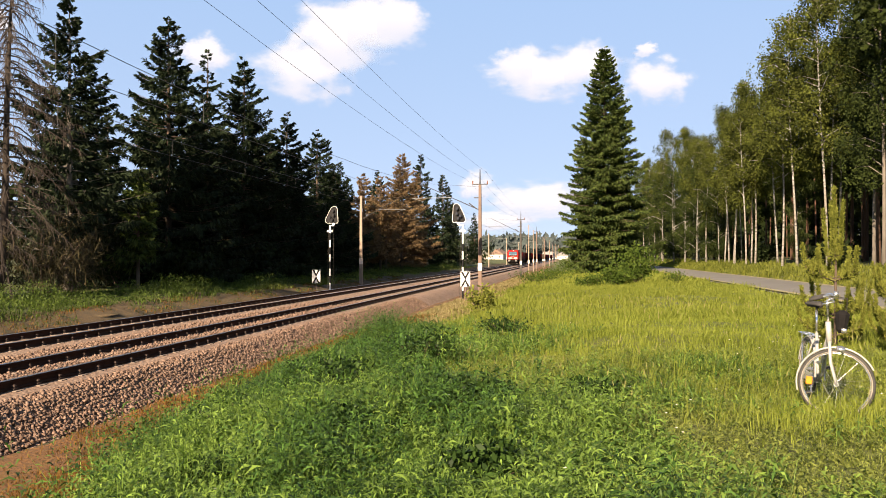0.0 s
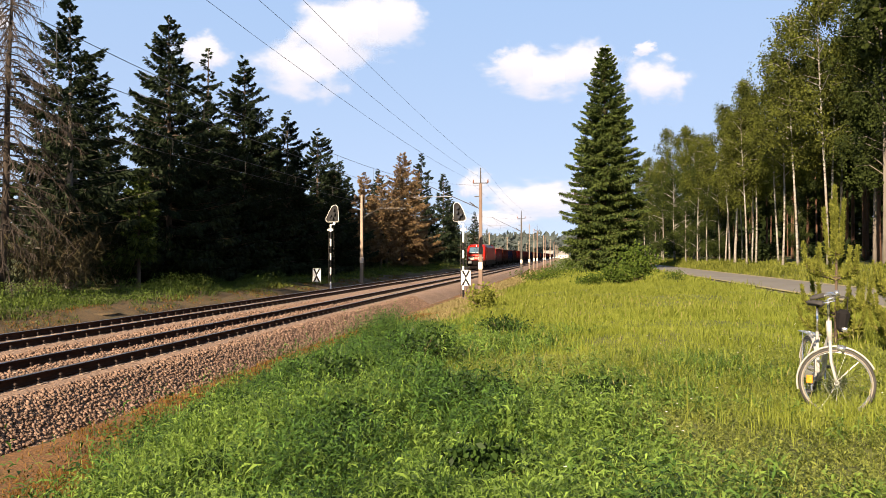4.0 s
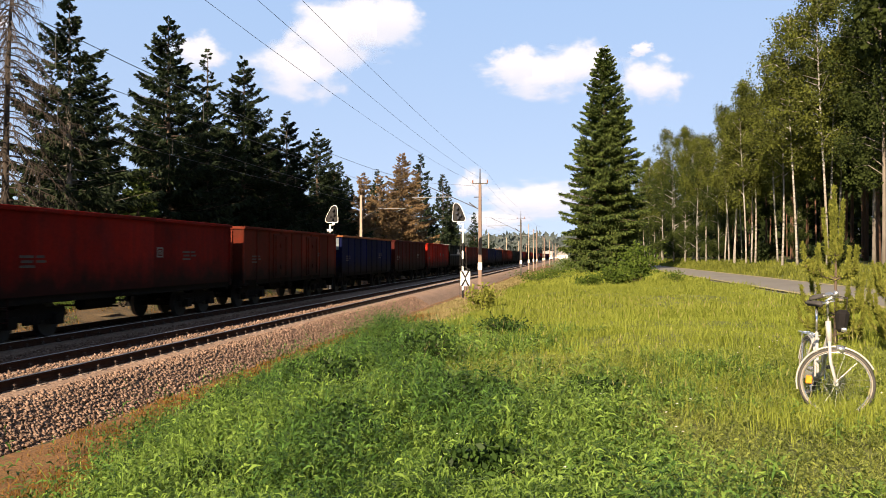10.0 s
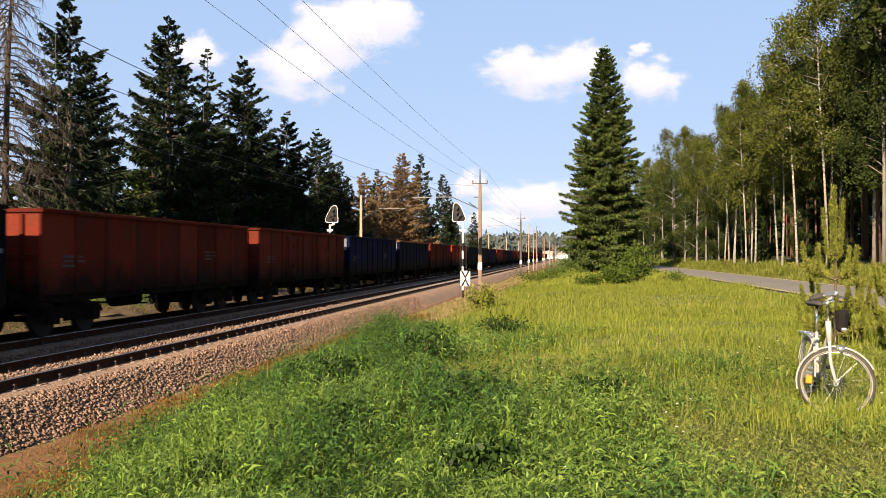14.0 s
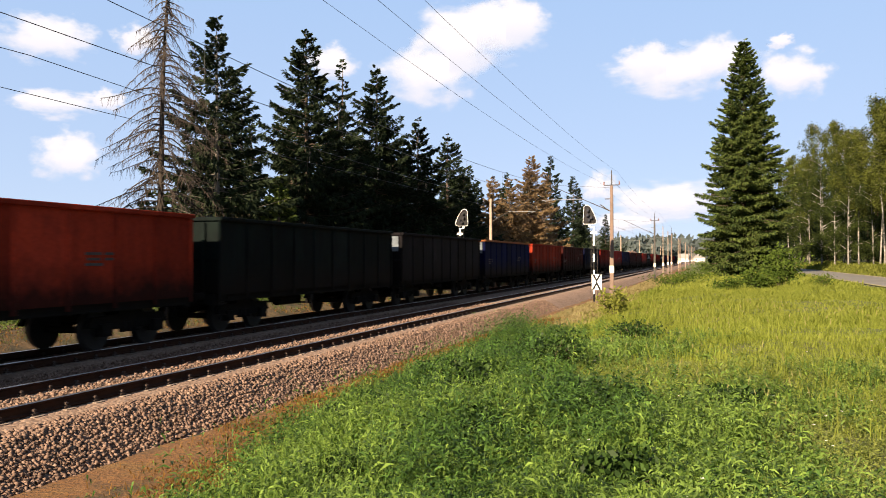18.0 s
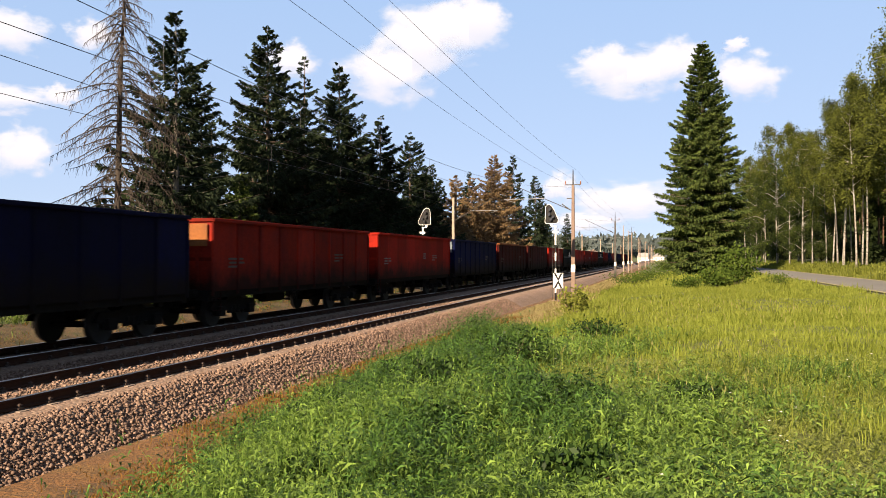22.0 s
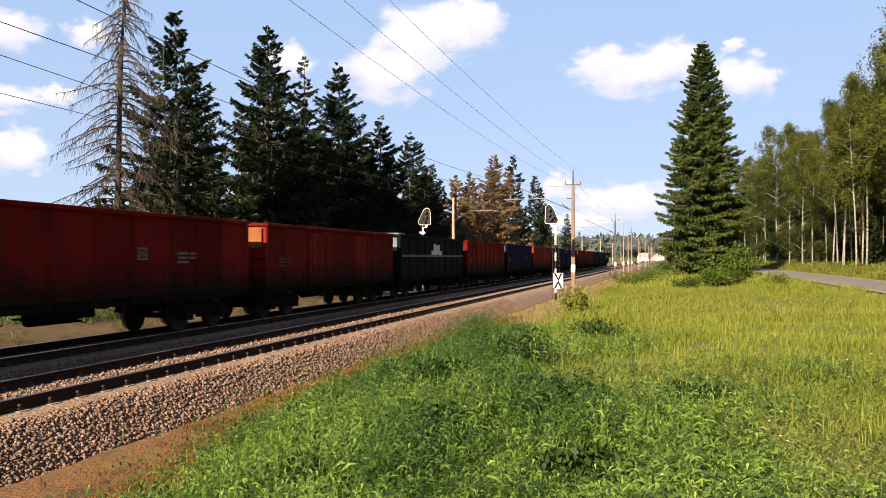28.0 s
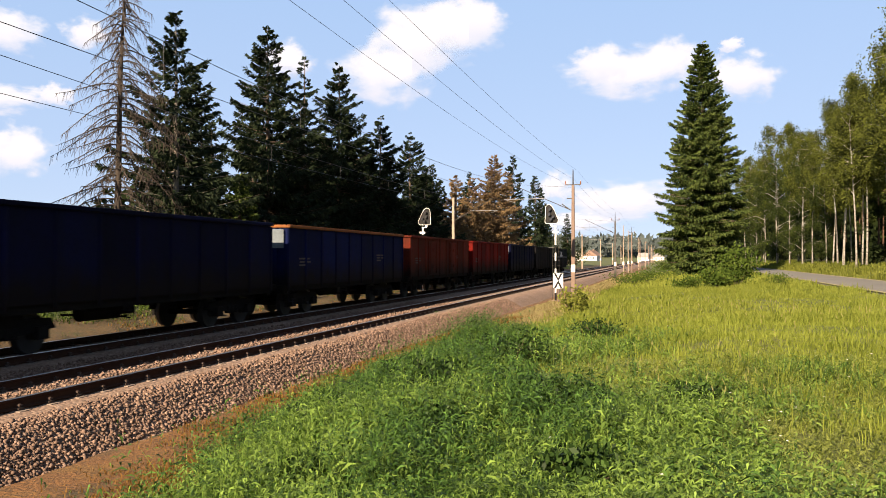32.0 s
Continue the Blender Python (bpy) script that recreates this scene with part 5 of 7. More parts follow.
def mast(label, x, y, top, arm_to=None, cross=False, material=CONCRETE, slim=1.0):
    """A tapered concrete mast; some carry a bracket for the contact line and a cross-arm for wires."""
    z = float(land(x, y))
    m = tagged(empty("line_mast", x, y, z), label, "mast", "masts of the line")
    head = top - z
    bm = B()
    body = min(head, 7.6)
    prism(bm, [(-0.15, -0.12), (0.15, -0.12), (0.15, 0.12), (-0.15, 0.12)], -0.5, body, "z")
    for v in bm.verts:
        if v.co.z > 1:
            v.co.x *= 0.62
            v.co.y *= 0.62
        v.co.x *= slim
    bmesh.ops.bevel(bm, geom=list(bm.edges), offset=0.03, segments=1, affect="EDGES")
    part("shaft", bm, material, m)
    part("band", box(B(), -0.14, 0.14, -0.115, 0.115, 1.75, 2.25, 0.01), paint("pale_band", (.55, .47, .4), (.7, .62, .55), 3, .85), m, "pale painted band")
    if cross:
        part("extension", tube(B(), (0, 0, body - 0.4), (0, 0, head), 0.055, 0.03, 8), DARKSTEEL, m)
        zc = head - 1.05
        part("cross_arm", box(B(), -0.52, 0.52, -0.03, 0.03, zc, zc + 0.06, 0.005), DARKSTEEL, m)
        for sx in (-0.5, 0.5):
            ins = part("insulator", tube(B(), (sx, 0, zc + 0.06), (sx, 0, zc + 0.26), 0.045, 0.035, 8), INSULATOR, m)
            part("cap", tube(B(), (sx, 0, zc + 0.26), (sx, 0, zc + 0.31), 0.03, 0.02, 8), STEEL, ins)
        part("small_arm", box(B(), -0.42, 0.1, -0.03, 0.03, zc - 0.92, zc - 0.86, 0.004), DARKSTEEL, m)
    if arm_to is not None:
        sx = 1 if arm_to > x else -1
        reach = abs(arm_to - x)
        c = 5.86 - z
        bm = B()
        tube(bm, (sx * 0.12, 0, c - 0.55), (sx * reach, 0, c + 1.3), 0.028, 0.024, 6)
        tube(bm, (sx * 0.1, 0, c + 1.0), (sx * reach, 0, c + 1.3), 0.008, 0.008, 5)
        part("bracket", bm, DARKSTEEL, m, "dark steel bracket")
        bm = B()
        tube(bm, (sx * reach * 0.45, 0, c + 0.28), (sx * (reach + 0.5), 0, c + 0.26), 0.024, 0.02, 6)
        tube(bm, (sx * (reach + 0.4), 0, c + 0.24), (sx * (reach - 0.3), 0, c + 0.02), 0.014, 0.012, 6)
        part("registration_arm", bm, STEEL, m, "pale steel arm")
        part("stay_insulator", tube(B(), (sx * 0.2, 0, c - 0.52), (sx * 0.75, 0, c - 0.12), 0.035, 0.035, 8), DARKSTEEL, m)
    return m


NEAR_MAST = "reddish concrete mast with a cross-arm and contact-line bracket"
FAR_MAST = "pale concrete mast with a contact-line bracket"
near_masts = [(-5.98, 54.5), (-6.3, 107.0), (-6.3, 160.0), (-6.3, 213.0), (-6.3, 266.0), (-6.3, 320.0), (-6.3, 374.0), (-6.3, 430.0), (-6.3, 490.0)]
for i, (x, y) in enumerate(near_masts):
    mast(NEAR_MAST if i != 1 else "dark steel mast with a cross-arm and contact-line bracket", x, y, 8.05, NEAR_TRACK, True, CONCRETE if i != 1 else DARKSTEEL)
for x, y in [(-17.6, 67.0), (-17.6, 178.0), (-17.6, 230.0), (-17.6, 284.0), (-17.6, 338.0)]:
    mast(FAR_MAST, x, y, 7.4, FAR_TRACK, False, PALE_CONCRETE)
for x, y in [(-6.0, 122.0), (-6.3, 145.0), (-6.0, 190.0), (-5.6, 240.0), (-5.0, 310.0), (-4.6, 360.0)]:
    mast("plain pale line mast far along the track", x, y, 7.4, None, False, PALE_CONCRETE, 0.5)


def wire(name, label, pts, r):
    bm = B()
    polyline(bm, pts, r, 5)
    return tagged(part(name, bm, WIRE), label, "wire", "wires over the line")


def sagging(x, z, spans, sag, dx=0.0):
    pts = []
    for (y0, y1) in zip(spans, spans[1:]):
        for k in range(10):
            t = k / 10
            pts.append((x + dx, y0 + (y1 - y0) * t, z - sag * 4 * t * (1 - t)))
    return pts + [(x + dx, spans[-1], z)]


NEAR_SPANS = [-52, 1.5] + [y for _, y in near_masts]
FAR_SPANS = [-40, 14, 67, 120, 173, 226, 280, 334, 400, 460]
for x, spans, zc, zs, sg in ((NEAR_TRACK, NEAR_SPANS, 5.88, 7.2, 0.7), (FAR_TRACK, FAR_SPANS, 5.76, 6.62, 0.4)):
    wire("contact_wire", "dark contact wire over the track", sagging(x, zc, spans, 0.02), 0.008)
    wire("catenary_wire", "dark carrying wire of the contact line", sagging(x, zs, spans, sg), 0.009)
    bm = B()
    for y0, y1 in zip(spans[:7], spans[1:7]):
        for k in range(1, 8):
            t = k / 8
            tube(bm, (x, y0 + (y1 - y0) * t, zc), (x, y0 + (y1 - y0) * t, zs - sg * 4 * t * (1 - t)), 0.005, 0.005, 4)
    tagged(part("droppers", bm, WIRE), "thin droppers between the contact-line wires", "wire", "wires over the line", "stuff")
for x, z, sag in ((-6.9, 7.38, 0.5), (-5.9, 7.38, 0.5), (-5.6, 7.9, 0.45)):
    wire("power_wire", "thin dark power wire between the masts", sagging(x, z, NEAR_SPANS, sag), 0.005)


def house(x, y, w, d, h, wall, roof, rz=0):
    z = float(land(x, y))
    o = tagged(empty("house", x, y, z, rz), "distant pale village house with a gabled roof", "house", "houses far down the line")
    part("wall", box(B(), -w / 2, w / 2, -d / 2, d / 2, -0.5, h), wall, o)
    bm = B()
    prism(bm, [(-w / 2 - 0.3, h), (w / 2 + 0.3, h), (0, h + w * 0.38)], -d / 2 - 0.3, d / 2 + 0.3)
    r = part("roof", bm, roof, o)
    part("chimney", box(B(), 0.3, 0.8, -0.3, 0.3, h + w * 0.2, h + w * 0.38 + 0.6), roof, r)
    for sx in (-0.25, 0.25):
        win = part("window", box(B(), sx * w - 0.5, sx * w + 0.5, -d / 2 - 0.04, -d / 2 - 0.01, h * 0.35, h * 0.75), WHITE, o)
        part("pane", box(B(), sx * w - 0.42, sx * w + 0.42, -d / 2 - 0.06, -d / 2 - 0.045, h * 0.38, h * 0.72), glass("far_pane", (0.05, 0.06, 0.07)), win)
    return o


PLASTER = paint("house_plaster", (0.403, 0.377, 0.325), (0.507, 0.481, 0.442), 1, 0.9)
TILE = paint("roof_tile", (0.13, 0.078, 0.0585), (0.195, 0.13, 0.0975), 1, 0.85)
TILE_GREY = paint("roof_pale", (0.169, 0.1625, 0.156), (0.247, 0.2405, 0.234), 1, 0.8)
for x, y, w, d, h, t, rz in [(-46, 420, 7, 8, 3.0, TILE_GREY, 20), (-38, 440, 8, 8, 2.8, TILE, -15), (-60, 480, 8, 8, 3.2, TILE_GREY, 60), (-16, 640, 9, 8, 3.4, TILE_GREY, 80),
                             (-6, 700, 9, 8, 3.4, TILE_GREY, 10)]:
    house(x, y, w, d, h, PLASTER, t, rz)

# ---------------------------------------------------------------- the goods train
# Local y runs from the front buffers (0) to the rear; z = 0 is the rail.
RED = worn_paint("loco_red", (0.36, 0.014, 0.009), (0.25, 0.010, 0.007), 0.25, 0.5, 0.14, 0.6)
GREY_SKIRT = worn_paint("loco_skirt", (0.006, 0.006, 0.0065), (0.006, 0.0055, 0.005), 0.6, 0.65, 0.04)
GREY_ROOF = worn_paint("loco_roof", (0.13, 0.14, 0.155), (0.06, 0.058, 0.055), 0.7, 0.45)
GREY_LIGHT = worn_paint("buffer_grey", (0.16, 0.16, 0.158), (0.06, 0.05, 0.04), 0.6, 0.5)
UNDER = worn_paint("underframe_black", (0.008, 0.0075, 0.007), (0.014, 0.011, 0.009), 0.6, 0.8, 0.04)
WHEEL = paint("wheel_steel", (0.007, 0.0065, 0.006), (0.016, 0.014, 0.013), 4, 0.7, 0.1)
LAMP_WHITE = glow("headlamp_lit", (1.0, 0.95, 0.8), 2.5)
LAMP_GLASS = paint("lamp_cover", (0.50, 0.49, 0.44), (0.62, 0.61, 0.55), 6, 0.2)
LENS_GREY = paint("lens_grey", (0.40, 0.41, 0.40), (0.55, 0.56, 0.55), 6, 0.12)
PINKISH = paint("emblem_pink", (.55, .12, .08), (.65, .2, .14), 4, .5)
EMBLEM_GREEN = paint("emblem_green", (0.16, 0.22, 0.12), (0.30, 0.34, 0.24), 8, 0.6)
# the blue base colour stands for sky mirrored in the panes
SCREEN = glass("windscreen", (0.060, 0.105, 0.150), 0.04)
SIDE_GLASS = glass("cab_side_glass", (0.010, 0.012, 0.014), 0.05)


def loft(bm, rings, close_ends=True):
    rv = [[bm.verts.new(p) for p in r] for r in rings]
    n = len(rings[0])
    fs = []
    for a, b in zip(rv, rv[1:]):
        for i in range(n):
            fs.append(bm.faces.new((a[i], a[(i + 1) % n], b[(i + 1) % n], b[i])))
    if close_ends:
        fs += [bm.faces.new(rv[0]), bm.faces.new(rv[-1])]
    bmesh.ops.recalc_face_normals(bm, faces=fs)
    return bm


def wheelset(parent, y, r=0.46, gauge=0.75):
    me = bpy.data.meshes.get("wheel_disc_%d" % int(r * 100))
    if me is None:
        bm = B()
        tube(bm, (-0.065, 0, 0), (0.065, 0, 0), r, r - 0.01, 24)
        tube(bm, (-0.065, 0, 0), (-0.09, 0, 0), r + 0.028, r + 0.025, 24)
        tube(bm, (0.06, 0, 0), (0.11, 0, 0), r * 0.35, r * 0.3, 16)
        me = bpy.data.meshes.new("wheel_disc_%d" % int(r * 100))
        bm.to_mesh(me)
        bm.free()
        me.materials.append(WHEEL)
    for sx in (-1, 1):
        shared("wheel", me, parent, sx * gauge, y, r, 0 if sx > 0 else 180)


def bogie_mesh(half, name):
    """A two-axle bogie frame with axle boxes, springs and a bolster."""
    bm = B()
    for sx in (-1, 1):
        x = sx * 0.98
        prism(bm, [(-half - 0.5, 0.55), (-half - 0.35, 0.78), (-0.5, 0.80), (-0.35, 0.92), (0.35, 0.92), (0.5, 0.80), (half + 0.35, 0.78), (half + 0.5, 0.55),
                   (half + 0.2, 0.52), (0.45, 0.46), (-0.45, 0.46), (-half - 0.2, 0.52)], x - 0.05, x + 0.05, "x")
        for y in (-half, half):
            box(bm, x - 0.02, x + 0.16 * sx + (0.02 if sx > 0 else 0), y - 0.16, y + 0.16, 0.34, 0.62) if sx > 0 else box(bm, x - 0.16, x + 0.02, y - 0.16, y + 0.16, 0.34, 0.62)
        for y in (-0.22, 0.0, 0.22):
            tube(bm, (x, y, 0.38), (x, y, 0.62), 0.085, 0.085, 8)
    box(bm, -1.0, 1.0, -0.22, 0.22, 0.58, 0.86)
    for y in (-half, half):
        tube(bm, (-0.7, y, 0.46), (0.7, y, 0.46), 0.08, 0.08, 8)
    me = bpy.data.meshes.new(name)
    bm.normal_update()
    bm.to_mesh(me)
    bm.free()
    me.materials.append(UNDER)
    return me


def buffer_mesh():
    bm = B()
    tube(bm, (0, 0.62, 0), (0, 0.30, 0), 0.13, 0.11, 12)
    tube(bm, (0, 0.30, 0), (0, 0.03, 0), 0.085, 0.085, 12)
    tube(bm, (0, 0.03, 0), (0, 0.0, 0), 0.235, 0.22, 16)
    me = bpy.data.meshes.new("buffer")
    bm.to_mesh(me)
    bm.free()
    me.materials.append(UNDER)
    return me


BUFFER = buffer_mesh()
WAGON_BOGIE, LOCO_BOGIE = bogie_mesh(0.9, "wagon_bogie"), bogie_mesh(1.5, "loco_bogie")
WAGON_L = 14.04


def wagon_meshes():
    """Meshes shared by the open wagons: side walls with pressed ribs, end walls, rim, floor frame."""
    out = {}
    y0, y1, zb, zt, hw = 0.66, WAGON_L - 0.66, 1.12, 3.17, 1.40

    def keep(name, bm):
        me = bpy.data.meshes.new(name)
        bm.normal_update()
        bm.to_mesh(me)
        bm.free()
        out[name] = me

    ribs = [y0 + (y1 - y0) * k / 9 for k in range(10)]
    bm = B()
    box(bm, hw - 0.05, hw, y0, y1, zb, zt)
    keep("side_wall", bm)
    bm = B()
    prism(bm, [(hw, -0.08), (hw + 0.04, -0.035), (hw + 0.04, 0.035), (hw, 0.08)], zb - 0.12, zt - 0.02, "z")
    keep("rib", bm)
    bm = B()
    box(bm, -hw + 0.05, hw - 0.05, y0, y0 + 0.05, zb, zt)
    keep("end_wall", bm)
    bm = B()
    box(bm, -0.05, 0.05, y0 - 0.07, y0, zb, zt - 0.04)
    keep("end_rib", bm)
    bm = B()
    box(bm, -hw + 0.01, hw - 0.01, y0 - 0.05, y0, zb + 0.9, zb + 1.0)
    keep("end_beam", bm)
    bm = B()
    for sx in (-1, 1):
        box(bm, min(sx * (hw - 0.04), sx * (hw + 0.09)), max(sx * (hw - 0.04), sx * (hw + 0.09)), y0 - 0.06, y1 + 0.06, zt, zt + 0.11, 0.015)
    for y in (y0, y1):
        box(bm, -hw + 0.04, hw - 0.04, y - 0.06, y + 0.06, zt, zt + 0.11, 0.015)
    keep("top_rim", bm)
    bm = B()
    for sx in (-1, 1):
        box(bm, sx * 1.25 - 0.06, sx * 1.25 + 0.06, 0.6, WAGON_L - 0.6, 0.92, 1.12)
    box(bm, -1.3, 1.3, 0.55, 0.75, 0.85, 1.14)
    box(bm, -1.3, 1.3, WAGON_L - 0.75, WAGON_L - 0.55, 0.85, 1.14)
    box(bm, -1.38, 1.38, 0.66, WAGON_L - 0.66, 1.10, 1.16)
    for y in (4.6, 7.0, 9.4):
        box(bm, -1.2, 1.2, y - 0.08, y + 0.08, 0.88, 1.1)
    tube(bm, (0.55, 5.2, 0.75), (0.55, 6.6, 0.75), 0.19, 0.19, 12)
    box(bm, -0.9, -0.4, 7.2, 8.6, 0.55, 0.95)
    tube(bm, (-1.0, 6.4, 0.62), (1.0, 6.4, 0.62), 0.03, 0.03, 6)
    keep("underframe", bm)
    bm = B()
    box(bm, hw - 0.01, hw + 0.045, 0, 1.75, zb + 0.02, zt - 0.12, 0.02)
    for y in (0.22, 1.48):
        box(bm, hw + 0.045, hw + 0.075, y, y + 0.06, zb + 0.1, zt - 0.2)
    for z in (zb + 0.4, zb + 1.35):
        box(bm, hw + 0.045, hw + 0.08, 0.8, 0.95, z, z + 0.18)
    keep("side_door", bm)
    bm = B()
    n = 14
    ring = [(math.cos(6.283 * k / n) * 0.19, math.sin(6.283 * k / n) * 0.19) for k in range(n)]
    for k in range(n):
        (a, b), (c, d) = ring[k], ring[(k + 1) % n]
        tube(bm, (1.46, a, b), (1.46, c, d), 0.018, 0.018, 5)
    for a in (0, 1.05, 2.09):
        tube(bm, (1.46, -0.19 * math.cos(a), -0.19 * math.sin(a)), (1.46, 0.19 * math.cos(a), 0.19 * math.sin(a)), 0.012, 0.012, 5)
    tube(bm, (1.2, 0, 0), (1.47, 0, 0), 0.025, 0.025, 6)
    keep("brake_wheel", bm)
    bm = B()
    for z in (0, 0.34, 0.68):
        tube(bm, (1.36, -0.2, z), (1.36, 0.2, z), 0.015, 0.015, 5)
    for y in (-0.2, 0.2):
        tube(bm, (1.36, y, -0.1), (1.36, y, 0.78), 0.015, 0.015, 5)
    keep("step_ladder", bm)
    bm = B()
    box(bm, -0.06, 0.06, 0.05, 0.6, 0.98, 1.08)
    tube(bm, (0, 0.0, 0.95), (0, 0.25, 1.02), 0.05, 0.05, 8)
    tube(bm, (0.35, 0.3, 0.95), (0.3, 0.1, 0.55), 0.03, 0.03, 6)
    keep("coupling", bm)
    bm = B()
    for r, (y, z, w) in enumerate([(0, 0.30, .5), (0.05, 0.18, .42), (0, 0.06, .55), (0.6, 0.30, .3), (0.6, 0.18, .36)]):
        box(bm, hw + 0.012, hw + 0.016, y, y + w, z, z + 0.06)
    keep("lettering_bars", bm)
    bm = B()
    for a, b, c, d in ((0, .38, 0, .05), (0, .38, .27, .32), (0, .05, .05, .27), (.33, .38, .05, .27), (.10, .14, .09, .23), (.14, .18, .09, .13), (.14, .18, .19, .23), (.22, .26, .09, .23), (.26, .29, .09, .13), (.26, .29, .145, .175), (.26, .29, .19, .23)):
        box(bm, hw + 0.012, hw + 0.016, a, b, c, d)
    keep("emblem", bm)
    return out, ribs, (y0, y1, zb, zt, hw)


WM, RIBS, (WY0, WY1, WZB, WZT, WHW) = wagon_meshes()
LETTER = paint("faded_lettering", (0.022, 0.017, 0.015), (0.055, 0.046, 0.040), 6, 0.85)
LETTER_PALE = paint("pale_lettering", (0.07, 0.062, 0.056), (0.15, 0.135, 0.125), 6, 0.85)
PANEL_WHITE = worn_paint("end_panel_white", (0.125, 0.150, 0.175), (0.07, 0.08, 0.09), 0.6, 0.7)
LOGO_WHITE = worn_paint("logo_white", (0.55, 0.55, 0.53), (0.30, 0.29, 0.27), 0.5, 0.7)
PAINTS = {
    "red": (worn_paint("wagon_red", (0.155, 0.008, 0.005), (0.050, 0.008, 0.008), 0.6, 0.75, 0.05, 0.9, 0.7), "red"),
    "bright": (worn_paint("wagon_bright_red", (0.27, 0.014, 0.007), (0.13, 0.012, 0.008), 0.5, 0.75, 0.05, 0.9, 0.7), "bright red"),
    "vermilion": (worn_paint("wagon_vermilion", (0.27, 0.030, 0.013), (0.13, 0.017, 0.010), 0.6, 0.75, 0.05, 0.9, 0.7), "faded vermilion"),
    "rust": (worn_paint("wagon_rust", (0.105, 0.015, 0.008), (0.06, 0.018, 0.010), 0.8, 0.75, 0.05, 0.9, 0.7), "rust-streaked red-brown"),
    "orange": (worn_paint("wagon_orange", (0.16, 0.012, 0.006), (0.09, 0.010, 0.008), 0.9, 0.75, 0.05, 0.9, 0.7), "patchy orange-brown"),
    "maroon": (worn_paint("wagon_maroon", (0.048, 0.007, 0.006), (0.024, 0.011, 0.009), 0.6, 0.75, 0.05, 0.9, 0.7), "dark maroon"),
    "blue": (worn_paint("wagon_blue", (0.003, 0.006, 0.040), (0.004, 0.006, 0.018), 0.6, 0.75, 0.05, 0.9, 0.7), "dark blue"),
    "navy": (worn_paint("wagon_navy", (0.003, 0.004, 0.022), (0.004, 0.005, 0.011), 0.6, 0.75, 0.05, 0.9, 0.7), "almost black navy"),
    "green": (worn_paint("wagon_green", (0.003, 0.0045, 0.0048), (0.007, 0.014, 0.011), 0.6, 0.75, 0.05, 0.9, 0.7), "dirty dark green"),
    "black": (worn_paint("wagon_black", (0.007, 0.007, 0.007), (0.018, 0.014, 0.018), 0.6, 0.75, 0.05, 0.9, 0.7), "sooty black"),
}
RIM_ORANGE = worn_paint("rim_orange", (0.21, 0.075, 0.022), (0.10, 0.04, 0.02), 0.6)


def coloured(key, colour):
    """The shared wagon mesh in one paint."""
    name = key + "_" + colour
    me = bpy.data.meshes.get(name)
    if me is None:
        me = WM[key].copy()
        me.name = name
        me.materials.append({"lettering_bars": LETTER_PALE if colour == "pale" else LETTER, "emblem": LETTER_PALE, "white": PANEL_WHITE}.get(key) or (RIM_ORANGE if colour == "orange_rim" else PAINTS[colour][0] if colour in PAINTS else UNDER))
    return me


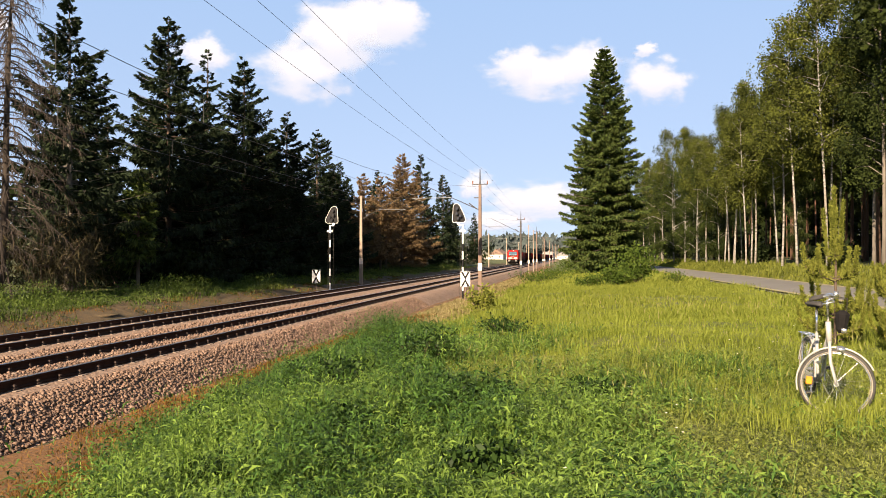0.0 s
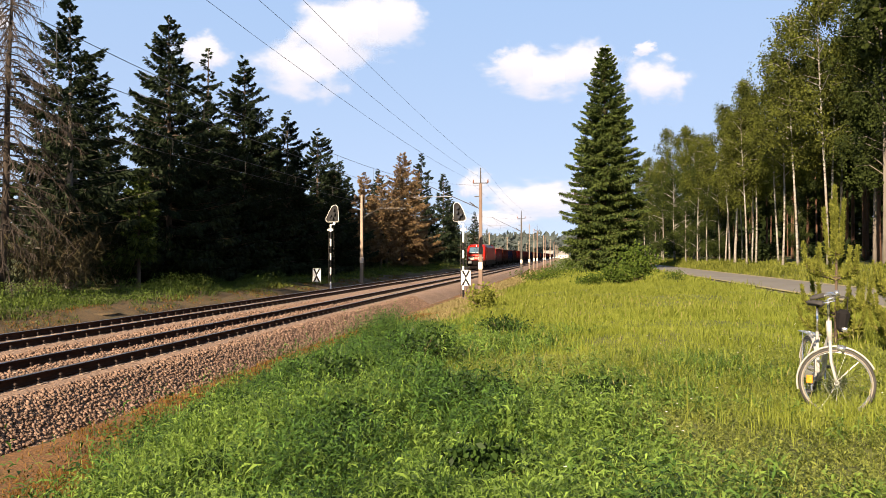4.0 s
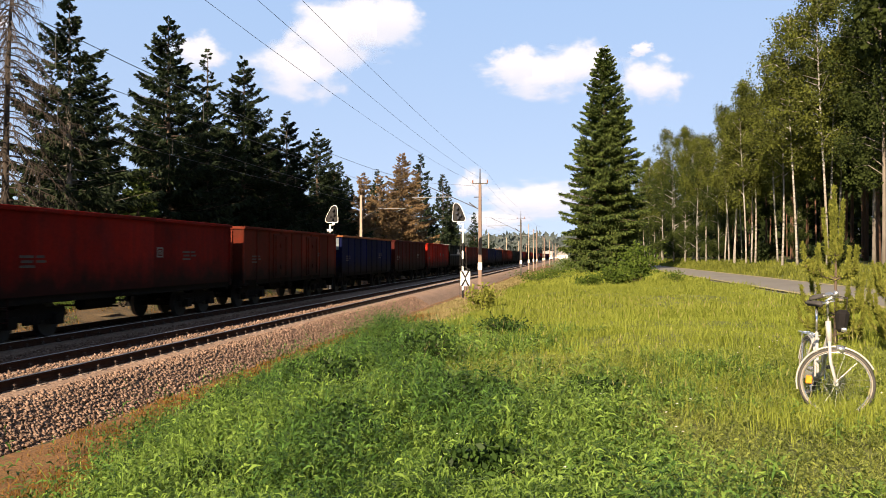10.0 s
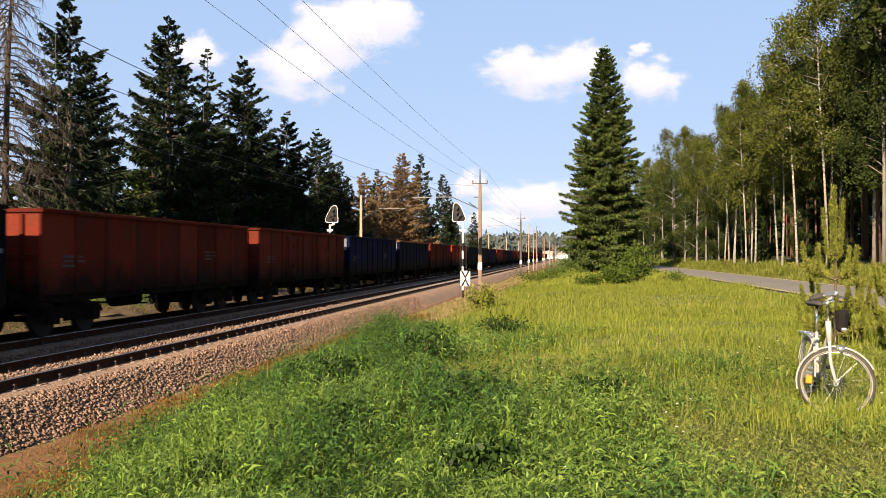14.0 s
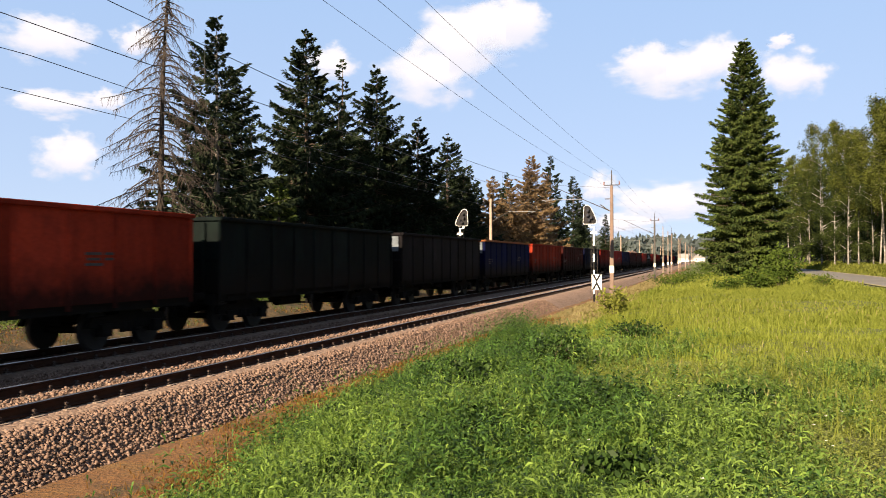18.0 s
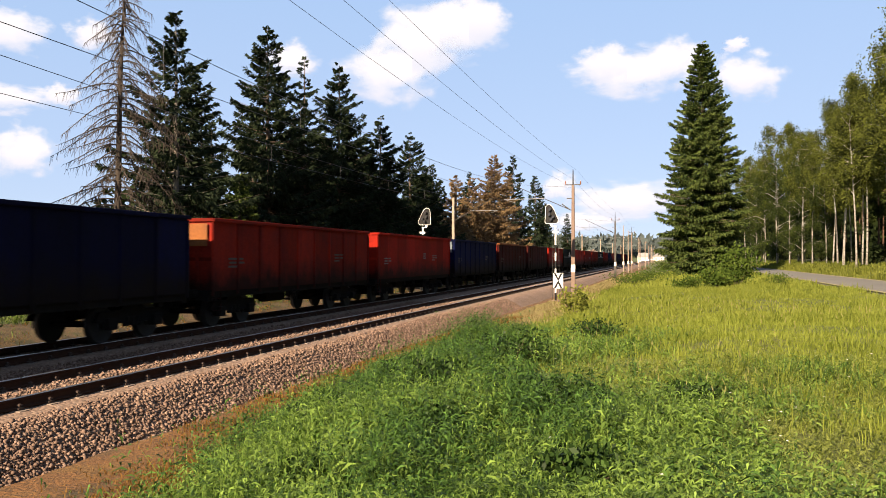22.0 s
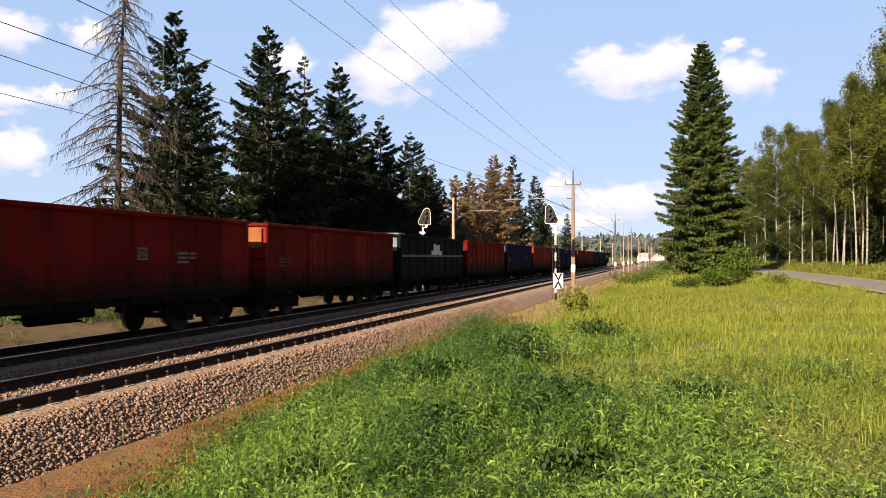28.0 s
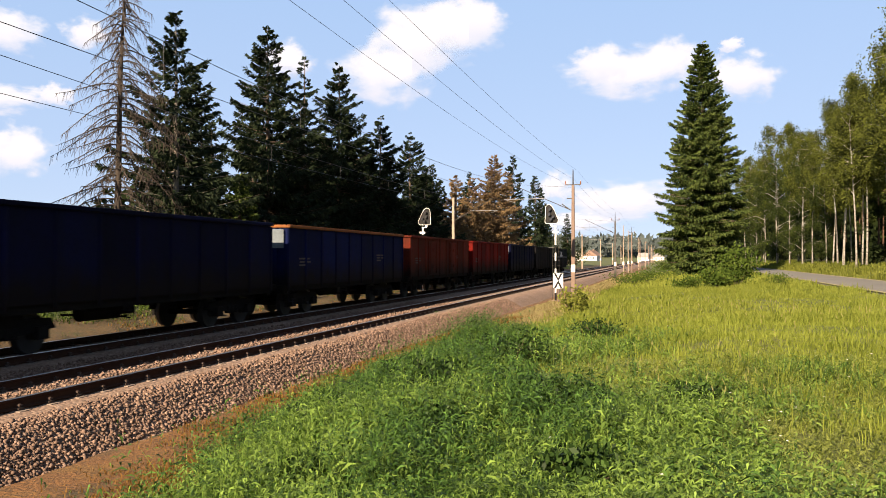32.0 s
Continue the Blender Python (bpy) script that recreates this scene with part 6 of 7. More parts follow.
def wagon(i, colour, style="ribs"):
    paint_of, words = PAINTS[colour]
    w = tagged(empty("open_wagon"), "%s open freight wagon with ribbed steel sides" % words if style != "stripe" else "dark green open freight wagon with a white stripe and white panels",
               "freight wagon", "wagons of the goods train")
    shared("underframe", coloured("underframe", "under"), w)
    for flip in (False, True):
        rz = 180 if flip else 0
        oy = WAGON_L if flip else 0
        side = shared("side_wall", coloured("side_wall", colour), w, 0, oy, 0, rz)
        for y in RIBS if style != "plain" else (RIBS[0], RIBS[9]):
            shared("rib", coloured("rib", colour), side, 0, y, 0)
        if style == "doors":
            for y in (3.9, 8.4):
                shared("side_door", coloured("side_door", colour), side, 0, y, 0)
        for y, z in ((1.5, 1.75), (9.6, 1.9)) if colour not in ("green", "black", "navy") else ():
            shared("lettering", coloured("lettering_bars", "pale" if i in (3, 16, 19, 26, 30) else "letter"), side, 0, y, z, label="faded unreadable lettering")
        if i in (0, 4, 19, 26):
            shared("emblem", coloured("emblem", "letter"), side, 0, 7.9, 2.05, label="pale square emblem")
        end = shared("end_wall", coloured("end_wall", colour), w, 0, oy, 0, rz)
        shared("end_beam", coloured("end_beam", colour), end)
        for x in (-0.9, -0.3, 0.3, 0.9):
            shared("end_rib", coloured("end_rib", colour), end, x)
        for sx in (-0.875, 0.875):
            shared("buffer", BUFFER, w, sx, oy, 1.06, rz)
        shared("coupling", coloured("coupling", "under"), w, 0, oy, 0, rz)
        shared("brake_wheel", coloured("brake_wheel", "under"), w, 0, 5.9 if not flip else WAGON_L - 5.9, 0.82, rz)
        shared("step_ladder", coloured("step_ladder", colour), w, 0, 0.95 if not flip else WAGON_L - 0.95, 0.55, rz)
        b = shared("bogie", WAGON_BOGIE, w, 0, 2.52 if not flip else WAGON_L - 2.52, 0)
        for y in (-0.9, 0.9):
            wheelset(b, y)
    rim = "orange_rim" if i in (2, 9, 14, 21, 33) else colour
    shared("top_rim", coloured("top_rim", rim), w)
    if i in (21, 22):
        part("end_panel", box(B(), -1.25, 1.25, WY0 - 0.085, WY0 - 0.075, 2.45, 3.12, 0.003), PAINTS["orange"][0], w, "rusty panel on the end wall")
    if i in (18, 27):
        part("end_panel", box(B(), -1.25, 1.25, WY0 - 0.085, WY0 - 0.075, 2.45, 3.12, 0.003), RIM_ORANGE, w, "orange panel on the end wall")
    if colour in ("blue", "navy", "black", "green") and i != 12:
        p = part("end_panel", box(B(), -1.25, 1.25, WY0 - 0.085, WY0 - 0.075, 2.45, 3.12, 0.003), PANEL_WHITE, w, "white panel on the end wall")
    if style == "stripe":
        bm = B()
        box(bm, WHW + 0.042, WHW + 0.05, WY0 + 0.1, WY1 - 0.1, 2.16, 2.27)
        part("stripe", bm, PANEL_WHITE, w, "dull white stripe")
        for a, b, z0, z in ((6.05, 6.50, 2.274, 2.52), (6.50, 7.02, 2.274, 2.90), (7.04, 7.30, 2.274, 2.80), (7.32, 7.76, 2.274, 2.86), (7.76, 8.25, 2.274, 2.50)):
            part("white_panel", box(B(), WHW + 0.042, WHW + 0.052, a, b, z0, z, 0.002), LOGO_WHITE, w, "white painted block of the emblem")
        part("hood", box(B(), -1.35, 1.35, WY0 - 0.05, WY0 + 0.9, WZT + 0.11, WZT + 0.2, 0.02), GREY_LIGHT, w, "grey end canopy")
    return w


def locomotive():
    lo = tagged(empty("locomotive"), "red electric locomotive with a grey skirt and lit headlamp", "locomotive")
    L = 18.98

    def ring(ys, ws, zs=(1.30, 1.42, 2.36, 3.42, 3.74)):
        r = [(-w, y, z) for w, y, z in zip(ws, ys, zs)]
        return r + [(w, y, z) for w, y, z in reversed(list(zip(ws, ys, zs)))]

    for back in (False, True):
        def m(y):
            return L - y if back else y
        rings = [ring([m(v) for v in (.85, .78, .84, 1.42, 1.85)], (1.12, 1.18, 1.18, 1.06, 0.92)),
                 ring([m(v) for v in (.93, .88, .94, 1.52, 1.96)], (1.32, 1.38, 1.38, 1.26, 1.06)),
                 ring([m(v) for v in (1.4, 1.4, 1.4, 1.8, 2.2)], (1.46, 1.49, 1.49, 1.39, 1.14)),
                 ring([m(v) for v in (2.2, 2.2, 2.2, 2.4, 2.6)], (1.49, 1.5, 1.5, 1.43, 1.16), (1.30, 1.42, 2.36, 3.40, 3.80)),
                 ring([m(4.0)] * 5, (1.49, 1.5, 1.5, 1.44, 1.16), (1.30, 1.42, 2.36, 3.38, 3.82))]
        bm = loft(B(), rings)
        bmesh.ops.bevel(bm, geom=[e for e in bm.edges if e.calc_face_angle(0.0) > 0.12], offset=0.09, segments=4, affect="EDGES", profile=0.6)
        cab = part("cab", bm, RED, lo, smooth=True)

        def front(x, z, lift):
            """A place on the sloping front."""
            k = np.interp(z, (1.35, 2.36, 3.42, 3.74), (.78, .84, 1.42, 1.85))
            return (x, m(float(k) - lift), z)

        def plate(name, pts, lift, thick, mat, parent, label=""):
            bm = B()
            a = [bm.verts.new(front(x, z, lift)) for x, z in pts]
            b = [bm.verts.new(front(x, z, lift - thick)) for x, z in pts]
            n = len(pts)
            fs = [bm.faces.new(a), bm.faces.new(b[::-1])] + [bm.faces.new((a[i], a[(i + 1) % n], b[(i + 1) % n], b[i])) for i in range(n)]
            bmesh.ops.recalc_face_normals(bm, faces=fs)
            return part(name, bm, mat, parent, label)

        plate("grille_backing", [(-1.0, 1.455), (1.0, 1.455), (1.02, 1.90), (-1.02, 1.90)], 0.008, 0.012, BLACK, cab, "dark slots between the bars")
        plate("centre_plate", [(-0.22, 1.45), (0.22, 1.45), (0.30, 1.91), (-0.30, 1.91)], 0.0105, 0.008, RED, cab)
        fr = plate("windscreen_frame", [(-1.12, 2.38), (1.12, 2.38), (1.01, 3.38), (-1.01, 3.38)], 0.012, 0.03, BLACK, cab, "black windscreen surround")
        for sx in (-1, 1):
            plate("windscreen", [(sx * 0.05, 2.46), (sx * 1.04, 2.46), (sx * 0.945, 3.32), (sx * 0.05, 3.32)], 0.024, 0.01, SCREEN, cab, "dark reflecting windscreen tinted with a painted sky reflection")
            plate("dashboard_edge", [(sx * 0.10, 2.50), (sx * 0.98, 2.50), (sx * 0.97, 2.57), (sx * 0.10, 2.57)], 0.028, 0.003, LENS_GREY, cab, "pale desk behind the windscreen")
            bm = B()
            tube(bm, front(sx * 0.45, 2.38, 0.06), front(sx * 0.22, 3.1, 0.06), 0.016, 0.012, 5)
            tube(bm, front(sx * 0.17, 2.62, 0.05), front(sx * 0.25, 3.17, 0.05), 0.012, 0.012, 5)
            part("wiper", bm, BLACK, cab)
            for k, (z0, z1, xo) in enumerate([(1.48, 1.575, 1.03), (1.63, 1.725, 1.05), (1.78, 1.875, 1.07)]):
                plate("grille_bar", [(sx * 0.24, z0), (sx * xo * 0.86, z0), (sx * xo * 0.86, z1), (sx * (0.24 + 0.05 * k), z1)], 0.015, 0.02, LAMP_GLASS, cab, "white front bar")
            lampbox = plate("headlight", [(sx * 0.90, 1.44), (sx * 1.14, 1.44), (sx * 1.16, 1.96), (sx * 0.95, 1.94)], 0.014, 0.02, BLACK, cab, "dark headlight unit")
            plate("headlight_lens", [(sx * 0.95, 1.50), (sx * 1.11, 1.50), (sx * 1.12, 1.66), (sx * 0.96, 1.66)], 0.022, 0.006, LENS_GREY, lampbox)
            plate("headlight_lens", [(sx * 0.97, 1.72), (sx * 1.12, 1.72), (sx * 1.13, 1.9), (sx * 0.98, 1.88)], 0.022, 0.006, LENS_GREY, lampbox)
            # side window and door of the cab
            xs = sx * 1.485
            part("side_window", box(B(), min(xs, xs + sx * 0.02), max(xs, xs + sx * 0.02), *sorted((m(2.75), m(3.25))), 2.45, 3.05, 0.01), SIDE_GLASS, cab, "dark cab side window")
            door = part("cab_door", box(B(), min(sx * 1.49, sx * 1.515), max(sx * 1.49, sx * 1.515), *sorted((m(3.35), m(3.95))), 1.25, 3.2, 0.01), RED, cab)
            part("handrail", tube(B(), (sx * 1.55, m(3.28), 1.2), (sx * 1.55, m(3.28), 2.5), 0.010, 0.010, 6), GREY_LIGHT, door)
            part("side_emblem", prism(B(), [(m(2.0), 1.72), (m(2.55), 1.72), (m(2.55), 2.05), (m(2.28), 2.28), (m(2.0), 2.05)], sx * 1.502, sx * 1.506, "x"), EMBLEM_GREEN, cab, "pale green-grey emblem")
            # buffers
            bf = part("buffer_beam_end", box(B(), sx * 0.875 - 0.26, sx * 0.875 + 0.26, *sorted((m(0.55), m(0.80))), 0.80, 1.32, 0.03), GREY_LIGHT, lo, "grey buffer plate")
            bm = B()
            tube(bm, (sx * 0.875, m(0.6), 1.06), (sx * 0.875, m(0.1), 1.06), 0.15, 0.13, 14)
            box(bm, sx * 0.875 - 0.25, sx * 0.875 + 0.25, *sorted((m(0.0), m(0.06))), 0.88, 1.24, 0.04)
            part("buffer", bm, GREY_LIGHT, bf)
            part("lower_step", box(B(), sx * 1.05 - 0.2, sx * 1.05 + 0.2, *sorted((m(0.55), m(0.8))), 0.3, 0.36, 0.01), GREY_LIGHT, lo)
        part("roof_lamp_box", box(B(), -0.2, 0.2, *sorted((m(1.56), m(2.0))), 3.47, 3.68, 0.04), RED, cab)
        part("roof_lamp", tube(B(), (0, m(1.55), 3.57), (0, m(1.52), 3.57), 0.062, 0.058, 14), LAMP_WHITE if not back else LAMP_GLASS, cab, "lit round headlamp")
        plate("number_bars", [(-0.42, 2.06), (0.42, 2.06), (0.42, 2.11), (-0.42, 2.11)], 0.012, 0.004, PINKISH, cab, "small white unreadable markings")
        plate("centre_emblem", [(-0.16, 1.58), (0.16, 1.58), (0.16, 1.80), (-0.16, 1.80)], 0.013, 0.004, PINKISH, cab, "pale red square emblem")
        # apron, coupling and snow plough
        part("apron", box(B(), -1.34, 1.34, *sorted((m(0.95), m(1.7))), 0.60, 1.34, 0.03), UNDER, lo, "black front apron")
        bm = B()
        tube(bm, (0, m(0.55), 1.02), (0, m(0.22), 1.0), 0.06, 0.06, 8)
        box(bm, -0.12, 0.12, *sorted((m(0.2), m(0.34))), 0.82, 1.1, 0.02)
        for x in (-0.42, -0.3, 0.3, 0.42):
            polyline(bm, [(x, m(0.62), 0.98), (x * 1.02, m(0.42), 0.8), (x * 0.98, m(0.42), 0.5), (x, m(0.55), 0.38)], 0.025, 6)
        part("coupling", bm, UNDER, lo)
        bm = B()
        prism(bm, [(-1.15, m(1.05)), (-0.9, m(0.8)), (0.9, m(0.8)), (1.15, m(1.05)), (1.15, m(1.12)), (-1.15, m(1.12))], 0.16, 0.46, "z")
        part("rail_guard", bm, UNDER, lo)
        b = shared("bogie", LOCO_BOGIE, lo, 0, m(4.75), 0)
        for y in (-1.5, 1.5):
            wheelset(b, y, 0.62)
    # machine room between the cabs
    bm = B()
    sec = [(-1.49, 1.0), (-1.5, 1.35), (-1.5, 2.36), (-1.44, 3.30), (-1.40, 3.36), (1.40, 3.36), (1.44, 3.30), (1.5, 2.36), (1.5, 1.35), (1.49, 1.0)]
    prism(bm, sec, 4.0, L - 4.0)
    body = part("machine_room", bm, RED, lo, "red side wall")
    sk = part("skirt", box(B(), -1.508, 1.508, 1.6, L - 1.6, 0.66, 1.40, 0.02), GREY_SKIRT, lo, "dark grey skirt")
    for y in (6.2, 8.2, 10.2):
        part("skirt_label", box(B(), 1.509, 1.513, y, y + 1.3, 1.22, 1.28), LETTER, sk, "small unreadable label")
    for a, b in ((4.05, 5.6), (5.7, 7.2), (7.3, 12.6), (12.7, 13.7), (13.8, 14.93)):
        bm = B()
        prism(bm, [(-1.40, 3.36), (-1.18, 3.74), (1.18, 3.74), (1.40, 3.36)], a, b)
        part("roof_panel", bm, GREY_ROOF, lo, "grey sloped roof panel")
    part("roof_trough", box(B(), -1.1, 1.1, 4.1, L - 4.1, 3.74, 3.78), GREY_SKIRT, lo)
    for y in (4.4, 5.6, 6.9, 8.4, 9.6, 10.6, 11.6, 12.6, 13.9):
        bm = B()
        for k in range(4):
            tube(bm, (0.45, y, 3.76 + 0.07 * k), (0.45, y, 3.81 + 0.07 * k), 0.055, 0.04, 8)
        part("roof_insulator", bm, GREY_LIGHT, lo)
    part("roof_conductor", polyline(B(), [(0.45, 4.4, 4.04), (0.45, 8.4, 4.06), (0.45, 13.9, 4.04)], 0.02, 6), DARKSTEEL, lo)
    # front pantograph folded, rear one raised
    for yb, up in ((4.6, False), (14.2, True)):
        pg = part("pantograph_base", box(B(), -0.6, 0.6, yb - 0.75, yb + 0.75, 3.86, 3.93, 0.01), DARKSTEEL, lo)
        for sx in (-0.5, 0.5):
            for sy in (-0.6, 0.6):
                part("insulator", tube(B(), (sx, yb + sy, 3.76), (sx, yb + sy, 3.88), 0.06, 0.05, 8), INSULATOR, pg)
        knee, head = ((yb - 0.9, 4.12), (yb + 0.7, 4.22)) if not up else ((yb - 1.35, 4.85), (yb + 0.25, 5.80))
        bm = B()
        tube(bm, (0, yb + 0.4, 3.95), (0, knee[0], knee[1]), 0.04, 0.032, 8)
        for sx in (-0.32, 0.32):
            tube(bm, (sx * 0.5, knee[0], knee[1]), (sx * 1.6, head[0], head[1]), 0.022, 0.018, 6)
        part("pantograph_arm", bm, DARKSTEEL, pg)
        bm = B()
        for dy in (-0.2, 0.2):
            polyline(bm, [(-0.95, head[0] + dy, head[1] - 0.15), (-0.72, head[0] + dy, head[1] + 0.04), (0.72, head[0] + dy, head[1] + 0.04), (0.95, head[0] + dy, head[1] - 0.15)], 0.018, 6)
        for sx in (-0.5, 0.5):
            tube(bm, (sx, head[0] - 0.2, head[1]), (sx, head[0] + 0.2, head[1]), 0.015, 0.015, 5)
        part("pantograph_head", bm, DARKSTEEL, pg)
    # equipment below the floor
    for y0, y1, z0 in ((1.75, 3.0, 0.30), (6.5, 7.5, 0.28), (7.6, 9.0, 0.24), (9.1, 10.3, 0.28), (10.4, 11.4, 0.24), (11.5, 12.5, 0.28), (16.0, 17.2, 0.3)):
        part("underfloor_box", box(B(), -1.35, 1.35, y0, y1, z0, 0.76, 0.03), UNDER, lo)
    return lo


CONSIST = "red rust blue maroon bright green* rust rust blue navy rust vermilion green black blue vermilion maroon navy orange bright blue maroon maroon bright green* bright red orange green* red blue vermilion navy blue rust red navy black green*".split()
TRAIN = [(locomotive(), 0.0)]
for i, c in enumerate(CONSIST):
    style = "stripe" if c.endswith("*") else ("doors" if i in (1, 7, 10, 27, 34) else "plain" if i in (0, 19, 23) else "ribs")
    TRAIN.append((wagon(i, c.rstrip("*"), style), 18.98 + WAGON_L * i))
TRAIN_ROWS = [(0.0, 205.3), (6.0, 80.4), (9.0, 17.8), (10.0, -3.3), (13.0, -65.3), (17.0, -148.1), (20.0, -210.3), (25.3, -318.95), (32.0, -457.1)]

# ---------------------------------------------------------------- clouds
CLOUDS = []
FAR = 3000.0


def cloud(turn, height, w, h, drift=-1.6):
    """A bank of cloud far beyond the woods: degrees right of the line, degrees up, half width and half height in degrees."""
    a, e = radians(turn), radians(height)
    c = Vector((math.sin(a) * FAR, math.cos(a) * FAR, math.tan(e) * FAR))
    hw, hh = math.tan(radians(w)) * FAR * 1.5, math.tan(radians(h)) * FAR * 1.5
    v = np.array([(-hw, 0, -hh), (hw, 0, -hh), (hw, 0, hh), (-hw, 0, hh)])
    ob = bulk("cloud", v, np.array([(0, 1, 2, 3)]), CLOUD)
    uv = ob.data.uv_layers.new(name="place")
    for lp, (s, t) in zip(uv.data, ((-1.5, -1.5), (1.5, -1.5), (1.5, 1.5), (-1.5, 1.5))):
        lp.uv = (s, t)
    tagged(ob, "white fair-weather cloud drifting in a blue sky", "cloud", "drifting clouds", "structure")
    CLOUDS.append((ob, pose(*c, 0, 0, -turn), Vector((math.cos(a), -math.sin(a), 0)) * drift * 32))
    return ob


# the great cloud over the spruces, built up of billows
for billow in ((-14.7, 16.0, 4.2, 2.4), (-18.6, 13.0, 3.5, 2.2), (-12.5, 16.6, 2.3, 1.7), (-16.7, 15.0, 2.8, 2.2), (-25.5, 13.7, 1.9, 1.3)):
    cloud(*billow)
# the long one beside the tall spruce
for billow in ((-1.7, 12.7, 3.9, 1.8), (-3.4, 13.4, 1.9, 1.4), (1.1, 13.2, 2.3, 1.6), (5.9, 12.0, 2.3, 1.6), (5.3, 14.1, 0.8, 0.5)):
    cloud(*billow)
# low ones over the horizon
for billow in ((-6.6, 5.0, 1.3, 1.1), (-2.2, 4.0, 4.2, 1.4), (-5.0, 2.5, 2.4, 0.8)):
    cloud(*billow)
# small ones over the far side of the line
for billow in ((-43.8, 14.1, 2.8, 1.6), (-38.4, 14.4, 1.5, 1.1), (-43.4, 10.0, 2.5, 1.0), (-40.3, 10.4, 1.1, 0.8), (-42.5, 6.7, 2.2, 1.5), (-49.0, 5.5, 0.8, 0.4)):
    cloud(*billow)

# ---------------------------------------------------------------- the bicycle in the meadow
BIKE_WHITE = paint("bike_silver_white", (0.273, 0.2665, 0.2535), (0.377, 0.3705, 0.351), 5, 0.35, 0.1, bumps=0.03)
CHROME = paint("chrome", (0.5, 0.5, 0.5), (0.68, 0.68, 0.67), 8, 0.22, 0.9, bumps=0.03)
RUBBER = paint("rubber", (0.018, 0.017, 0.016), (0.045, 0.042, 0.04), 9, 0.85)
TYRE_WALL = paint("tyre_tan", (0.169, 0.1495, 0.1235), (0.247, 0.2275, 0.1885), 9, 0.8)
BAG = paint("black_cloth", (0.006, 0.0055, 0.006), (0.014, 0.013, 0.013), 6, 0.9)
BAG.node_tree.nodes["Principled BSDF"].inputs["Specular IOR Level"].default_value = 0.08
AMBER = paint("amber_reflector", (0.50, 0.15, 0.01), (0.62, 0.22, 0.02), 9, 0.25)


def torus(bm, r, t, n=40, m=8, squash=1.0, a0=0.0, a1=2 * math.pi):
    """A ring in the x-z plane, or a piece of one."""
    full = abs(a1 - a0 - 2 * math.pi) < 1e-6
    k = n if full else n + 1
    rings = []
    for i in range(k):
        a = a0 + (a1 - a0) * i / n
        rings.append([bm.verts.new(((r + t * math.cos(b)) * math.cos(a), t * squash * math.sin(b), (r + t * math.cos(b)) * math.sin(a)))
                      for b in (2 * math.pi * j / m for j in range(m))])
    for i in range(n):
        p, q = rings[i], rings[(i + 1) % k]
        for j in range(m):
            bm.faces.new((p[j], p[(j + 1) % m], q[(j + 1) % m], q[j]))
    return bm


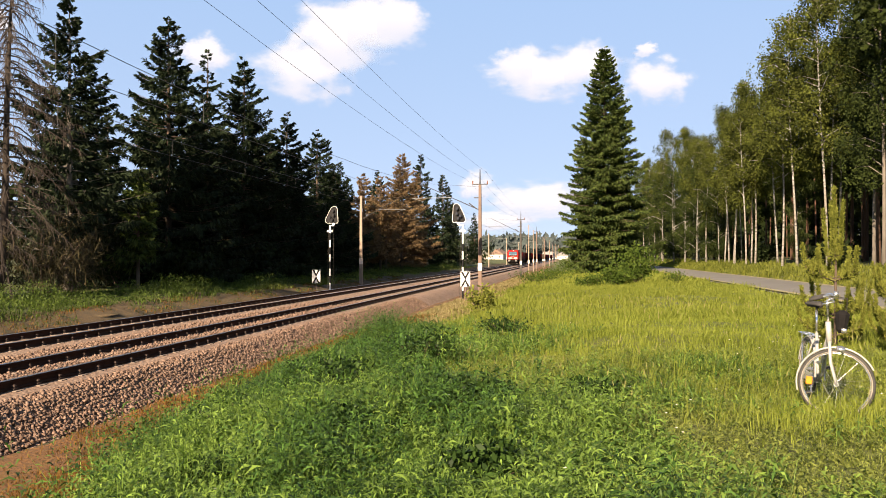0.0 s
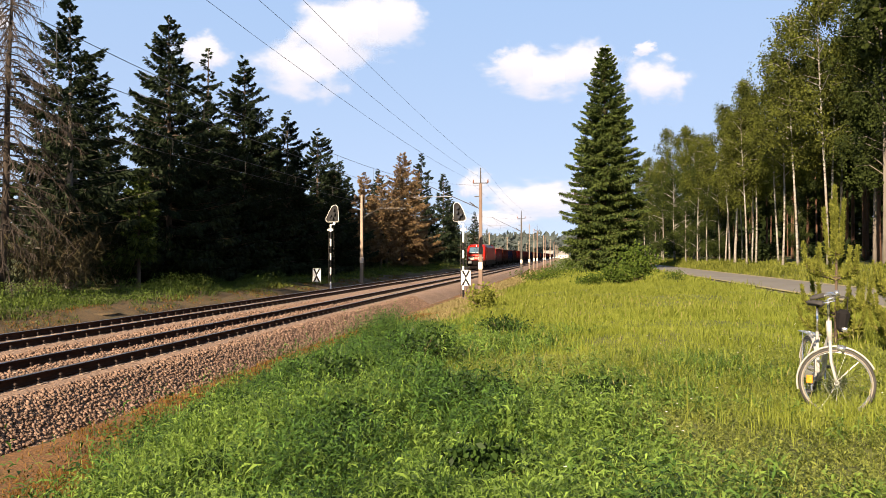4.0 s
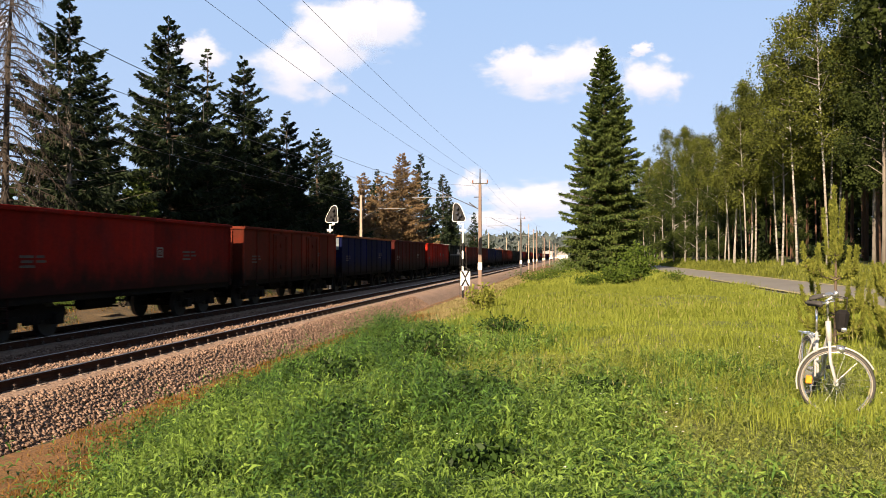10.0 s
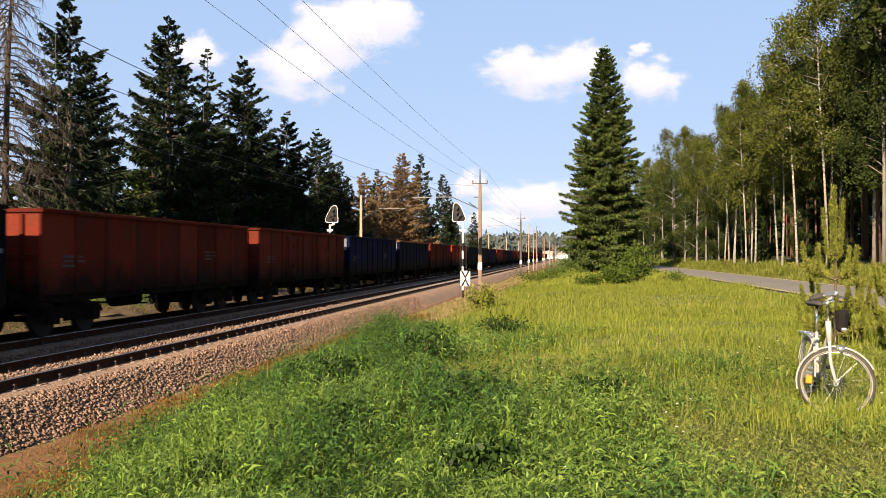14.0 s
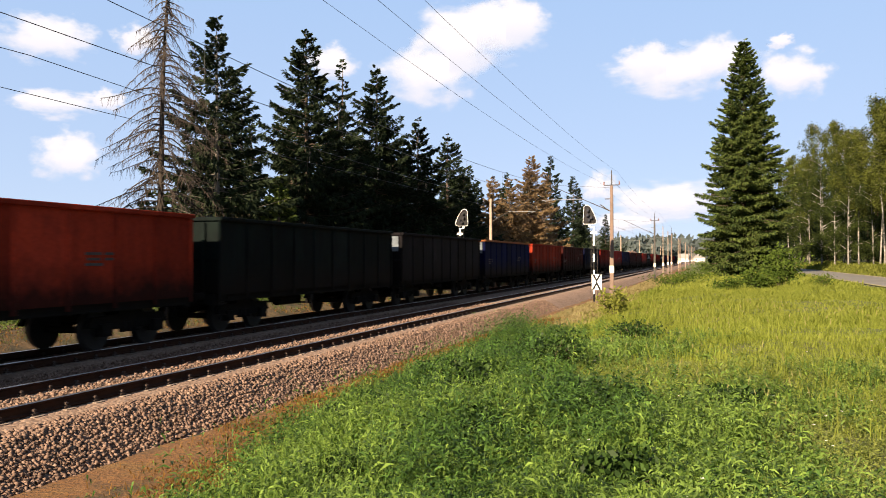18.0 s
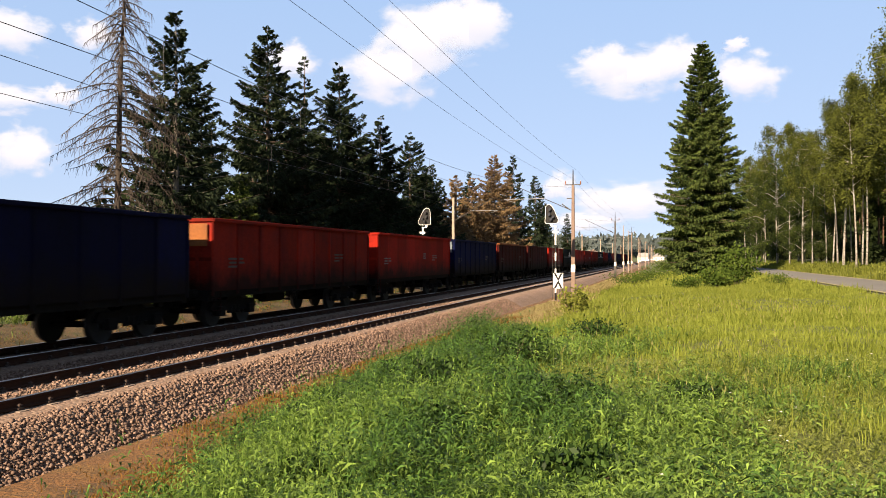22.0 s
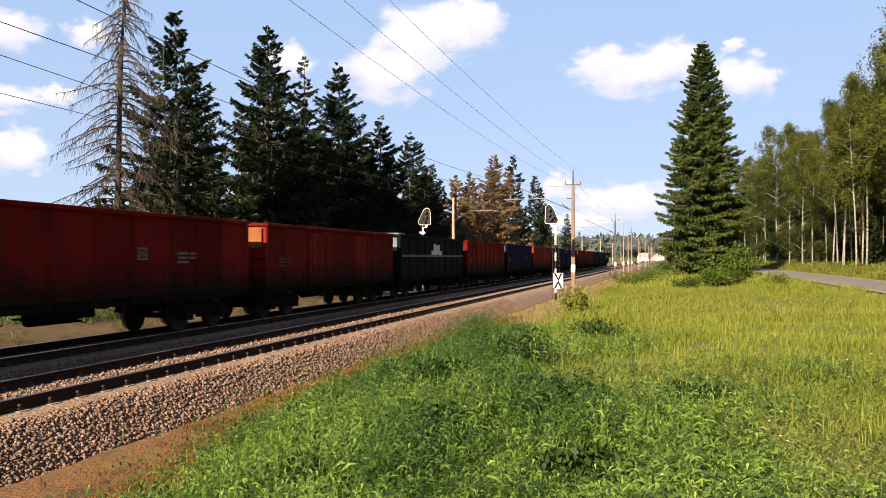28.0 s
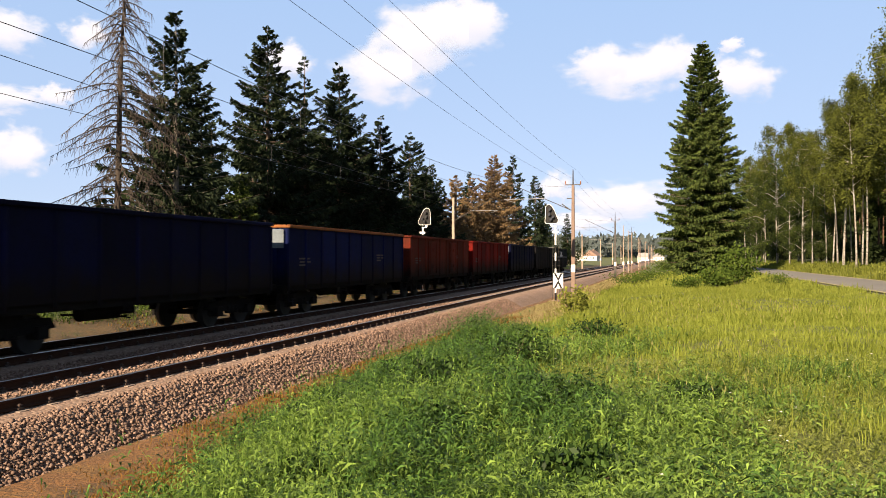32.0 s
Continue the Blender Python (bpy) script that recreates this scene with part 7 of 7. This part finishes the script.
def bicycle(x, y, rz, steer):
    z = float(land(x, y)) - 0.03
    bike = tagged(empty("bicycle", x, y, z, rz), "silver-white city bicycle standing in the grass with its handlebar turned", "bicycle")
    bike.matrix_basis = bike.matrix_basis @ pose(0, 0, 0, -3.0)      # it leans on its stand

    def wheel(m4, name):
        w = part(name, torus(B(), 0.33, 0.02, 44, 8), RUBBER, bike, "bicycle wheel with pale tyre walls", True)
        w.matrix_basis = m4
        part("tyre_wall", torus(B(), 0.322, 0.012, 44, 8, 1.55), TYRE_WALL, w, smooth=True)
        part("rim", torus(B(), 0.304, 0.008, 44, 8, 1.3), CHROME, w, smooth=True)
        part("hub", tube(B(), (0, -0.05, 0), (0, 0.05, 0), 0.025, 0.025, 12), CHROME, w)
        for k in range(28):
            a = 2 * math.pi * k / 28
            s = 0.03 if k % 2 else -0.03
            part("spoke", tube(B(), (0.02 * math.cos(a + 0.6), s, 0.02 * math.sin(a + 0.6)), (0.292 * math.cos(a), 0, 0.292 * math.sin(a)), 0.0014, 0.0014, 4), CHROME, w)
        return w

    st = Matrix.Rotation(radians(steer), 4, "Z")
    wheel(st @ pose(0, 0, 0.35), "front_wheel")
    wheel(pose(-1.10, 0, 0.35), "rear_wheel")

    def steered(name, bm, mat, label="", smooth=True):
        o = part(name, bm, mat, bike, label, smooth)
        o.matrix_basis = st
        return o

    bm = B()
    for s in (-0.06, 0.06):
        polyline(bm, [(0.0, s, 0.35), (-0.02, s, 0.42), (-0.06, s, 0.56), (-0.075, s * 0.8, 0.72), (-0.08, 0, 0.77)], [0.011, 0.013, 0.015, 0.016, 0.018], 8)
    steered("fork", bm, BIKE_WHITE)
    bm = B()
    torus(bm, 0.362, 0.010, 30, 6, 2.4, radians(28), radians(196))
    for v in bm.verts:
        v.co.z += 0.35
    steered("front_mudguard", bm, BIKE_WHITE)
    steered("head_tube", tube(B(), (-0.08, 0, 0.74), (-0.10, 0, 0.96), 0.027, 0.027, 12), BIKE_WHITE)
    steered("stem", polyline(B(), [(-0.10, 0, 0.95), (-0.114, 0, 1.17), (-0.05, 0, 1.21)], [0.014, 0.014, 0.016], 8), CHROME)
    steered("handlebar", polyline(B(), [(-0.22, 0.29, 1.19), (-0.10, 0.26, 1.23), (-0.04, 0.12, 1.22), (-0.05, 0, 1.21), (-0.04, -0.12, 1.22), (-0.10, -0.26, 1.23), (-0.22, -0.29, 1.19)], 0.012, 8), CHROME)
    for s in (-1, 1):
        steered("grip", tube(B(), (-0.15, s * 0.275, 1.212), (-0.27, s * 0.30, 1.175), 0.018, 0.018, 10), RUBBER, "black rubber grip")
        steered("brake_lever", polyline(B(), [(-0.10, s * 0.25, 1.21), (-0.05, s * 0.27, 1.17), (-0.15, s * 0.30, 1.14)], 0.008, 6), CHROME)
        steered("brake_cable", polyline(B(), [(-0.08, s * 0.25, 1.21), (0.06, s * 0.14, 1.20), (0.06, s * 0.03, 1.04), (-0.05, 0.02 * s, 0.86)], 0.0045, 5), RUBBER)
    lamp = steered("headlamp", tube(B(), (-0.02, 0, 0.70), (0.06, 0, 0.685), 0.03, 0.042, 14), CHROME)
    steered("bell", tube(B(), (-0.04, -0.12, 1.22), (-0.04, -0.12, 1.27), 0.03, 0.018, 12), CHROME)
    # cloth bag that hangs from the handlebar
    bm = B()
    box(bm, -0.04, 0.09, -0.10, 0.10, 0.86, 1.08, 0.035)
    for v in bm.verts:
        if v.co.z < 0.9:
            v.co.x *= 0.75
            v.co.y *= 0.85
    bag = steered("handlebar_bag", bm, BAG, "black cloth bag", False)
    steered("bag_reflector", box(B(), 0.02, 0.07, -0.10, -0.085, 0.87, 0.91, 0.004), CHROME)
    # frame
    hx, hy = -0.08 * math.cos(radians(steer)), -0.08 * math.sin(radians(steer))
    bb, seat = (-0.66, 0, 0.29), (-0.81, 0, 0.78)
    part("down_tube", polyline(B(), [(hx, hy, 0.80), (-0.3, hy * 0.5, 0.55), (-0.5, 0, 0.38), bb], 0.019, 10), BIKE_WHITE, bike, smooth=True)
    part("top_tube", polyline(B(), [(hx, hy, 0.88), (-0.35, hy * 0.5, 0.64), (-0.55, 0, 0.50), (-0.74, 0, 0.47)], 0.015, 10), BIKE_WHITE, bike, smooth=True)
    part("seat_tube", tube(B(), bb, seat, 0.017, 0.017, 10), BIKE_WHITE, bike, smooth=True)
    part("seat_post", tube(B(), seat, (-0.865, 0, 1.07), 0.013, 0.013, 10), CHROME, bike, smooth=True)
    bm = B()
    prism(bm, [(-1.0, 0.09), (-0.92, 0.10), (-0.78, 0.035), (-0.68, 0.02), (-0.68, -0.02), (-0.78, -0.035), (-0.92, -0.10), (-1.0, -0.09)], 1.06, 1.12, "z")
    bmesh.ops.bevel(bm, geom=list(bm.edges), offset=0.018, segments=2, affect="EDGES")
    part("saddle", bm, RUBBER, bike, "black saddle", True)
    for s in (-0.055, 0.055):
        part("chain_stay", tube(B(), (-0.66, s * 0.5, 0.29), (-1.10, s, 0.35), 0.010, 0.009, 8), BIKE_WHITE, bike, smooth=True)
        part("seat_stay", tube(B(), (-0.80, s * 0.4, 0.72), (-1.10, s, 0.35), 0.009, 0.008, 8), BIKE_WHITE, bike, smooth=True)
        part("rack_strut", tube(B(), (-1.10, s * 1.1, 0.36), (-1.18, s * 1.1, 0.735), 0.006, 0.006, 6), CHROME, bike)
    bm = B()
    torus(bm, 0.364, 0.010, 30, 6, 2.4, radians(-15), radians(170))
    for v in bm.verts:
        v.co.x -= 1.10
        v.co.z += 0.35
    part("rear_mudguard", bm, BIKE_WHITE, bike, smooth=True)
    bm = B()
    for yy in (-0.06, -0.02, 0.02, 0.06):
        tube(bm, (-0.88, yy, 0.74), (-1.36, yy, 0.74), 0.006, 0.006, 6)
    for xx in (-0.9, -1.12, -1.35):
        tube(bm, (xx, -0.065, 0.74), (xx, 0.065, 0.74), 0.006, 0.006, 6)
    part("luggage_rack", bm, CHROME, bike)
    part("chainring", tube(B(), (-0.66, -0.06, 0.29), (-0.66, -0.066, 0.29), 0.085, 0.085, 20), CHROME, bike)
    part("chain_guard", box(B(), -1.05, -0.58, -0.075, -0.068, 0.26, 0.36, 0.003), BIKE_WHITE, bike)
    for s, dz in ((-1, -0.13), (1, 0.13)):
        crank = part("crank", tube(B(), (-0.66, s * 0.07, 0.29), (-0.66 - dz * 0.6, s * 0.08, 0.29 + dz), 0.010, 0.010, 8), CHROME, bike)
        part("pedal", box(B(), -0.71 - dz * 0.6, -0.61 - dz * 0.6, min(s * 0.085, s * 0.18), max(s * 0.085, s * 0.18), 0.275 + dz, 0.305 + dz, 0.006), RUBBER, crank)
    part("side_stand", tube(B(), (-0.76, 0.05, 0.28), (-0.82, 0.24, -0.02), 0.010, 0.009, 8), CHROME, bike)
    part("spoke_reflector", box(B(), -0.03, 0.03, -0.012, 0.012, -0.04, 0.04, 0.006), AMBER, bike, "orange reflector").matrix_basis = st @ pose(-0.245, -0.02, 0.36)
    return bike


bicycle(2.60, 8.50, -92.0, 74.0)

# ---------------------------------------------------------------- young pines behind the bicycle


def young_pine(label, x, y, h, whorls, seed):
    """A young pine: whorls of branches that turn up into thick pale candles, set with long needles.
    whorls: (height as a share, branches, reach, candle length)"""
    rng = np.random.default_rng(seed)
    t = tagged(empty("young_pine", x, y, float(land(x, y)) - 0.03), label, "young pine", "young pines in the meadow")
    bm = B()
    polyline(bm, [(0, 0, -0.1), (0.02, 0, h * 0.5), (0, 0.01, h * 0.97)], [0.03, 0.02, 0.010], 8)
    # (from, to, needles a metre, needle length, how upright)
    lines = [((0, 0, h * 0.66), (0, 0, h), 1700, 0.075, 1.1), ((0, 0, h * 0.45), (0, 0, h * 0.66), 300, 0.08, 0.7)]
    for lv, (zl, nb, reach, candle) in enumerate(whorls):
        for k in range(nb):
            a = 6.283 * k / nb + rng.normal(0, 0.22) + lv
            ln = reach * rng.uniform(0.75, 1.15)
            d = np.array([math.cos(a), math.sin(a), 0.0])
            p0 = np.array([0, 0, zl * h + rng.normal(0, 0.03)])
            p1 = p0 + d * ln * 0.75 + np.array([0, 0, ln * 0.18])
            p2 = p1 + d * ln * 0.22 + np.array([0, 0, ln * 0.22 + 0.04])
            p3 = p2 + d * 0.05 + np.array([0, 0, candle * rng.uniform(0.75, 1.15)])
            polyline(bm, [p0, p1, p2, p3], [0.014, 0.010, 0.008, 0.004], 5, False)
            lines += [(p0 + (p1 - p0) * 0.3, p1, 380, 0.11, 0.5), (p1, p2, 700, 0.09, 0.8), (p2, p3, 1400, 0.072, 1.1)]
            if ln > 0.4:
                for sg in (-1, 1):
                    q1 = p0 + (p1 - p0) * 0.75
                    q2 = q1 + np.array([math.cos(a + sg * 0.8), math.sin(a + sg * 0.8), 0.35]) * 0.16
                    q3 = q2 + np.array([0, 0, candle * rng.uniform(0.4, 0.7)])
                    polyline(bm, [q1, q2, q3], [0.008, 0.006, 0.003], 5, False)
                    lines += [(q1, q2, 600, 0.09, 0.7), (q2, q3, 1200, 0.065, 1.1)]
    part("trunk", bm, BARK, t, smooth=True)
    C, AX, LN = [], [], []
    for p, q, d, nl, up in lines:
        p, q = np.array(p, dtype=float), np.array(q, dtype=float)
        ln = np.linalg.norm(q - p)
        n = int(d * ln) + 6
        C.append(p + (q - p) * rng.random(n)[:, None])
        AX.append(unit(rng.normal(0, 0.55, (n, 3)) + (q - p) / ln * up))
        LN.append(nl * rng.uniform(.6, 1.2, n))
    C, AX, LN = np.concatenate(C), np.concatenate(AX), np.concatenate(LN)
    n = len(C)
    v, f = quads_from(C, AX, 0.013 * rng.uniform(.7, 1.3, n), LN, unit(rng.normal(0, 1, (n, 3))))
    nd = bulk("needles", v, f, LEAF_PINE)
    nd.parent = t
    return t


LOW = [(0.10, 7, 0.65, 0.30), (0.34, 6, 0.5, 0.36), (0.60, 5, 0.26, 0.42)]
young_pine("young pine with upright pale green candles", 4.48, 14.6, 2.72, [(0.06, 6, 0.6, 0.28), (0.20, 7, 0.62, 0.32), (0.42, 7, 0.46, 0.38), (0.56, 5, 0.13, 0.75)], 201)
young_pine("low bushy young pine with pale candles", 5.6, 14.2, 1.55, LOW, 202)
young_pine("low bushy young pine with pale candles", 5.5, 13.3, 1.15, LOW, 203)
young_pine("young pine with upright pale green candles", 5.95, 15.6, 2.2, [(0.12, 7, 0.6, 0.3), (0.36, 6, 0.5, 0.4), (0.56, 5, 0.2, 0.6)], 204)

# ---------------------------------------------------------------- what moves


def motions():
    for ob, off in TRAIN:
        walk(ob, [(t, pose(FAR_TRACK, y + off, 0)) for t, y in TRAIN_ROWS])
    for ob, m, drift in CLOUDS:
        walk(ob, [(0.0, m), (32.0, Matrix.Translation(drift) @ m)])


motions()
